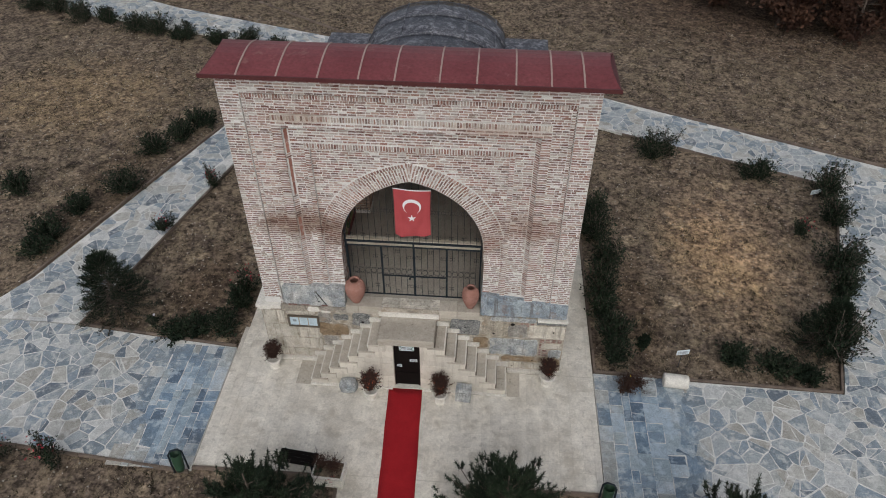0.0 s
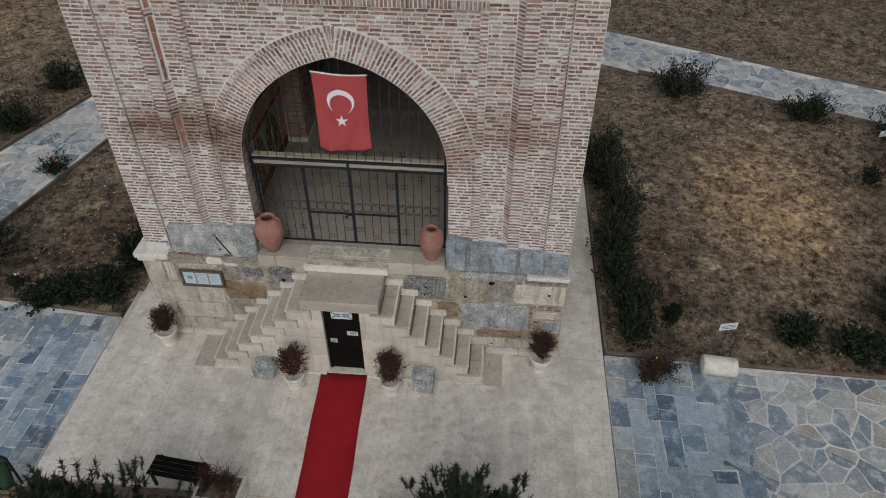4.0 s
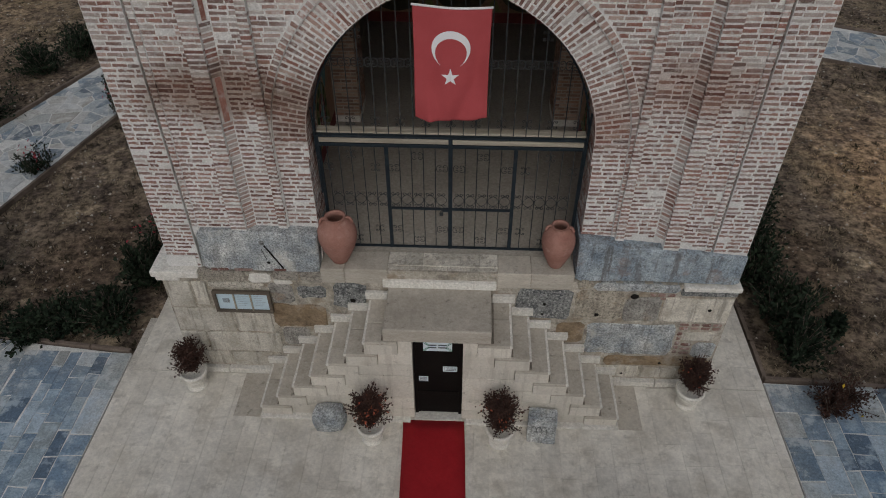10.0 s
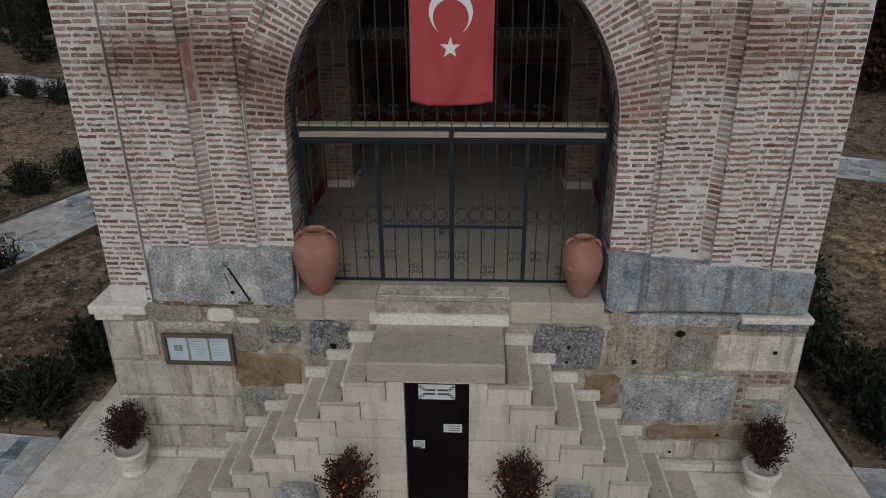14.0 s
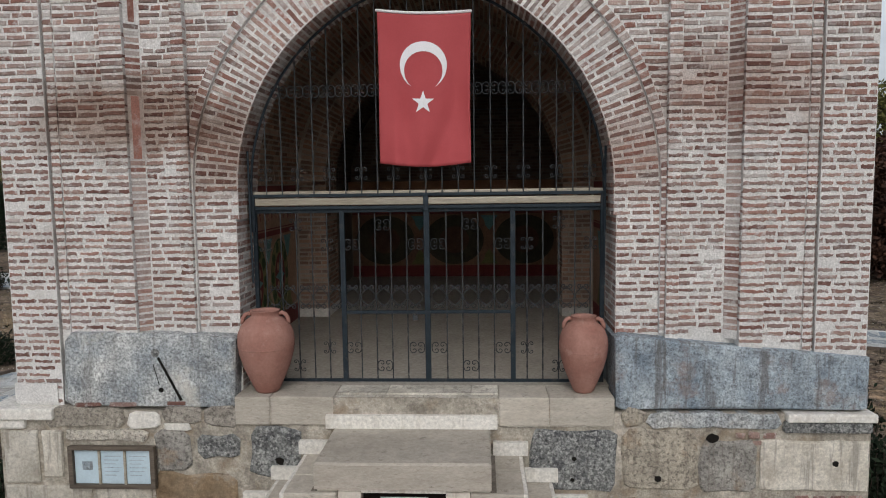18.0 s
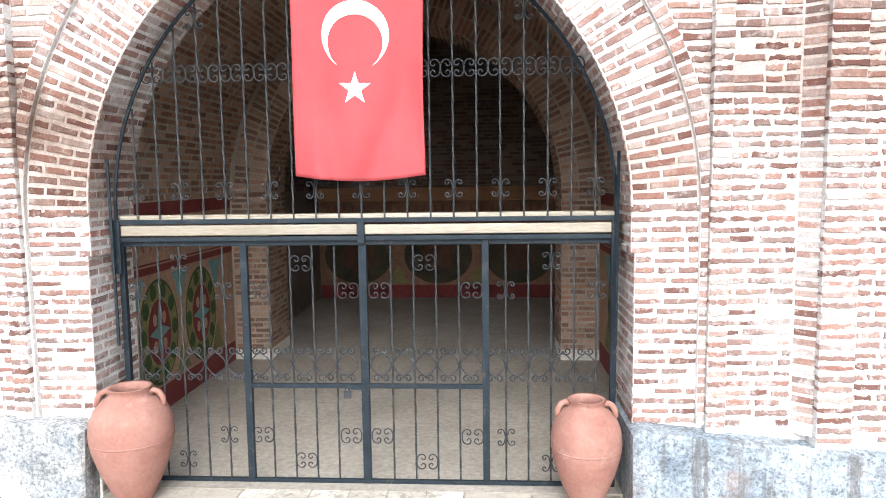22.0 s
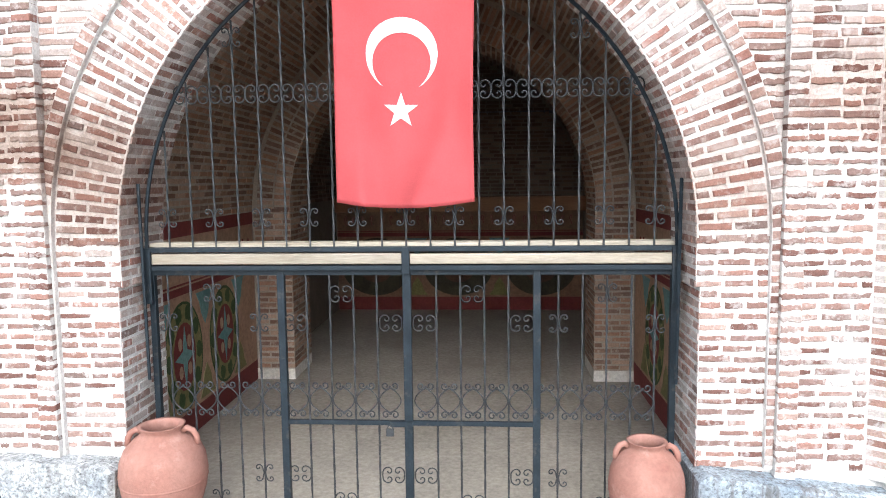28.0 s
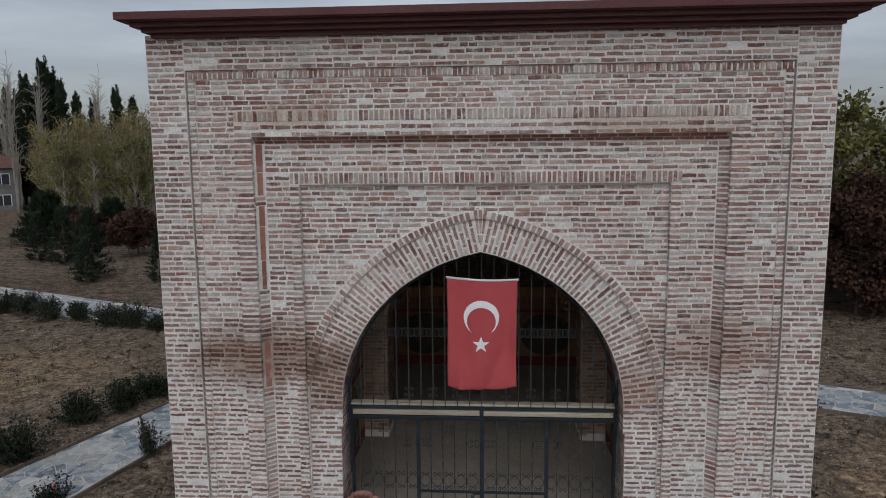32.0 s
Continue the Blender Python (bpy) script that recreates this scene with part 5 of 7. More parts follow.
# ---- notice board on the plinth ----
board = thing("notice_board", "wooden framed glazed notice board with three paper sheets", "notice board", (-3.57, -0.10, 1.95))
for x0, x1, z0, z1 in ((-0.51, 0.51, 0.205, 0.25), (-0.51, 0.51, -0.25, -0.205), (-0.51, -0.455, -0.205, 0.205), (0.455, 0.51, -0.205, 0.205)):
    part("frame", Shape().box(x0, x1, -0.07, 0.0, z0, z1), brown_wood_m, board, "", False, "", 0.006)
part("backing", Shape().box(-0.455, 0.455, -0.02, 0.0, -0.205, 0.205), board_paper_m, board)
for k, x in enumerate((-0.30, 0.0, 0.30)):
    sh = part("paper_sheet", Shape().box(x - 0.142, x + 0.142, -0.027, -0.02, -0.195, 0.195), board_paper_m, board)
    if k == 0:
        part("picture", Shape().box(x - 0.06, x + 0.06, -0.03, -0.0265, -0.04, 0.06), blue_stone_m, sh)
    for q in range(6):
        if k:
            part("script_bar", Shape().box(x - 0.10, x + 0.10 - 0.03 * (q % 3), -0.03, -0.0265, 0.12 - 0.045 * q, 0.13 - 0.045 * q), print_m, sh)
for x in (-0.15, 0.15):
    part("mullion", Shape().box(x - 0.012, x + 0.012, -0.05, -0.02, -0.205, 0.205), wood_m, board)

# ---- painted walls of the porch and hall ----
def disc(to3, cu, cv, ru, rv, h0, h1, n=28, inner=0.0):
    s = Shape()
    if not inner:
        return s.slab([(cu + ru * math.cos(2 * math.pi * k / n), cv + rv * math.sin(2 * math.pi * k / n)) for k in range(n)], lambda u, v, h: to3(u, v, h0 + h), h1 - h0)
    for k in range(n):
        a, b = 2 * math.pi * k / n, 2 * math.pi * (k + 1) / n
        s.slab([(cu + ru * f * math.cos(w), cv + rv * f * math.sin(w)) for f, w in ((1, a), (1, b), (inner, b), (inner, a))], lambda u, v, h: to3(u, v, h0 + h), h1 - h0)
    return s


def medallion(to3, cu, cv, ru, rv, parent, dulled=False):
    """Painted roundel: green rim, ring of olive leaves, maroon field, teal blossom."""
    # back wall roundels: plain discs with the hall's shade in their paint
    med = part("medallion", disc(to3, cu, cv, ru, rv, 0.004, 0.008), shaded_olive_paint_m if dulled else olive_paint_m, parent, "olive roundel darkened for the hall's shade" if dulled else "painted green roundel with maroon field and blossom")
    if dulled:
        part("field", disc(to3, cu, cv, 0.5 * ru, 0.55 * rv, 0.0075, 0.012, 20), shaded_field_m, med)
        return
    for k in range(10):
        a = 2 * math.pi * k / 10
        c = (cu + 0.79 * ru * math.cos(a), cv + 0.79 * rv * math.sin(a))
        part("leaf", disc(to3, c[0], c[1], 0.165 * ru, 0.165 * rv, 0.007, 0.011, 8), green_paint_m, med)
    part("rim", disc(to3, cu, cv, ru, rv, 0.0075, 0.0095, 28, 0.95), green_paint_m, med)
    part("field", disc(to3, cu, cv, 0.58 * ru, 0.62 * rv, 0.0075, 0.012, 20), maroon_m, med)
    part("ring", disc(to3, cu, cv, 0.64 * ru, 0.68 * rv, 0.007, 0.0125, 20, 0.92), olive_paint_m, med)
    star = [(cu + ru * (0.52 if k % 2 == 0 else 0.16) * math.sin(k * math.pi / 4), cv + rv * (0.56 if k % 2 == 0 else 0.16) * math.cos(k * math.pi / 4)) for k in range(8)]
    part("blossom", Shape().slab(star, lambda u, v, h: to3(u, v, 0.011 + h), 0.005), teal_paint_m, med)
    for k in range(4):
        a = math.pi / 4 + k * math.pi / 2
        part("petal", disc(to3, cu + 0.33 * ru * math.cos(a), cv + 0.36 * rv * math.sin(a), 0.10 * ru, 0.12 * rv, 0.011, 0.0155, 8), plaster_m, med)


def painted_wall(name, to3, u0, u1, centres, ru, rv, label, ground_m=plaster_m):
    """A painted dado: plaster, maroon bands, roundels and corner leaves; u along the wall, v up."""
    w = thing(name, label, "wall", kind="structure")
    quad = lambda v0, v1: [(u0, v0), (u1, v0), (u1, v1), (u0, v1)]
    lift = lambda h0: (lambda u, v, h: to3(u, v, h0 + h))
    part("plaster", Shape().slab(quad(FLOOR, 5.0), lift(-0.012), 0.014), ground_m, w)
    for v0, v1 in ((FLOOR + 0.002, 3.06), (4.36, 4.44), (4.98, 5.14)):
        part("band", Shape().slab(quad(v0, v1), lift(0.0), 0.007), maroon_m, w)
    part("line", Shape().slab(quad(4.46, 4.48), lift(0.0), 0.006), maroon_m, w)
    for c in centres:
        medallion(to3, c, 3.09 + min(rv, 0.62), ru, min(rv, 0.62), w, rv > 0.7)
    gaps = [(a + b) / 2 for a, b in zip(centres, centres[1:])] + [centres[0] - (centres[1] - centres[0]) / 2, centres[-1] + (centres[1] - centres[0]) / 2]
    for c in gaps:
        if u0 + 0.1 < c < u1 - 0.1:
            for v, sg in ((4.32, -1), (3.10, 1)):
                leaf = [(c - 0.22, v), (c + 0.22, v), (c + 0.13, v + sg * 0.12), (c + 0.10, v + sg * 0.24), (c, v + sg * 0.38), (c - 0.10, v + sg * 0.24), (c - 0.13, v + sg * 0.12)]
                part("leaf_ornament", Shape().slab(leaf, lift(0.002), 0.006), teal_paint_m if sg < 0 else olive_paint_m, w)
    # a frieze of curling script strokes, not to be read
    s = Shape()
    u = u0 + 0.15
    while u < u1 - 0.2:
        pts = [(u + 0.05 * math.cos(t) + 0.02 * t, 4.70 + 0.10 * math.sin(t * rng.uniform(0.8, 1.3))) for t in [k * 0.6 for k in range(8)]]
        s.tube([to3(a, b, 0.004) for a, b in pts], 0.008, 4)
        u += rng.uniform(0.16, 0.24)
    part("frieze", s, maroon_m, w, "", False, "stuff")
    return w


painted_wall("wall_west", lambda u, v, h: (HX - 2.62 + h, u, v), 0.885, 4.598, [1.30, 2.30, 3.45], 0.47, 0.60, "peach painted wall with green roundels and maroon bands")
painted_wall("wall_east", lambda u, v, h: (HX + 2.62 - h, u, v), 0.885, 4.598, [1.30, 2.30, 3.45], 0.47, 0.60, "peach painted wall with green roundels and maroon bands")
painted_wall("wall_north", lambda u, v, h: (u, 9.9 - h, v), -2.58, 2.62, [-1.75, 0.0, 1.75], 0.74, 0.74, "painted back wall with roundels and maroon bands, hall shade in its plaster", shaded_plaster_m)
part("tie_beam", Shape().box(-2.58, 2.62, 9.45, 9.75, 4.90, 5.19), tie_wood_m, tagged(thing("wooden_tie_beam", "brown wooden beam across the dim hall", "beam")), "", False, "", 0.01)
part("base", Shape().box(HX - 2.615, HX - 2.075, 4.592, 5.508, FLOOR, 2.93), white_marble_m, thing("pier_base", "whitewashed base of the brick pier", "pier base", kind="structure"))
part("base", Shape().box(HX + 2.075, HX + 2.615, 4.592, 5.508, FLOOR, 2.93), white_marble_m, thing("pier_base", "whitewashed base of the brick pier", "pier base", kind="structure"))

# ---- carpet ----
def edge_x(y, a, b):
    return a + (b - a) * (y + 1.1) / -3.95


carpet = thing("carpet", "long red carpet leading to the crypt door", "carpet")
s = Shape()
ys = [-1.12 - 0.25 * i for i in range(52)]
for h in (0.004, 0.016):
    for y in ys:
        for k in range(5):
            x0, x1 = edge_x(y, -0.74, -0.54), edge_x(y, 0.37, 0.54)
            s.v.append((x0 + (x1 - x0) * k / 4 + 0.006 * math.sin(y * 3), y, h + (0.004 * math.sin(y * 2 + k) + 0.004 if h > 0.01 else 0)))
m = 5 * len(ys)
for j in range(len(ys) - 1):
    for k in range(4):
        a = 5 * j + k
        s.f += [(a, a + 1, a + 6, a + 5), (m + a, m + a + 5, m + a + 6, m + a + 1)]
    for k in (0, 4):
        a = 5 * j + k
        s.f.append((a, a + 5, m + a + 5, m + a))
s.f += [(k, k + 1, m + k + 1, m + k) for k in range(4)]
part("runner", s, carpet_m, carpet, "", True)

# ---- plants in pots ----
def tuft(s, c, r, n, lw, up=0.3, flat=1.0):
    """Small leaf blades scattered through a ball, denser to the rim, with gaps."""
    for _ in range(n):
        d = Vector((rng.gauss(0, 1), rng.gauss(0, 1), rng.gauss(0, 1) + up)).normalized()
        q = r * (0.35 + 0.65 * rng.random() ** 0.6) * (0.75 + 0.5 * noise.noise(d * 2.2 + Vector(c)))
        p = Vector(c) + Vector((d.x * q, d.y * q, d.z * q * flat))
        a = Vector((rng.gauss(0, 1), rng.gauss(0, 1), rng.gauss(0, 1))).normalized() * lw
        b = a.cross(d).normalized() * lw * 0.5
        s.v += [tuple(p - a), tuple(p + b), tuple(p + a), tuple(p - b)]
        k = len(s.v)
        s.f.append((k - 4, k - 3, k - 2, k - 1))
    return s


def stems(s, base, r, n, th=0.006, up=1.0):
    for _ in range(n):
        d = Vector((rng.gauss(0, 0.6), rng.gauss(0, 0.6), up + rng.random())).normalized()
        ln = r * rng.uniform(0.7, 1.4)
        bend = Vector((rng.gauss(0, 0.1), rng.gauss(0, 0.1), 0)) * r
        p = Vector(base)
        s.tube([p, p + d * ln * 0.5, p + d * ln + bend], th, 3)
    return s


def sprays(stem_shape, leaf_shape, base, w, h, n, lw, per=26, droop=0.0, spread=1.0):
    """Stems that rise and lean out from a base, each with small leaf blades along it: an uneven, spiky outline."""
    for _ in range(n):
        a = rng.uniform(0, 2 * math.pi)
        out = 0.5 * w * rng.random() ** 0.6 * rng.uniform(0.5, 1.15) * spread
        up = h * rng.uniform(0.45, 1.12) * (1 - 0.35 * (2 * out / w) ** 2)
        b = Vector(base) + Vector((rng.gauss(0, 0.06), rng.gauss(0, 0.06), 0)) * w
        tip = Vector(base) + Vector((out * math.cos(a), out * math.sin(a), up))
        mid = b.lerp(tip, 0.55) + Vector((0, 0, 0.10 * up - droop * up))
        stem_shape.tube([b, mid, tip], 0.004 + 0.004 * w, 3)
        for k in range(per):
            t = 0.18 + 0.84 * (k + rng.random()) / per
            p = (b * (1 - t) ** 2 + mid * 2 * t * (1 - t) + tip * t * t) if t < 1 else tip
            p = p + Vector((rng.gauss(0, 1), rng.gauss(0, 1), rng.gauss(0, 1))) * 0.035 * w
            d = (tip - b).normalized() * 0.8 + Vector((rng.gauss(0, 0.8), rng.gauss(0, 0.8), rng.gauss(0.1, 0.6)))
            d = d.normalized() * lw * rng.uniform(0.6, 1.3)
            q = d.cross(Vector((rng.gauss(0, 1), rng.gauss(0, 1), rng.gauss(0, 1)))).normalized() * lw * 0.28
            leaf_shape.v += [tuple(p), tuple(p + d * 0.5 + q), tuple(p + d), tuple(p + d * 0.5 - q)]
            m = len(leaf_shape.v)
            leaf_shape.f.append((m - 4, m - 3, m - 2, m - 1))


def leaf_part(name, s, m, parent, label=""):
    ob = new(name, s.mesh(name, m))
    ob.parent = parent
    return tagged(ob, label)


def flower_pot(x, y, h, r, bush, blooms, label):
    ob = thing("flower_pot", label, "flower pot", (x, y, 0.0), rng.uniform(0, 360), "flower pots along the plinth")
    prof = [(0.0, 0), (0.80 * r, 0), (0.86 * r, 0.05 * h), (0.80 * r, 0.13 * h), (0.66 * r, 0.17 * h), (0.72 * r, 0.24 * h), (0.90 * r, 0.52 * h), (0.98 * r, 0.66 * h), (0.90 * r, 0.70 * h), (1.06 * r, 0.76 * h), (1.16 * r, 0.90 * h), (1.14 * r, 0.97 * h), (1.08 * r, h), (0.94 * r, h), (0.90 * r, 0.9 * h), (0, 0.88 * h)]
    part("pot", Shape().lathe(prof, 0, 0, 24, 0.006), pot_white_m, ob, "", True)
    st, lf = Shape(), Shape()
    sprays(st, lf, (0, 0, 1.05 * h), bush * 1.75, bush * 1.7, 150, 0.05, 28, -0.16)
    part("branchwork", st, twig_m, ob)
    leaf_part("foliage", lf, twig_m, ob, "withered dark brown foliage")
    if blooms:
        leaf_part("blossoms", tuft(Shape(), (0, 0, h + bush * 0.9), bush * 0.9, blooms, 0.03, 0.4, 0.9), bloom_m, ob, "faded orange blossoms")


flower_pot(-1.25, -1.52, 0.42, 0.22, 0.47, 130, "cream urn with a withered bush and orange blossoms")
flower_pot(1.00, -1.50, 0.42, 0.22, 0.47, 70, "cream urn with a withered dark brown bush")
flower_pot(-4.72, -0.48, 0.44, 0.23, 0.40, 0, "cream urn with a small dry bush")
flower_pot(4.48, -0.52, 0.44, 0.23, 0.41, 8, "cream urn with a dark dry bush")

# ---- carved stones beside the door ----
def boulder(name, label, at, size, m, rz, tilt, square):
    ob = thing(name, label, "carved stone", at, rz)
    bm = bmesh.new()
    bmesh.ops.create_cube(bm, size=2)
    bmesh.ops.subdivide_edges(bm, edges=bm.edges, cuts=5, use_grid_fill=True)
    for v in bm.verts:
        p = v.co.copy()
        sp = p.normalized() * 1.25
        p = p * square + sp * (1 - square)
        p += 0.05 * Vector((noise.noise(p * 2.0), noise.noise(p * 2.0 + Vector((5, 0, 0))), noise.noise(p * 2 + Vector((0, 7, 0)))))
        v.co = Vector((p.x * size[0] / 2, p.y * size[1] / 2, (p.z + 1) * size[2] / 2))
        v.co.y += v.co.z * math.tan(tilt)
    lo = min(v.co.z for v in bm.verts)
    for v in bm.verts:
        v.co.z -= lo
    me = bpy.data.meshes.new(name)
    bm.to_mesh(me)
    bm.free()
    me.materials.append(m)
    body = new("body", me)
    body.parent = ob
    return ob


boulder("carved_stone", "rounded grey weathered stone on the paving", (-2.03, -1.32, 0.004), (0.54, 0.34, 0.42), pale_stone_m, 4, 0.15, 0.35)
cs = boulder("carved_stone", "grey stone slab carved with a looping relief", (1.74, -1.38, 0.004), (0.50, 0.26, 0.52), pale_stone_m, -5, 0.22, 0.92)
s = Shape()
for k in range(3):
    s.tube([(-0.14 + 0.09 * k + 0.05 * math.cos(t), -0.150 + 0.22 * (0.28 + 0.12 * math.sin(t) + 0.05 * t * 0.5), 0.24 + 0.14 * math.sin(t)) for t in [i * 0.5 for i in range(13)]], 0.010, 5)
part("relief", s, dark_stone_m, cs, "looping carved lines")

# ---- bench, planter box, bins, column stump, signs ----
bench = thing("bench", "dark slatted backless bench on the plaza edge", "bench", (-3.02, -4.18, 0.0), -6)
for k in range(4):
    part("seat_slat", Shape().box(-0.58, 0.58, -0.22 + 0.115 * k, -0.12 + 0.115 * k, 0.42, 0.455), door_m, bench, "", False, "", 0.006)
for x in (-0.48, 0.48):
    for y in (-0.19, 0.24):
        part("leg", Shape().box(x - 0.03, x + 0.03, y - 0.025, y + 0.025, 0.0, 0.42), iron_m, bench)

box = thing("planter_box", "pale stone planter box with withered shrubs", "planter", (-2.02, -4.52, 0.0), -3)
part("plinth", Shape().box(-0.45, 0.45, -0.30, 0.30, 0.0, 0.10), pot_white_m, box, "", False, "", 0.01)
part("box", Shape().box(-0.42, 0.42, -0.27, 0.27, 0.10, 0.40), pot_white_m, box, "", False, "", 0.012)
part("rim", Shape().box(-0.47, 0.47, -0.31, 0.31, 0.40, 0.47), white_marble_m, box, "", False, "", 0.012)
part("soil", Shape().box(-0.40, 0.40, -0.25, 0.25, 0.46, 0.478), soil_m, box)
part("branchwork", stems(stems(Shape(), (-0.2, 0, 0.47), 0.5, 40, 0.005), (0.15, 0.05, 0.47), 0.4, 40, 0.005), twig_m, box)
leaf_part("foliage", tuft(tuft(Shape(), (-0.22, 0.05, 0.78), 0.32, 700, 0.024), (0.18, 0, 0.68), 0.30, 800, 0.024), twig_m, box, "withered russet foliage")
leaf_part("blossoms", tuft(Shape(), (0.1, -0.25, 0.35), 0.22, 30, 0.02), rose_m, box, "red blossoms")


def bin_at(x, y, rz, lean):
    ob = thing("waste_bin", "dark green tilting waste bin in a black frame", "waste bin", (x, y, 0.0), rz, "waste bins at the plaza edge")
    part("frame", Shape().tube([(-0.20, 0, 0), (-0.20, 0.02, 0.5), (-0.19, 0.05, 0.85), (-0.10, 0.07, 0.98), (0.10, 0.07, 0.98), (0.19, 0.05, 0.85), (0.20, 0.02, 0.5), (0.20, 0, 0)], 0.028, 8), iron_m, ob, "black tube frame", True)
    s = Shape()
    prof = [(0.0, 0.18), (0.12, 0.18), (0.145, 0.30), (0.165, 0.78), (0.16, 0.80), (0.14, 0.78), (0.12, 0.35), (0, 0.34)]
    s.lathe(prof, 0, 0, 20)
    s.v = [(a, b * 0.9 + (c - 0.5) * lean, c) for a, b, c in s.v]
    part("bucket", s, bin_green_m, ob, "", True)
    for sd in (-1, 1):
        part("pivot", Shape().box(sd * 0.19 - 0.02, sd * 0.19 + 0.02, -0.02, 0.04, 0.50, 0.56), iron_m, ob)


bin_at(-6.50, -4.62, 24, 0.28)
bin_at(6.02, -4.72, -18, 0.2)

stump = thing("column_stump", "short pale column drum lying on the paving edge", "column drum", (8.72, -0.28, 0.0), -4)
s = Shape().lathe([(0, -0.40), (0.20, -0.40), (0.235, -0.38), (0.24, -0.30), (0.235, 0.34), (0.22, 0.39), (0, 0.39)], 0, 0, 28, 0.008)
s.v = [(c, b, a + 0.235) for a, b, c in s.v]
part("drum", s, pot_white_m, stump, "", True)


def sign_post(x, y, z, w, rz):
    ob = thing("plant_sign", "small white sign on a thin metal post in the bed", "sign", (x, y, -0.05), rz)
    part("post", Shape().tube([(0, 0, 0), (0, 0, z)], 0.012, 6), iron_m, ob)
    pl = part("plate", Shape().box(-w, w, -0.03, -0.012, z - 0.02, z + 0.20), paper_m, ob, "", False, "", 0.004)
    for k in range(3):
        part("script_bar", Shape().box(-w + 0.04, w - 0.05, -0.034, -0.029, z + 0.03 + 0.05 * k, z + 0.045 + 0.05 * k), ink_m, pl)


sign_post(8.98, 0.55, 0.72, 0.22, 12)
sign_post(16.57, 10.6, 0.35, 0.26, 20)

# ---- kerbs along the beds ----
kerb = thing("kerb", "narrow brown stone kerb between beds and paving", "kerb", kind="structure")


def kerb_line(pts, w=0.075, h=0.04):
    for (x0, y0), (x1, y1) in zip(pts, pts[1:]):
        ln = math.hypot(x1 - x0, y1 - y0)
        n = max(1, round(ln / 0.9))
        dx, dy = (x1 - x0) / ln, (y1 - y0) / ln
        for k in range(n):
            a, b = ln * k / n + 0.008, ln * (k + 1) / n - 0.008
            j = rng.uniform(-0.012, 0.012)
            poly = [(x0 + dx * q - dy * (o + j), y0 + dy * q + dx * (o + j)) for q, o in ((a, -w / 2), (b, -w / 2), (b, w / 2), (a, w / 2))]
            part("kerb_stone", Shape().slab(poly, on_floor(-0.1), 0.1 + h + rng.uniform(-0.01, 0.01), 0.012), kerb_m, kerb)


kerb_line([(6.10, 0.10), (14.22, -0.13), (17.9, 11.5), (8.75, 15.3)])
kerb_line([(-6.32, 0.28), (-12.28, 0.88), (-9.75, 11.0)])
kerb_line([(-16.4, -3.68), (-12.5, -4.12), (-6.3, -4.62)])
kerb_line([(-15.4, 3.0), (-13.5, 8.6), (-10.5, 16.9)])
kerb_line([(6.12, 0.15), (6.12, 11.4)], 0.08, 0.02)
kerb_line([(20.7, 13.45), (8.45, 18.9), (-5.0, 24.35), (-13.8, 30.2)], 0.10, 0.03)
kerb_line([(6.07, -5.02), (14.0, -5.08)])
kerb_line([(-6.25, -4.47), (-1.8, -4.47), (-1.8, -10.0)])
kerb_line([(2.05, -10.0), (2.05, -4.47), (6.05, -4.47)])

# ---- shrubs, roses, trees ----
def ground_z(x, y):
    return ground_height(x, y) - 0.02


def shrub(x, y, w, h, m, label, n=2700, lw=0.11, flowers=None, name="shrub"):
    w, h = w * rng.uniform(1.05, 1.5), h * rng.uniform(0.85, 1.3)
    ob = thing(name, label, "shrub", (x, y, ground_z(x, y)), rng.uniform(0, 360))
    st, lf = Shape(), Shape()
    for k in range(3):
        sprays(st, lf, (rng.uniform(-0.2, 0.2) * w, rng.uniform(-0.2, 0.2) * w, 0), w * rng.uniform(0.7, 1.0), h * rng.uniform(0.75, 1.1), n // 90, lw, 30)
    part("branchwork", st, bark_m, ob)
    leaf_part("foliage", lf, m, ob)
    if flowers:
        leaf_part("blossoms", tuft(Shape(), (0, 0, h * 0.62), w * 0.48, flowers[1], 0.05, 0.6), flowers[0], ob, "scattered blossoms")
    return ob


DARK = "dark green evergreen shrub at the path edge"
ROSE = "leggy rose bush with a few red blossoms"
for x, y, w, h in [(-8.6, 0.75, 1.2, 0.7), (-7.9, 0.9, 0.9, 0.6), (-7.0, 1.0, 1.2, 1.0), (-6.75, 2.0, 1.0, 0.9), (-13.7, 11.6, 1.8, 1.1), (-13.0, 13.2, 1.6, 1.0), (-14.3, 8.9, 1.7, 1.0), (-15.3, 7.6, 1.4, 0.8), (-15.9, 5.6, 1.6, 1.0), (-15.9, 4.4, 1.3, 0.7), (-18.6, 8.3, 1.3, 0.9), (-12.3, 14.6, 1.5, 1.0)]:
    shrub(x, y, w, h, shrub_m, DARK)
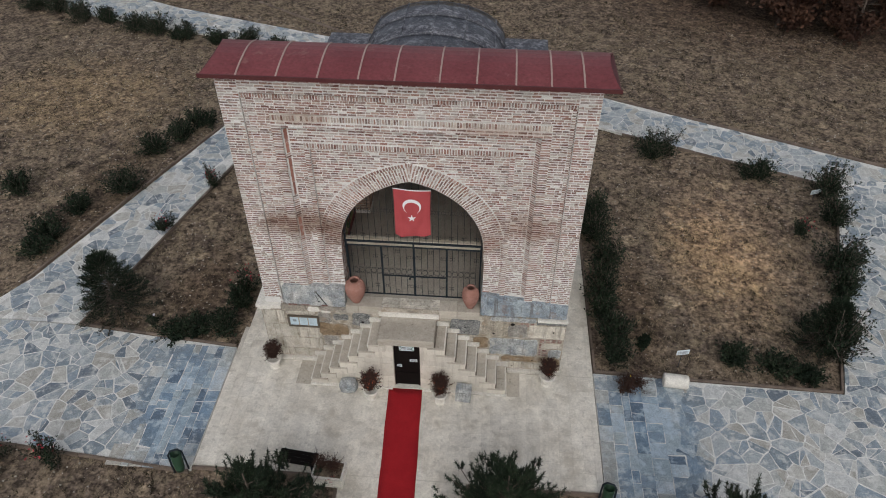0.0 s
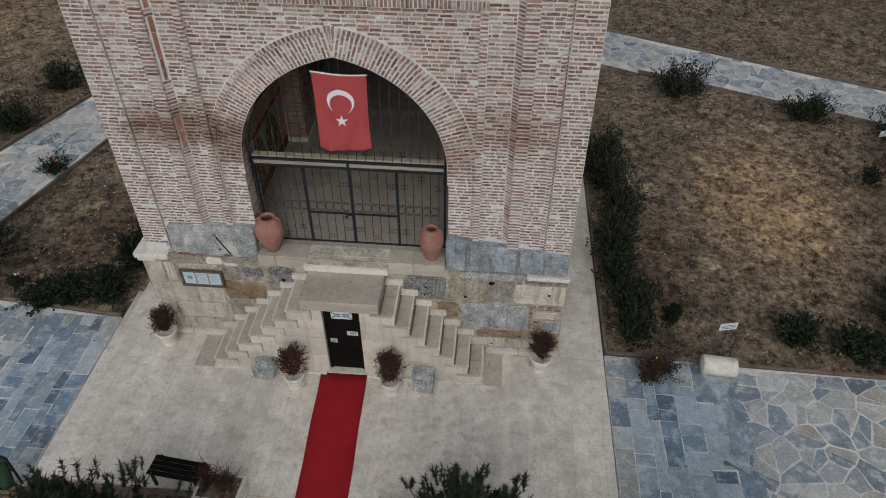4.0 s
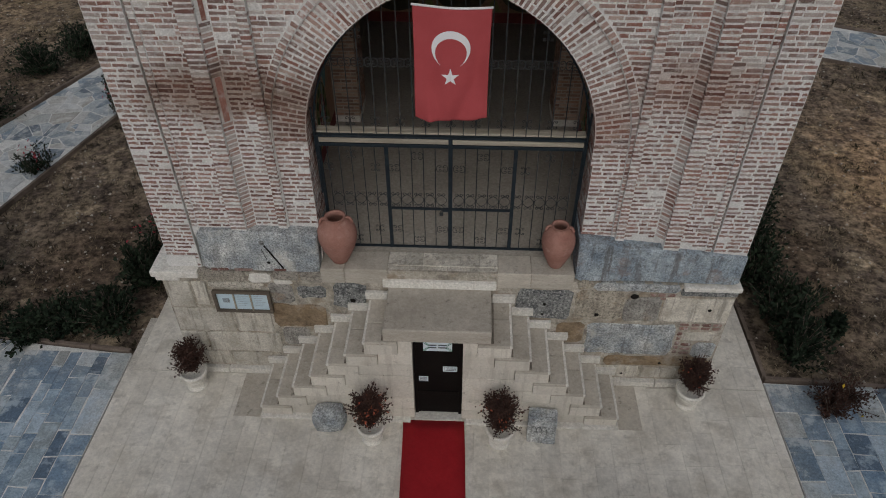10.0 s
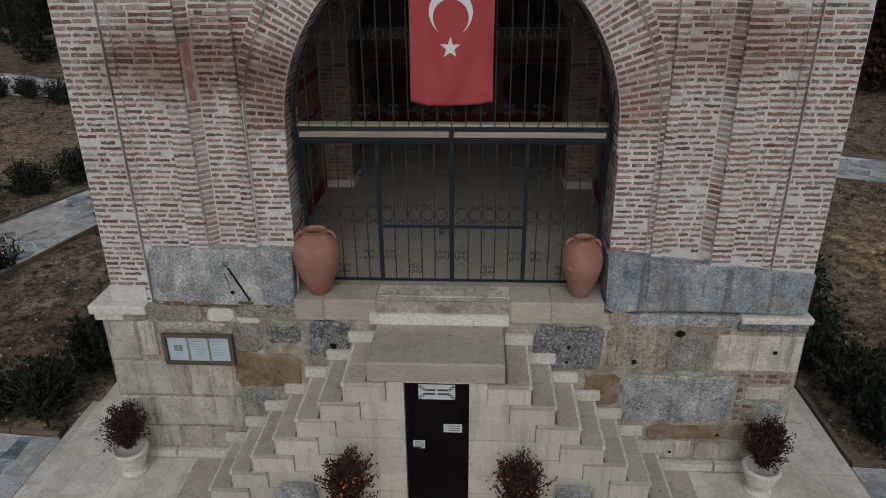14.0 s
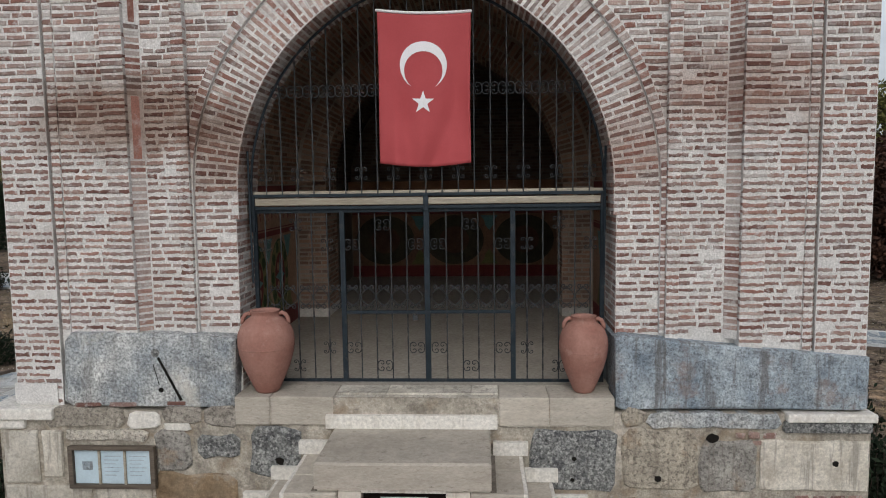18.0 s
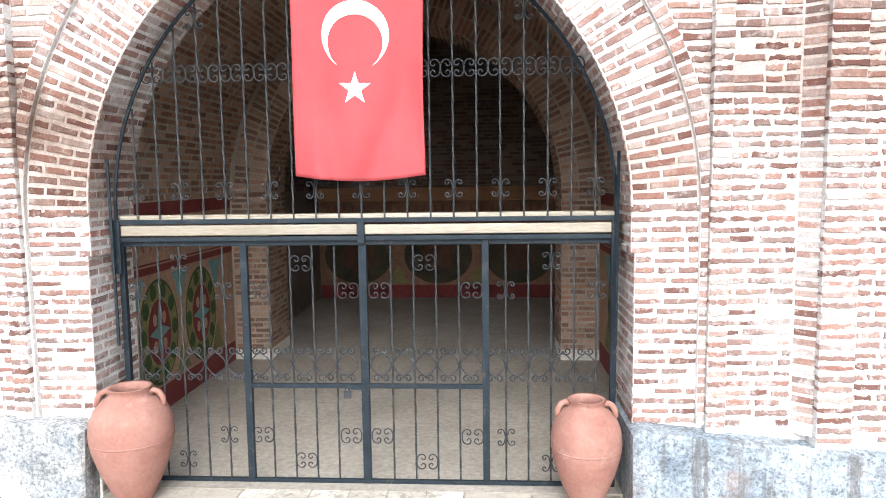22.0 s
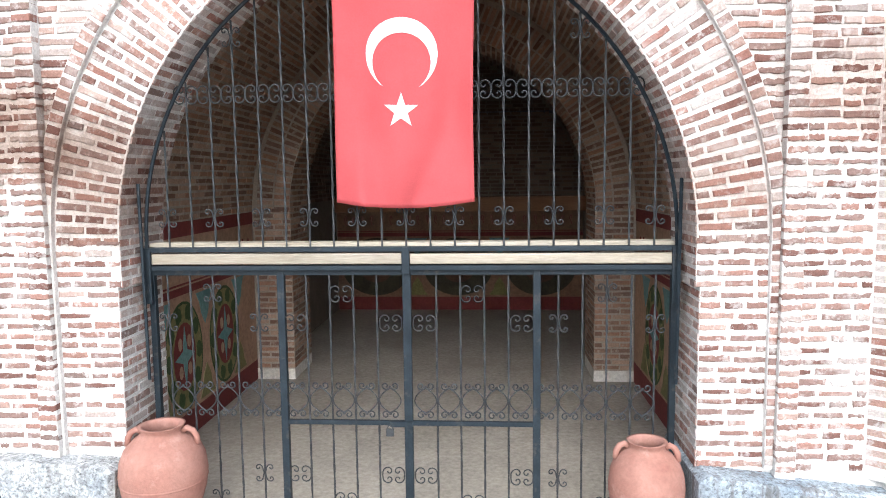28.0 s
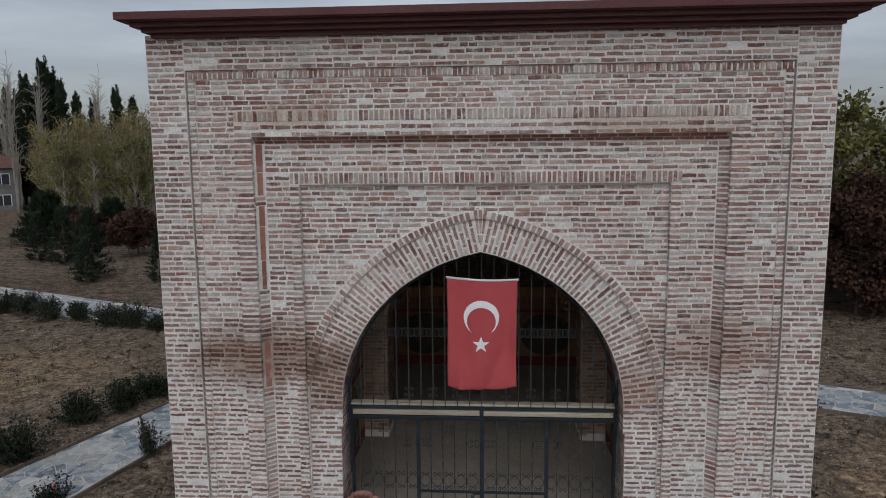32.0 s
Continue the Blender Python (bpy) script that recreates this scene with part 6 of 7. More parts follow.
for x, y, w, h in [(-28.2, 27.9, 2.0, 1.3), (-26.4, 27.4, 2.0, 1.2), (-24.4, 26.7, 1.8, 1.2), (-22.4, 26.2, 1.6, 1.1), (-20.4, 25.3, 1.8, 1.2), (-18.9, 24.8, 1.8, 1.2), (-16.9, 24.3, 1.5, 1.0), (-14.6, 24.0, 1.4, 0.9), (-12.6, 23.5, 1.6, 1.1), (-10.6, 22.8, 1.5, 0.9), (10.1, 14.1, 1.8, 1.5), (14.4, 12.2, 1.4, 1.1), (17.2, 10.6, 1.5, 1.3), (16.9, 8.7, 1.4, 1.4), (15.9, 6.1, 1.7, 1.5), (15.6, 4.5, 1.5, 1.3), (14.2, 1.6, 1.9, 1.8), (11.0, 0.75, 1.2, 0.9), (12.1, 0.6, 1.1, 0.8), (13.2, 0.5, 0.9, 0.6)]:
    shrub(x, y, w, h, shrub_m, DARK)
for x, y, w, h in [(6.75, 8.6, 1.2, 1.2), (6.75, 7.2, 1.3, 1.5), (6.7, 5.4, 1.3, 1.6), (6.75, 3.9, 1.4, 1.7), (6.8, 2.8, 1.2, 1.4), (6.85, 1.8, 1.3, 1.4), (6.9, 0.8, 1.1, 0.9)]:
    shrub(x, y, w, h, shrub_m, "dark green evergreen shrub beside the monument", 2600)
for x, y, w, h in [(-6.75, 3.2, 1.0, 1.3), (-11.2, 6.3, 0.9, 1.0), (-10.1, 9.4, 1.0, 1.2), (-9.2, 12.2, 1.0, 1.1), (-10.6, -4.75, 1.3, 1.5), (-12.1, -4.8, 1.2, 1.4), (15.3, 8.0, 0.8, 0.9)]:
    shrub(x, y, w, h, shrub_m, ROSE, 1100, 0.08, (rose_m, 22), "rose_bush")
for x, y in [(-8.0, 0.6), (-9.6, 1.2)]:
    shrub(x, y, 0.6, 0.5, shrub_m, "low rose bush with a pale pink blossom", 700, 0.07, (flag_white_m, 2), "rose_bush")
shrub(7.25, -0.45, 1.0, 0.6, twig_m, "withered brown bush with one yellow blossom", 3200, 0.06, (yellow_m, 2))
shrub(7.95, 1.55, 0.5, 0.35, shrub_m, "small green shrub in the dry bed", 1200)


def conifer(x, y, h, w, m, label, n_whorl=14, per=9, needles=46, name="conifer", base=0.12, lw=0.10):
    ob = thing(name, label, "tree", (x, y, ground_z(x, y)), rng.uniform(0, 360))
    part("trunk", Shape().tube([(0, 0, 0), (0.02 * w, 0, h * 0.5), (0, 0, h)], lambda t: 0.018 * h * (1 - 0.9 * t) + 0.01, 7), bark_m, ob, "", True)
    s, lim = Shape(), Shape()
    for k in range(n_whorl):
        f = base + (1 - base) * (k / n_whorl)
        rad = w * 0.5 * (1 - f) ** 0.75 * rng.uniform(0.85, 1.1) + 0.05 * w
        for q in range(per):
            a = 2 * math.pi * (q + rng.random() * 0.8) / per + k
            r = rad * rng.uniform(0.7, 1.12)
            z0 = f * h
            tip = Vector((r * math.cos(a), r * math.sin(a), z0 + 0.10 * h * (0.4 + f) * rng.uniform(0.4, 1.2)))
            lim.tube([(0, 0, z0), tip * 0.6 + Vector((0, 0, z0 * 0.4)), tip], 0.006 * h * (1 - f) + 0.006, 3)
            for i in range(needles):
                t = 0.35 + 0.72 * rng.random() ** 0.7
                p = Vector((0, 0, z0)).lerp(tip, t) + Vector((rng.gauss(0, 0.05), rng.gauss(0, 0.05), rng.gauss(0, 0.04))) * (w / 2.4)
                d = (tip - Vector((0, 0, z0))).normalized() + Vector((rng.gauss(0, 0.6), rng.gauss(0, 0.6), rng.gauss(0.9, 0.5)))
                d = d.normalized() * lw * rng.uniform(0.8, 1.5)
                b = Vector((-d.y, d.x, rng.gauss(0, 0.02))).normalized() * lw * 0.17
                s.v += [tuple(p - b), tuple(p + b), tuple(p + d)]
                s.f.append((len(s.v) - 3, len(s.v) - 2, len(s.v) - 1))
    part("branchwork", lim, bark_m, ob)
    leaf_part("crown", s, m, ob)
    return ob


def pine(x, y, h, w, label, whorls=15, per=11):
    """A young pine: whorls of limbs that end in upright shoots set with needles."""
    ob = thing("pine_tree", label, "tree", (x, y, ground_z(x, y)), rng.uniform(0, 360))
    part("trunk", Shape().tube([(0, 0, 0), (0.05, 0.02, h * 0.5), (0, 0, h * 0.97)], lambda t: 0.02 * h * (1 - 0.9 * t) + 0.008, 8), bark_m, ob, "", True)
    lim, s = Shape(), Shape()
    for k in range(whorls):
        f = 0.08 + 0.9 * k / whorls
        rad = 0.5 * w * (1 - f ** 1.6) ** 0.8
        for q in range(per if f < 0.8 else 6):
            a = 2 * math.pi * (q + rng.random() * 0.9) / per + 1.3 * k
            r = max(0.08, rad * rng.uniform(0.55, 1.12))
            z0 = f * h * 0.93
            tip = Vector((r * math.cos(a), r * math.sin(a), z0 + h * rng.uniform(0.02, 0.09)))
            lim.tube([(0, 0, z0), Vector((0, 0, z0)).lerp(tip, 0.6), tip], 0.012, 4)
            for c in range(8):
                b = Vector((0, 0, z0)).lerp(tip, rng.uniform(0.2, 1.0) ** 0.7) + Vector((rng.gauss(0, 0.07), rng.gauss(0, 0.07), 0))
                d = (Vector((math.cos(a) * 0.35, math.sin(a) * 0.35, 1.0)) + Vector((rng.gauss(0, 0.2), rng.gauss(0, 0.2), 0))).normalized()
                ln = rng.uniform(0.14, 0.34)
                lim.tube([b, b + d * ln], 0.006, 3)
                for i in range(56):
                    t = rng.uniform(-0.1, 1.05)
                    p = b + d * ln * t
                    v = (d * rng.uniform(0.3, 1.3) + Vector((rng.gauss(0, 0.7), rng.gauss(0, 0.7), rng.gauss(0, 0.4)))).normalized() * rng.uniform(0.08, 0.15)
                    e = v.cross(Vector((rng.gauss(0, 1), rng.gauss(0, 1), rng.gauss(0, 1)))).normalized() * 0.0095
                    s.v += [tuple(p - e), tuple(p + e), tuple(p + v)]
                    s.f.append((len(s.v) - 3, len(s.v) - 2, len(s.v) - 1))
    part("branchwork", lim, bark_m, ob)
    leaf_part("crown", s, pine_m, ob)


PINE = "young dark green pine with upright needle shoots"
pine(3.05, -6.3, 4.0, 4.4, PINE)
pine(-3.2, -6.9, 4.3, 4.6, PINE)
pine(8.2, -7.2, 5.3, 4.2, PINE)
conifer(-11.2, 1.7, 2.6, 2.5, shrub_m, "dense dark green juniper at the path corner", 14, 12, 90, "juniper", 0.03, 0.09)
conifer(14.2, 1.9, 2.1, 2.2, shrub_m, "dense dark green juniper at the bed corner", 14, 12, 80, "juniper", 0.03, 0.09)

far_pine = conifer(-34.7, 44.3, 4.2, 2.6, pine_m, "small dark conifer in the dry field", 12, 8, 26, "conifer", 0.05, 0.30)
for x, y, k in ((-29.6, 39.4, 1.1), (-28.6, 37.2, 0.7), (-23.6, 38.0, 0.75), (-38.0, 46.0, 0.9), (-22.0, 50.0, 1.2)):
    copy_thing(far_pine, pose(x, y, ground_z(x, y), 0, 0, x * 40) @ Matrix.Scale(k, 4))


def wedge(f, y):
    """A place in the far field beyond the portal's left side: f from 0 to 1 across it."""
    return 0.2 + (y + 10) * (-0.923 + 0.353 * f)


def scatter(ob, places):
    for f, y, k in places:
        x = wedge(f, y)
        copy_thing(ob, pose(x, y, ground_z(x, y), 0, 0, x * 31) @ Matrix.Scale(k, 4))


big_pine = conifer(wedge(0.73, 56), 56, 4.6, 5.8, pine_m, "dark spreading pine behind the field", 13, 10, 70, "pine_tree", 0.06, 0.5)
scatter(big_pine, ((1.02, 57, 0.85), (0.84, 62, 0.6)))
tall_fir = conifer(wedge(0.68, 98), 98, 18.5, 5.0, pine_m, "tall dark spruce in the far tree line", 26, 8, 80, "spruce_tree", 0.08, 0.36)
scatter(tall_fir, ((0.60, 102, 0.92), (0.645, 100, 0.88), (0.715, 102, 0.95), (0.765, 97, 1.1), (0.80, 100, 1.04), (0.835, 98, 0.95), (0.90, 100, 0.86), (0.97, 98, 0.80), (1.07, 100, 0.90), (1.14, 98, 0.82), (0.52, 101, 0.95), (0.38, 100, 0.85)))


def broadleaf(x, y, h, w, m, label, leaves, bark=None, name="tree", lw=0.22, slim=1.0, low=0.15):
    ob = thing(name, label, "tree", (x, y, ground_z(x, y)), rng.uniform(0, 360))
    bark = bark or bark_m
    part("trunk", Shape().tube([(0, 0, 0), (0.02 * h, 0.01 * h, h * 0.3), (0.0, 0.02 * h, h * 0.65), (0.02 * h, 0, h)], lambda t: 0.016 * h * (1 - t) + 0.012, 7), bark, ob, "", True)
    lim, s = Shape(), Shape()
    tips = []
    for k in range(34):
        f = rng.uniform(low, 0.95)
        a = rng.uniform(0, 2 * math.pi)
        r = 0.5 * w * (1 - abs(f - 0.4) ** 1.5) * rng.uniform(0.5, 1.0)
        z0 = f * h * 0.9
        tip = Vector((r * math.cos(a), r * math.sin(a), z0 + h * rng.uniform(0.08, 0.22) * slim))
        midp = Vector((0, 0, z0)).lerp(tip, 0.5) + Vector((0, 0, -0.01 * h))
        lim.tube([(0, 0.015 * h, z0), midp, tip], lambda t: 0.005 * h * (1 - t) + 0.008, 4)
        tips.append((midp, tip))
        for q in range(4):
            d = Vector((rng.gauss(0, 1), rng.gauss(0, 1), rng.uniform(0.3, 1.8))).normalized() * h * rng.uniform(0.05, 0.12)
            p = midp.lerp(tip, rng.random())
            lim.tube([p, p + d], 0.012 + 0.001 * h, 3)
            tips.append((p, p + d))
    part("branchwork", lim, bark, ob)
    for _ in range(leaves):
        a, b = rng.choice(tips)
        p = a.lerp(b, rng.uniform(0.1, 1.15)) + Vector((rng.gauss(0, 1), rng.gauss(0, 1), rng.gauss(0, 0.8))) * 0.045 * w
        u = Vector((rng.gauss(0, 1), rng.gauss(0, 1), rng.gauss(0, 1))).normalized() * lw
        v = u.cross(Vector((rng.gauss(0, 1), rng.gauss(0, 1), 1))).normalized() * lw * 0.6
        s.v += [tuple(p - u), tuple(p + v), tuple(p + u), tuple(p - v)]
        s.f.append(tuple(range(len(s.v) - 4, len(s.v))))
    if leaves:
        leaf_part("crown", s, m, ob)
    return ob


yellow = broadleaf(wedge(0.84, 76), 76, 12.5, 4.6, autumn_m, "tree with thinning yellow autumn leaves", 3400, pale_bark_m, "autumn_tree", 0.115, 1.7)
scatter(yellow, ((0.76, 80, 0.9), (0.79, 72, 0.82), (0.73, 84, 0.95), (0.88, 82, 1.05), (0.92, 72, 0.9), (0.97, 78, 1.0), (1.03, 74, 0.95), (1.09, 80, 1.1), (1.15, 76, 1.05), (1.21, 80, 1.1), (1.27, 74, 1.0)))
olive = broadleaf(wedge(0.81, 68), 68, 10.0, 4.2, olive_leaf_m, "tree with olive green autumn leaves", 3200, pale_bark_m, "autumn_tree", 0.115, 1.6)
scatter(olive, ((0.75, 76, 0.9), (0.86, 70, 0.95), (0.90, 78, 1.2), (0.95, 68, 0.9), (1.01, 82, 1.2), (1.06, 70, 1.0), (1.13, 70, 1.05), (1.19, 72, 1.1)))
poplar = broadleaf(wedge(0.61, 86), 86, 18.5, 2.4, olive_leaf_m, "tall bare pale poplar", 0, pale_bark_m, "poplar_tree", slim=2.2)
scatter(poplar, ((0.735, 90, 0.95), (0.985, 84, 0.9), (0.575, 92, 0.85)))

russet = broadleaf(20, 29, 6.5, 6.5, russet_m, "bushy tree with dark russet autumn leaves", 9000, name="autumn_tree", lw=0.15, low=0.02)
for x, y, k in ((24, 27.5, 0.9), (28, 26.5, 1.0), (16.5, 32.5, 0.9), (23, 33, 1.1), (27.5, 31, 1.1), (32, 25, 1.0), (13.5, 37, 0.9), (36, 27, 1.1), (19, 37, 1.0)):
    copy_thing(russet, pose(x, y, ground_z(x, y), 0, 0, x * 41) @ Matrix.Scale(k, 4))
olive_r = broadleaf(26, 38, 11, 6, olive_leaf_m, "slender tree with olive and yellow leaves", 3200, name="autumn_tree", lw=0.2)
for x, y, k in ((22, 36, 0.95), (31, 37, 1.1), (36, 34, 1.15), (27, 46, 1.2), (18, 44, 1.0), (40, 38, 1.2)):
    copy_thing(olive_r, pose(x, y, ground_z(x, y), 0, 0, x * 19) @ Matrix.Scale(k, 4))
russet_l = broadleaf(wedge(1.12, 50), 50, 4.0, 5, russet_m, "low spreading bush with dark russet leaves", 3600, name="autumn_tree", lw=0.2)
scatter(russet_l, ((0.90, 53, 0.9), (1.08, 48, 0.9)))

# ---- far house and field fence ----
house = thing("house", "grey rendered house with a brown tiled roof among trees", "house", (wedge(0.38, 90), 90, ground_z(wedge(0.38, 90), 90)), 38)
part("wall", Shape().box(-7, 7, -5, 5, -1, 6.4), house_wall_m, house)
s = Shape()
s.v = [(-7.8, -5.8, 6.3), (7.8, -5.8, 6.3), (7.8, 5.8, 6.3), (-7.8, 5.8, 6.3), (-4, 0, 9.0), (4, 0, 9.0)]
s.f = [(0, 1, 5, 4), (1, 2, 5), (2, 3, 4, 5), (3, 0, 4), (0, 3, 2, 1)]
hr = part("roof", s, house_roof_m, house)
part("chimney", Shape().box(2.0, 3.4, -1.0, 0.0, 7.5, 10.2), house_wall_m, hr)
for x in (-4.5, 0.0, 4.5):
    for z in (0.8, 3.9):
        w = part("window", Shape().box(x - 1.0, x + 1.0, -5.06, -4.96, z, z + 1.5), glass_m, house)
        part("frame", Shape().box(x - 1.1, x - 1.0, -5.12, -4.96, z - 0.1, z + 1.6).box(x + 1.0, x + 1.1, -5.12, -4.96, z - 0.1, z + 1.6).box(x - 0.05, x + 0.05, -5.12, -5.06, z, z + 1.5).box(x - 1.0, x + 1.0, -5.12, -4.96, z + 1.5, z + 1.6), paper_m, w)
for y in (-2.5, 2.5):
    w = part("window", Shape().box(6.96, 7.06, y - 0.9, y + 0.9, 3.9, 5.4), glass_m, house)
    part("frame", Shape().box(6.96, 7.12, y - 1.0, y - 0.9, 3.8, 5.5).box(6.96, 7.12, y + 0.9, y + 1.0, 3.8, 5.5).box(7.06, 7.12, y - 0.05, y + 0.05, 3.9, 5.4), paper_m, w)

fence = thing("field_fence", "low grey field fence with posts", "fence")
for i in range(24):
    x, y = -52 + 1.6 * i, 52 + 0.28 * i
    z = ground_z(x, y)
    part("post", Shape().box(x - 0.06, x + 0.06, y - 0.06, y + 0.06, z - 0.1, z + 1.1), bark_m, fence)
    if i < 23:
        for h in (0.45, 0.95):
            z2 = ground_z(x + 1.6, y + 0.28)
            part("rail", Shape().tube([(x, y, z + h), (x + 1.6, y + 0.28, z2 + h)], 0.035, 4), bark_m, fence)
part("low_wall", Shape().box(-56, -50, 50.5, 50.8, -0.3, 1.0), house_wall_m, fence)

# ---- bricks of the portal ----
def to_flat(y):
    return lambda u, v, h: (u, y + 0.03 - h, v)


brick_variants = []
for k in range(8):
    j = 0.07 if k < 5 else 0.012
    poly = [(u + rng.uniform(-j, j) * (0.3 if abs(u) == 0.5 else 1), v + rng.uniform(-1, 1) * j * 2.2) for u, v in [(-0.5, -0.5), (-0.3, -0.5), (-0.1, -0.5), (0.1, -0.5), (0.3, -0.5), (0.5, -0.5), (0.5, 0.5), (0.3, 0.5), (0.1, 0.5), (-0.1, 0.5), (-0.3, 0.5), (-0.5, 0.5)]]
    brick_variants.append(fix(Shape().slab(poly, lambda u, v, h: (u, -h, v), 1.0, 0.12).mesh("brick", brick_m)))

bare_variants = []
for me in brick_variants[:5]:
    bare_variants.append(me.copy())
    bare_variants[-1].materials[0] = bare_brick_m
stuff = {}


def add_brick(layer, y, u0, u1, v0, v1, crisp, m=None, proud=0.008, as_part=False, back=0.03):
    if as_part:
        me = brick_variants[rng.randrange(5, 8) if crisp else rng.randrange(5)]
        if m:
            me = bare_variants[rng.randrange(5)]
        piece("brick", me, wall_front, Matrix.Translation(((u0 + u1) / 2, y + 0.03, (v0 + v1) / 2)) @ Matrix.Diagonal((u1 - u0, 0.03 + proud, v1 - v0, 1)))
        return
    s = stuff.setdefault((layer, (m or brick_m).name), Shape())
    j = 0.0055 if crisp else 0.0085
    s.slab(rough_rect(u0, u1, v0, v1, j, 1 if crisp else 6), to_flat(y + back - 0.03), back + proud + rng.uniform(-0.003, 0.006), 0.006)


def parts_zone(x, z):
    """The brickwork that the camera passes nearest: the jambs beside the gate."""
    return 3.5 < z < 4.98 and 2.1 < abs(x - AX) < 3.1


count = 0


def course(layer, y, x0, x1, z, crisp, seed_shift):
    """One course of bricks between x0 and x1, its bed at z."""
    global count
    h = 0.049 if crisp else 0.038
    jo = 0.021 if crisp else 0.032
    if x1 - x0 < 0.30:
        # narrow strips: bricks that show on the strip's sides too
        m = bare_brick_m if rng.random() < (0.6 if z < 6.3 else 0.22) else None
        add_brick(layer, y, x0 - 0.001 - rng.uniform(0, 0.007), x1 + 0.001 + rng.uniform(0, 0.007), z + rng.uniform(-0.003, 0.003), z + h + rng.uniform(-0.004, 0.004), crisp, m, back=0.075)
        return
    x = x0 - rng.uniform(0.0, 0.12) if seed_shift else x0
    while x < x1 - 0.05:
        ln = rng.choice((0.21, 0.22, 0.235, 0.20, 0.11)) if crisp else rng.choice((0.20, 0.22, 0.19, 0.12, 0.24))
        a, b = max(x0 + 0.004, x), min(x1 - 0.004, x + ln)
        if x1 - b < 0.06:
            b = x1 - 0.004
        if b - a > 0.03:
            hh = h + rng.uniform(-0.008, 0.006)
            zz = z + rng.uniform(-0.004, 0.004)
            if rng.random() < (0.985 if crisp else 0.97):
                as_part = parts_zone((a + b) / 2, zz) and count < 300
                count += as_part
                add_brick(layer, y, a, b, zz, zz + hh, crisp, bare_brick_m if rng.random() < (0.94 if zz < 6.3 else 0.22) else None, as_part=as_part)
        x += ln + jo


rows = int((TOP - 2.66) / COURSE)
for r in range(rows):
    z = 2.67 + r * COURSE
    crisp = z > 6.15 + 0.25 * math.sin(r)
    zc = z + 0.025
    for side in (-1, 1):
        if side < 0 and z < 3.5:
            # the left outer strip runs down to the plinth beside the slab
            course("outer", 0.0, CX - 4.785, -4.19, z, crisp, r % 2)
            continue
        if side > 0 and z < 3.26:
            continue

        def run(layer, y, a, b, top):
            if zc < top:
                lo = 3.26 + max(0.0, (4.85 - (CX + a)) * 0.085) if side > 0 else 3.5
                if z < lo - 0.02:
                    return
                xs = [CX + east(b), CX + east(a)] if side > 0 else [CX - a, CX - b]
                course(layer, y, xs[0], xs[1], z, crisp, r % 2)

        run("outer", 0.0, 4.785, 4.245, 10.60)
        run("outer", 0.01, 4.200, 4.115, 10.05)
        run("outer", 0.058, 4.235, 4.210, 10.12)
        run("outer", 0.03, 4.105, 3.555, 9.60 if zc > 9.60 else 9.58)
        run("middle", -0.035, 3.545, 3.305, 9.20)
        run("middle", 0.13, 3.165, 2.805, 8.70)
        run("inner", 0.08, 2.795, 2.665, 8.52)
        # the panel round the arch
        if zc < 8.50:
            edge = ring_x(z, HOOD_OUT) + 0.012 if 5.80 < z < HOOD_TOP else 0.0
            if z <= 5.80:
                edge = HALF + HOOD_OUT if z > SPRING else HALF if z > 4.76 else HALF + 0.03
            xs = sorted((AX + side * max(edge, 0.0), CX + side * 2.66 if z > SPRING else AX + side * (HALF + HOOD_IN)))
            if xs[1] - xs[0] > 0.04:
                course("panel", 0.17, xs[0], xs[1], z, crisp, r % 2)


def head(y, x0, x1, z0, z1):
    """Courses that fill the head of a frame."""
    n = round((z1 - z0) / COURSE)
    for k in range(n):
        course("head", y, x0, x1, z0 + (z1 - z0) * k / n + 0.008, True, k % 2)


head(0.0, CX - 4.235, CX + 4.235, 10.175, TOP)
head(0.03, CX - 4.10, CX + 4.10, 9.60, 10.035)
head(-0.035, CX - 3.545, CX + WIDE + 3.545, 9.222, 9.415)
head(0.13, CX - 3.165, CX + WIDE + 3.165, 8.712, 9.125)


def soldiers(y, x0, x1, z0, z1, m=None):
    x = x0
    while x < x1 - 0.03:
        add_brick("soldier", y, x, x + 0.052 + rng.uniform(-0.006, 0.006), z0 + rng.uniform(0, 0.01), z1 - rng.uniform(0, 0.01), True, (m if m and rng.random() < 0.5 else bare_brick_m if rng.random() < 0.2 else None), 0.012, back=0.06)
        x += 0.073


soldiers(0.01, CX - 4.19, CX + 4.19, 10.04, 10.16)
soldiers(-0.035, CX - 3.55, CX + WIDE + 3.55, 9.43, 9.585, cream_brick_m)
soldiers(0.08, CX - 2.79, CX + 2.79, 8.54, 8.70)

# reddish cove inside the middle frame: bricks set aslant
s = Shape()
part("cove_bed", Shape().add([(CX - 3.299, 0.012, 9.219), (CX + WIDE + 3.299, 0.012, 9.219), (CX + WIDE + 3.299, 0.128, 9.13), (CX - 3.299, 0.128, 9.13), (CX - 3.299, 0.128, 9.219), (CX + WIDE + 3.299, 0.128, 9.219)], [(0, 1, 2, 3), (0, 4, 5, 1), (0, 3, 4), (1, 5, 2), (3, 2, 5, 4)]), mortar_m, wall_front)
for side in (-1, 1):
    shift = WIDE if side > 0 else 0.0
    xo, xi = CX + side * 3.299 + shift, CX + side * 3.176 + shift
    part("cove_bed", Shape().add([(xo, 0.022, 3.4), (xo, 0.022, 9.12), (xi, 0.128, 9.12), (xi, 0.128, 3.4), (xo, 0.128, 3.4), (xo, 0.128, 9.12)], [(0, 1, 2, 3), (0, 4, 5, 1), (0, 3, 4), (1, 5, 2), (3, 2, 5, 4)]), mortar_m, wall_front)
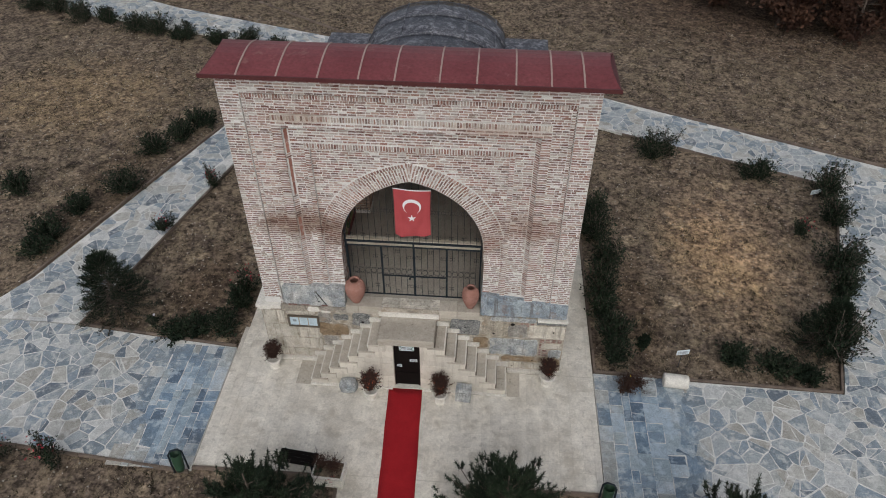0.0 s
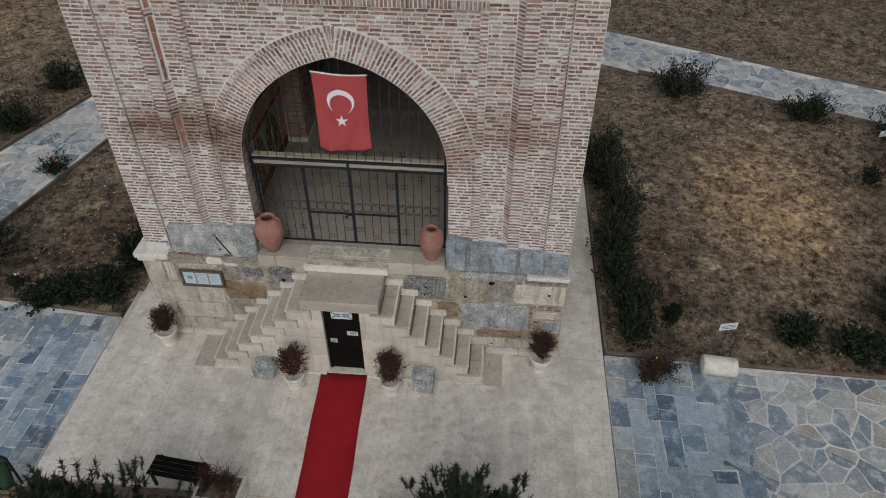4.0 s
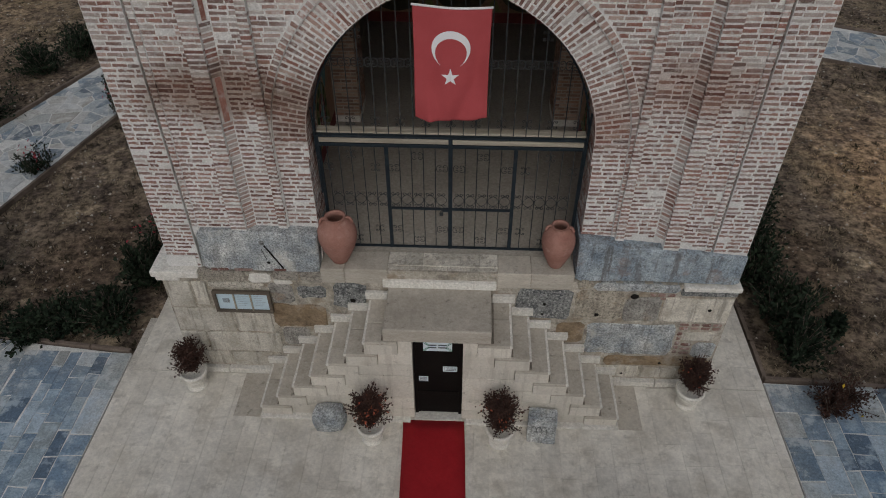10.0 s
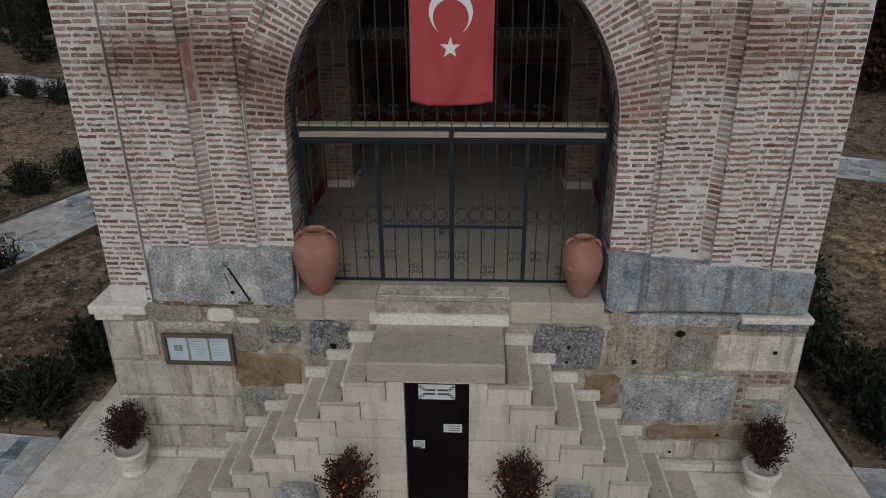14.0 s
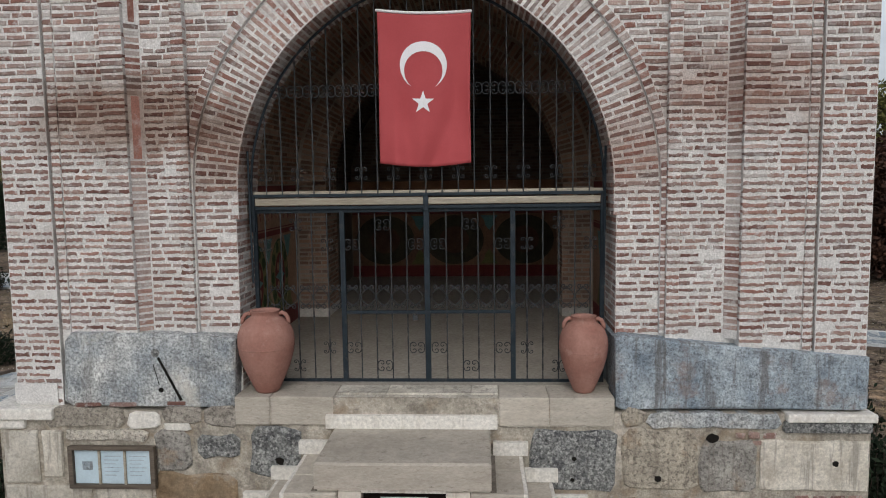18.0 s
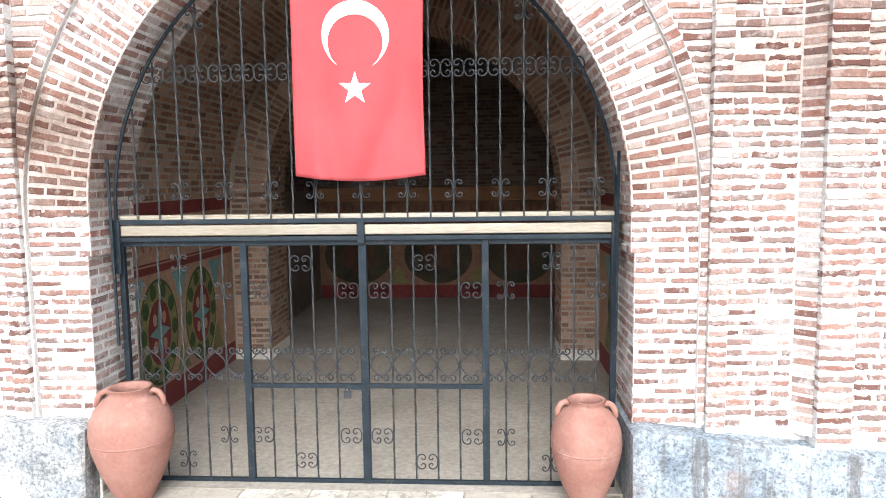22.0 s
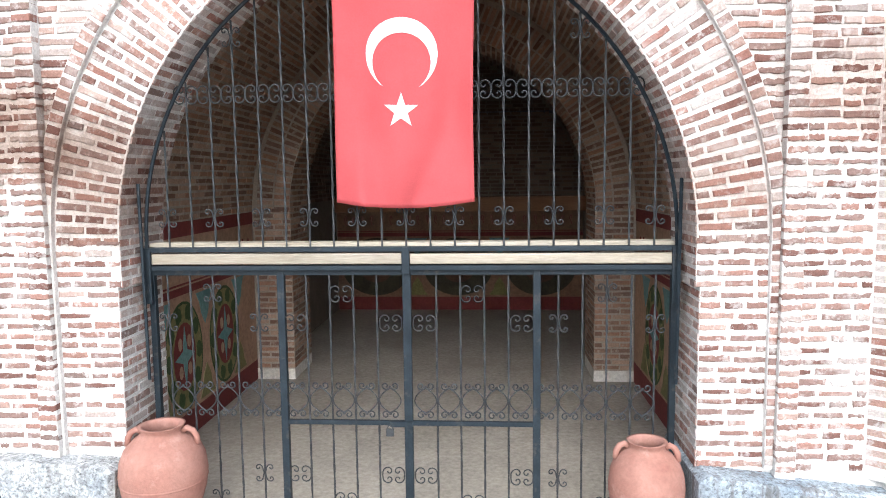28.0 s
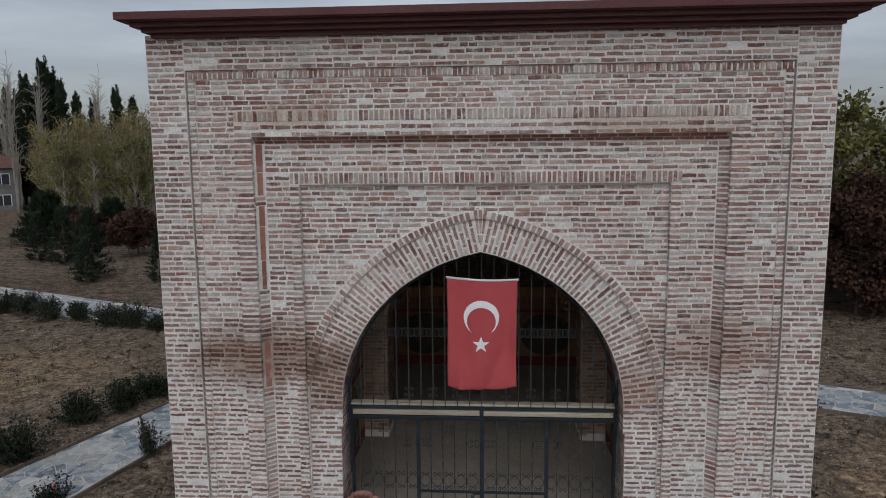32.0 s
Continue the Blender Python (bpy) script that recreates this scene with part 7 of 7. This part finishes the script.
for t0, t1 in ((0.02, 0.46), (0.56, 0.98)):
    x = CX - 3.29 - rng.uniform(0, 0.1)
    while x < CX + WIDE + 3.26:
        ln = rng.choice((0.19, 0.21, 0.23, 0.11))
        a, b = max(x, CX - 3.29), min(x + ln, CX + WIDE + 3.29)
        j = rng.uniform(-0.006, 0.006)
        y0, z0, y1, z1 = 0.004 + 0.116 * t0 + j, 9.212 - 0.088 * t0, 0.004 + 0.116 * t1 + j, 9.212 - 0.088 * t1
        s.add([(a, y0, z0), (b, y0, z0), (b, y1, z1), (a, y1, z1), (a, y1 + 0.02, z0), (b, y1 + 0.02, z0)], [(0, 1, 2, 3), (0, 4, 5, 1), (0, 3, 4), (1, 5, 2), (3, 2, 5, 4)])
        x += ln + 0.022
cove = part("cove_bricks", s, red_brick_m, wall_front, "red brick cove under the frame head", False, "stuff")
for side in (-1, 1):
    shapes = {False: Shape(), True: Shape()}
    z = 3.5
    while z < 9.10:
        red = side < 0 and (5.4 < z < 6.1 or z > 6.9) and rng.random() < 0.75
        ln = rng.uniform(0.30, 0.75) if red else 0.047
        lo, hi = (0.30 + rng.uniform(-0.06, 0.06), 0.80 + rng.uniform(-0.08, 0.06)) if red else (0.02, 0.98)
        shift = WIDE if side > 0 else 0.0
        xo, xi = CX + side * (3.299 - 0.123 * lo) + shift, CX + side * (3.299 - 0.123 * hi) + shift
        yo, yi = 0.012 + 0.112 * lo, 0.012 + 0.112 * hi
        z1 = min(z + ln, 9.115)
        shapes[red].add([(xo, yo, z), (xo, yo, z1), (xi, yi, z1), (xi, yi, z), (xo, 0.128, z), (xo, 0.128, z1)], [(0, 1, 2, 3), (0, 4, 5, 1), (0, 3, 4), (1, 5, 2), (3, 2, 5, 4)])
        z += ln + (0.010 if red else 0.026)
    for red, s in shapes.items():
        if s.v:
            part("cove_bricks", s, red_brick_m if red else brick_m, wall_front, "brick cove beside the recessed field", False, "stuff")

# arch ring and hood
TOTAL = LENGTHS[-1]
ring = part("arch_ring", Shape().box(-0.02 + AX, 0.02 + AX, 0.166, 0.18, 7.60, 7.95), mortar_m, wall_front)
for side in (-1, 1):
    s0, row = 0.0, 0
    while s0 < TOTAL - 0.03:
        s1 = min(s0 + rng.uniform(0.039, 0.046), TOTAL - 0.008)
        p, q = along(s0), along(s1)
        j = rng.uniform(-0.02, 0.02)
        cuts = ((0.012, 0.232 + j), (0.257 + j, HOOD_IN - 0.015)) if row % 2 else ((0.012, 0.11 + j), (0.135 + j, 0.35 + j), (0.375 + j, HOOD_IN - 0.015))
        row += 1
        for d0, d1 in cuts:
            mids = [d0 + (d1 - d0) * g for g in (0.33, 0.67)]
            poly = [(AX + side * (a[0] + a[2] * d), a[1] + a[3] * d) for a, d in [(p, d0), (q, d0)] + [(q, d) for d in mids] + [(q, d1), (p, d1)] + [(p, d) for d in reversed(mids)]]
            poly = [(u + rng.uniform(-0.0035, 0.0035), v + rng.uniform(-0.0035, 0.0035)) for u, v in poly]
            ob = new("brick", fix(Shape().slab(poly, to_flat(0.17), 0.038 + rng.uniform(-0.002, 0.003), 0.005).mesh("brick", bare_brick_m if rng.random() < 0.6 else brick_m)))
            ob.parent = ring
        s0 += 0.0745
# the fan of bricks at the point of the arch
apex = LINE[-1][1]
for k in range(-1, 2):
    w = math.radians(7.0 * k)
    ux, uz = math.sin(w), math.cos(w)
    for d0, d1 in ((0.10 + 0.03 * (k % 2), 0.25), (0.27, HOOD_IN - 0.01)):
        hw0, hw1 = 0.004 + 0.036 * d0, 0.004 + 0.036 * d1
        poly = [(AX + ux * d0 - uz * hw0, apex + uz * d0 + ux * hw0), (AX + ux * d0 + uz * hw0, apex + uz * d0 - ux * hw0), (AX + ux * d1 + uz * hw1, apex + uz * d1 - ux * hw1), (AX + ux * d1 - uz * hw1, apex + uz * d1 + ux * hw1)]
        ob = new("brick", fix(Shape().slab(poly, to_flat(0.17), 0.038 + rng.uniform(-0.002, 0.003), 0.005).mesh("brick", brick_m)))
        ob.parent = ring
hs = Shape()
hs.slab([(AX - PEAK_X * HOOD_IN, apex + PEAK_Z * HOOD_IN), (AX + PEAK_X * HOOD_IN, apex + PEAK_Z * HOOD_IN), (AX + PEAK_X * HOOD_OUT, apex + PEAK_Z * HOOD_OUT), (AX, apex + HOOD_OUT + 0.03), (AX - PEAK_X * HOOD_OUT, apex + PEAK_Z * HOOD_OUT)], on_front(0.18), 0.055)


def hood_at(s):
    """Point and normal along the hood, which runs straight down below the spring."""
    return along(s) if s >= 0 else [HALF, SPRING + s, 1.0, 0.0]


def hood_point(side, a, d):
    """A point of the hood, which dies against the inner frame."""
    return AX + side * min(a[0] + a[2] * d, side * (CX - AX) + 2.658), a[1] + a[3] * d


for side in (-1, 1):
    line = [hood_at(3.45 - SPRING), *LINE]
    ring_wall(hs, [hood_point(side, a, HOOD_OUT) for a in line], [hood_point(side, a, HOOD_IN) for a in line], 0.125, 0.18)
hood = part("hood_moulding", hs, mortar_m, wall_front, "projecting brick hood over the arch")
for side in (-1, 1):
    s0 = 3.48 - SPRING
    while s0 < TOTAL - 0.05:
        p, q = hood_at(s0), hood_at(s0 + 0.05)
        poly = [hood_point(side, a, d) for a, d in ((p, HOOD_IN + 0.004), (q, HOOD_IN + 0.004), (q, HOOD_OUT - 0.004), (p, HOOD_OUT - 0.004))]
        if side * (poly[2][0] - poly[0][0]) > 0.035 or p[1] > SPRING + 0.8:
            poly = [(u + rng.uniform(-0.003, 0.003), v + rng.uniform(-0.003, 0.003)) for u, v in poly]
            ob = new("brick", fix(Shape().slab(poly, to_flat(0.125), 0.038 + rng.uniform(-0.002, 0.004), 0.005).mesh("brick", bare_brick_m if rng.random() < 0.5 else brick_m)))
            ob.parent = hood
        s0 += 0.074
for k in range(-1, 2):
    w = math.radians(7.0 * k)
    ux, uz = math.sin(w), math.cos(w)
    d0, d1, hw = HOOD_IN + 0.004 - 0.012 * (2 - abs(k)), HOOD_OUT + 0.004 * (3 - abs(k)), 0.026
    poly = [(AX + ux * d0 - uz * hw, apex + uz * d0 + ux * hw), (AX + ux * d0 + uz * hw, apex + uz * d0 - ux * hw), (AX + ux * d1 + uz * hw, apex + uz * d1 - ux * hw), (AX + ux * d1 - uz * hw, apex + uz * d1 + ux * hw)]
    ob = new("brick", fix(Shape().slab(poly, to_flat(0.125), 0.038, 0.005).mesh("brick", brick_m)))
    ob.parent = hood
for (layer, mname), shape in stuff.items():
    part("brickwork_" + layer, shape, bpy.data.materials[mname], wall_front, "", False, "stuff")

# reveal of the front arch, cross arch and vaults: bricks along the curve
def vault_bricks(name, half, spring, foot, y0, y1, m, parent, cx=HX, skip_below=0.0, length=0.22, ledge=0.0):
    line = arch_line(22, 20, half, spring)
    lens_ = [0.0]
    for a, b in zip(line, line[1:]):
        lens_.append(lens_[-1] + math.hypot(b[0] - a[0], b[1] - a[1]))
    s = Shape()
    low = spring - foot
    for side in (-1, 1):
        q, row = -low, 0
        while q < lens_[-1] - 0.03:
            if spring + q >= skip_below or q > 0:
                if q < 0:
                    wide = half + (ledge if spring + q < 4.75 else 0.0)
                    p0, p1 = (wide, spring + q, 1, 0), (wide, spring + q + 0.048, 1, 0)
                else:
                    p0, p1 = along(q, line, lens_), along(min(q + 0.048, lens_[-1]), line, lens_)
                y = y0 - (row % 2) * 0.11
                while y < y1 - 0.04:
                    ln = length * rng.uniform(0.8, 1.15)
                    a, b = max(y0 + 0.005, y), min(y1 - 0.005, y + ln)
                    if b - a > 0.04:
                        pr = 0.008 + rng.uniform(-0.003, 0.003)
                        j = lambda: rng.uniform(-0.005, 0.005)
                        v = []
                        for d in (-0.02, pr):
                            for yy, p in ((a, p0), (b, p0), (b, p1), (a, p1)):
                                v.append((cx + side * (p[0] - p[2] * d), yy + j(), p[1] - p[3] * d + j() * 0.6))
                        s.add(v, [(4, 5, 6, 7), (0, 1, 5, 4), (1, 2, 6, 5), (2, 3, 7, 6), (3, 0, 4, 7)])
                    y += ln + 0.025
            q += COURSE
            row += 1
    part(name, s, m, parent, "", False, "stuff")


vault_bricks("brickwork_reveal", HALF, SPRING, 2.82, 0.17, 0.88, brick_m, wall_front, cx=AX, ledge=0.03)
vault_bricks("brickwork_vault", 2.62, 5.10, 2.82, 0.88, 4.60, inner_brick_m, wall_porch, skip_below=5.16)
vault_bricks("brickwork_vault", 2.62, 5.10, 2.82, 5.50, 9.88, hall_shade_brick_m, wall_hall, skip_below=5.16, length=0.30)
vault_bricks("brickwork_soffit", 2.08, 5.15, 2.95, 4.60, 5.50, inner_brick_m, wall_rib)

# face of the cross arch
s = Shape()
line = arch_line(22, 20, 2.08, 5.15)
lens_ = [0.0]
for a, b in zip(line, line[1:]):
    lens_.append(lens_[-1] + math.hypot(b[0] - a[0], b[1] - a[1]))
for side in (-1, 1):
    q = 0.0
    while q < lens_[-1] - 0.05:
        p0, p1 = along(q, line, lens_), along(q + 0.05, line, lens_)
        for d0, d1 in ((0.01, 0.22), (0.245, 0.46)):
            part("brick", Shape().slab([(HX + side * (a[0] + a[2] * d), a[1] + a[3] * d) for a, d in ((p0, d0), (p1, d0), (p1, d1), (p0, d1))], to_flat(4.60), 0.038, 0.005), inner_brick_m, wall_rib)
        q += 0.078
    for r in range(29):
        z = 2.95 + r * COURSE
        cuts = (2.085, 2.32, 2.60) if r % 2 else (2.085, 2.20, 2.43, 2.60)
        for a, b in zip(cuts, cuts[1:]):
            xs = sorted((HX + side * a, HX + side * (b - 0.02)))
            part("brick", Shape().slab(rough_rect(xs[0], xs[1], z, z + 0.05, 0.004), to_flat(4.60), 0.038, 0.004), inner_brick_m, wall_rib)
s = Shape()
for r in range(38):
    z = 5.16 + r * COURSE
    w = max([px for px, pz, *_ in arch_line(22, 20, 2.6, 5.10) if pz >= z + 0.05] + [0.0])
    x = -w
    while x < w - 0.03:
        ln = rng.uniform(0.18, 0.26)
        s.slab(rough_rect(HX + x, HX + min(w, x + ln), z, z + 0.05, 0.004), to_flat(9.9), 0.036)
        x += ln + 0.025
part("brickwork_back", s, hall_shade_brick_m, wall_back, "", False, "stuff")

# ---- paving slabs of the plaza ----
def clip(poly, a, b):
    """The part of a polygon to the left of the line a to b."""
    out = []
    side = lambda p: (b[0] - a[0]) * (p[1] - a[1]) - (b[1] - a[1]) * (p[0] - a[0])
    for p, q in zip(poly, poly[1:] + poly[:1]):
        sp, sq = side(p), side(q)
        if sp >= 0:
            out.append(p)
        if sp * sq < 0:
            t = sp / (sp - sq)
            out.append((p[0] + (q[0] - p[0]) * t, p[1] + (q[1] - p[1]) * t))
    return out


rest = Shape()
n_slab = 0
for x0, x1, y0, y1, own in ((-6.24, 6.04, -4.38, -0.18, True), (-1.72, 1.98, -13.9, -4.40, False), (4.98, 6.04, -0.16, 11.4, False), (-6.1, -5.0, -0.16, 8.4, False)):
    x = x0
    while x < x1 - 0.02:
        w = min(rng.choice((0.26, 0.30, 0.33, 0.40)), x1 - x)
        if x1 - x - w < 0.12:
            w = x1 - x
        y = y0 - rng.uniform(0, 0.5)
        while y < y1 - 0.02:
            ln = rng.uniform(0.42, 1.0)
            a, b = max(y0, y), min(y1, y + ln)
            if b - a > 0.05:
                poly = rough_rect(x + 0.0015, x + w - 0.0015, a + 0.0015, b - 0.0015, 0.001)
                if own and n_slab < 300 and not (-3.1 < x + w / 2 < 2.9 and (a + b) / 2 > -1.1):
                    part("paving_slab", Shape().slab(poly, on_floor(-0.05), 0.05 + rng.uniform(-0.0015, 0.001), 0.0015), plaza_m, plaza)
                    n_slab += 1
                else:
                    rest.slab(poly, on_floor(-0.05), 0.05 + rng.uniform(-0.0015, 0.001), 0.0015)
            y += ln
        x += w
part("paving_slabs", rest, plaza_m, plaza, "", False, "stuff")

# ---- crazy paving ----
def jagged(poly, j, step=0.16):
    """The polygon with its edges cut up and uneven."""
    out = []
    for (x0, y0), (x1, y1) in zip(poly, poly[1:] + poly[:1]):
        n = max(1, int(math.hypot(x1 - x0, y1 - y0) / step))
        out += [(x0 + (x1 - x0) * k / n + rng.uniform(-j, j), y0 + (y1 - y0) * k / n + rng.uniform(-j, j)) for k in range(n)]
    return out


def split(poly, gap):
    """The polygon cut in two by a crooked line through its middle."""
    c = (sum(q[0] for q in poly) / len(poly), sum(q[1] for q in poly) / len(poly))
    w = rng.uniform(0, math.pi)
    e = (c[0] + math.cos(w), c[1] + math.sin(w))
    o = (-math.sin(w) * gap, math.cos(w) * gap)
    return [p for p in (clip(poly, (c[0] + o[0], c[1] + o[1]), (e[0] + o[0], e[1] + o[1])), clip(poly, (e[0] - o[0], e[1] - o[1]), (c[0] - o[0], c[1] - o[1]))) if len(p) > 2]


n_stone = 0
rest = Shape()
for ri, region in enumerate(REGIONS):
    area2 = sum(a[0] * b[1] - b[0] * a[1] for a, b in zip(region, region[1:] + region[:1]))
    if area2 < 0:
        region = region[::-1]
    xs, ys = [p[0] for p in region], [p[1] for p in region]
    cell = 0.50 if ri < 4 else 0.52
    pts = {}
    for i in range(int((max(xs) - min(xs)) / cell) + 3):
        for j in range(int((max(ys) - min(ys)) / cell) + 3):
            pts[i, j] = (min(xs) + (i - 0.5 + rng.uniform(-0.46, 0.46) + 0.5 * (j % 2)) * cell, min(ys) + (j - 0.5 + rng.uniform(-0.46, 0.46)) * cell)
    pts = {k: v for k, v in pts.items() if rng.random() < 0.8}
    for (i, j), p in pts.items():
        if ri < 2 and abs(p[0]) < 8.6:
            continue
        inside = False
        for a, b in zip(region, region[1:] + region[:1]):
            if (a[1] > p[1]) != (b[1] > p[1]) and p[0] < a[0] + (p[1] - a[1]) * (b[0] - a[0]) / (b[1] - a[1]):
                inside = not inside
        if not inside:
            continue
        big = 1.6 * cell
        poly = [(p[0] - big, p[1] - big), (p[0] + big, p[1] - big), (p[0] + big, p[1] + big), (p[0] - big, p[1] + big)]
        gap = rng.uniform(0.008, 0.028)
        for di in range(-3, 4):
            for dj in range(-3, 4):
                q = pts.get((i + di, j + dj))
                if q and (di or dj):
                    d = math.hypot(q[0] - p[0], q[1] - p[1])
                    ux, uy = (q[0] - p[0]) / d, (q[1] - p[1]) / d
                    mx, my = p[0] + ux * (d / 2 - gap), p[1] + uy * (d / 2 - gap)
                    poly = clip(poly, (mx, my), (mx - uy, my + ux))
        convex = [(a, b) for a, b in zip(region, region[1:] + region[:1])]
        for a, b in convex:
            far = (b[0] - a[0]) * (p[1] - a[1]) - (b[1] - a[1]) * (p[0] - a[0])
            if far >= 0:
                poly = clip(poly, a, b)
        if len(poly) < 3:
            continue
        near = ri < 2 and abs(p[0]) < 11.0
        polys = [poly]
        for chance in (0.5, 0.2):
            polys = [q for p_ in polys for q in (split(p_, rng.uniform(0.005, 0.014)) if rng.random() < chance and len(p_) > 3 else [p_])]
        if ri < 3:
            polys = [jagged(p_, 0.014) for p_ in polys]
        for poly in polys:
            if len(poly) < 3:
                continue
            h = 0.05 + rng.uniform(-0.004, 0.004)
            if near and n_stone < 200:
                part("paving_stone", Shape().slab(poly, on_floor(-0.05), h, 0.006), slate_m, slate_ground)
                n_stone += 1
            else:
                rest.slab(poly, on_floor(-0.05), h, 0.006 if ri < 3 else 0.0)
for side in (-1, 1):
    x = 6.28 if side < 0 else 6.08
    while x < 8.75:
        w = rng.choice((0.24, 0.34, 0.42, 0.52))
        lo, hi = (-4.58, 0.22) if side < 0 else (-4.95, 0.0)
        y = lo - rng.uniform(0, 0.3)
        while y < hi:
            ln = rng.choice((0.3, 0.42, 0.55, 0.75, 1.0))
            a, b = max(lo, y), min(hi, y + ln)
            if b - a > 0.06:
                skew = rng.uniform(-0.05, 0.05)
                poly = rough_rect(side * (x + 0.007), side * (x + w - 0.007), a + 0.008, b - 0.008, 0.012 if x < 7.6 else 0.03)
                poly = jagged([(u, v + skew * (abs(u) - x)) for u, v in poly], 0.007)
                h = 0.05 + rng.uniform(-0.004, 0.004)
                if n_stone < 300:
                    part("paving_stone", Shape().slab(poly, on_floor(-0.05), h, 0.006), slate_m, slate_ground)
                    n_stone += 1
                else:
                    rest.slab(poly, on_floor(-0.05), h, 0.006)
            y += ln
        x += w
part("paving_stones", rest, slate_m, slate_ground, "", False, "stuff")

# ---- dry grass on the beds ----
def paved(x, y):
    if -6.3 < x < 6.2 and -4.6 < y < 11.6:
        return True
    if -1.9 < x < 2.1 and y < -4:
        return True
    for region in REGIONS:
        inside = False
        for a, b in zip(region, region[1:] + region[:1]):
            if (a[1] > y) != (b[1] > y) and x < a[0] + (y - a[1]) * (b[0] - a[0]) / (b[1] - a[1]):
                inside = not inside
        if inside:
            return True
    return False


s = Shape()
for _ in range(95000):
    x, y = rng.uniform(-26, 24), rng.uniform(-8, 30)
    if noise.noise((x * 0.5, y * 0.5, 2)) + 0.9 * noise.noise((x * 1.7, y * 1.7, 5)) < 0.05 or paved(x, y):
        continue
    z = ground_height(x, y)
    for _ in range(5):
        a = rng.uniform(0, 6.28)
        ln, h = rng.uniform(0.04, 0.16), rng.uniform(0.02, 0.09)
        ox, oy = x + rng.gauss(0, 0.06), y + rng.gauss(0, 0.06)
        s.v += [(ox - 0.009 * math.sin(a), oy + 0.009 * math.cos(a), z - 0.01), (ox + 0.009 * math.sin(a), oy - 0.009 * math.cos(a), z - 0.01), (ox + ln * math.cos(a), oy + ln * math.sin(a), z + h)]
        s.f.append((len(s.v) - 3, len(s.v) - 2, len(s.v) - 1))
weeds = Shape()
for _ in range(9000):
    x, y = rng.uniform(-26, 26), rng.uniform(-8, 32)
    if noise.noise((x * 0.45, y * 0.45, 9)) + 0.7 * noise.noise((x * 1.9, y * 1.9, 4)) < 0.12 or paved(x, y):
        continue
    z, w = ground_height(x, y), rng.uniform(0.08, 0.20)
    for _ in range(16):
        a, r = rng.uniform(0, 6.28), w * rng.random()
        ox, oy, ln, h = x + r * math.cos(a), y + r * math.sin(a), rng.uniform(0.03, 0.10), rng.uniform(0.03, 0.13)
        weeds.v += [(ox - 0.013 * math.sin(a), oy + 0.013 * math.cos(a), z - 0.01), (ox + 0.013 * math.sin(a), oy - 0.013 * math.cos(a), z - 0.01), (ox + ln * math.cos(a), oy + ln * math.sin(a), z + h)]
        weeds.f.append((len(weeds.v) - 3, len(weeds.v) - 2, len(weeds.v) - 1))
tagged(new("dead_weeds", weeds.mesh("dead_weeds", weed_m)), "dark dead weeds tufted over the dry soil", "weeds", "", "stuff")
grass_ob = new("dry_grass", s.mesh("dry_grass", straw_m))
tagged(grass_ob, "withered straw coloured grass on the dry beds", "grass", "", "stuff")
s = Shape()
for _ in range(13000):
    x, y = rng.uniform(-24, 24), rng.uniform(-9, 28)
    if paved(x, y):
        continue
    z = ground_height(x, y)
    r = rng.uniform(0.012, 0.042)
    s.v += [(x - r, y - r * 0.6, z), (x + r, y - r, z), (x + r * 0.5, y + r, z), (x, y, z + r)]
    k = len(s.v)
    s.f += [(k - 4, k - 3, k - 1), (k - 3, k - 2, k - 1), (k - 2, k - 4, k - 1)]
peb = new("pebbles", s.mesh("pebbles", gravel_m))
tagged(peb, "small grey stones scattered on the soil", "pebbles", "", "stuff")
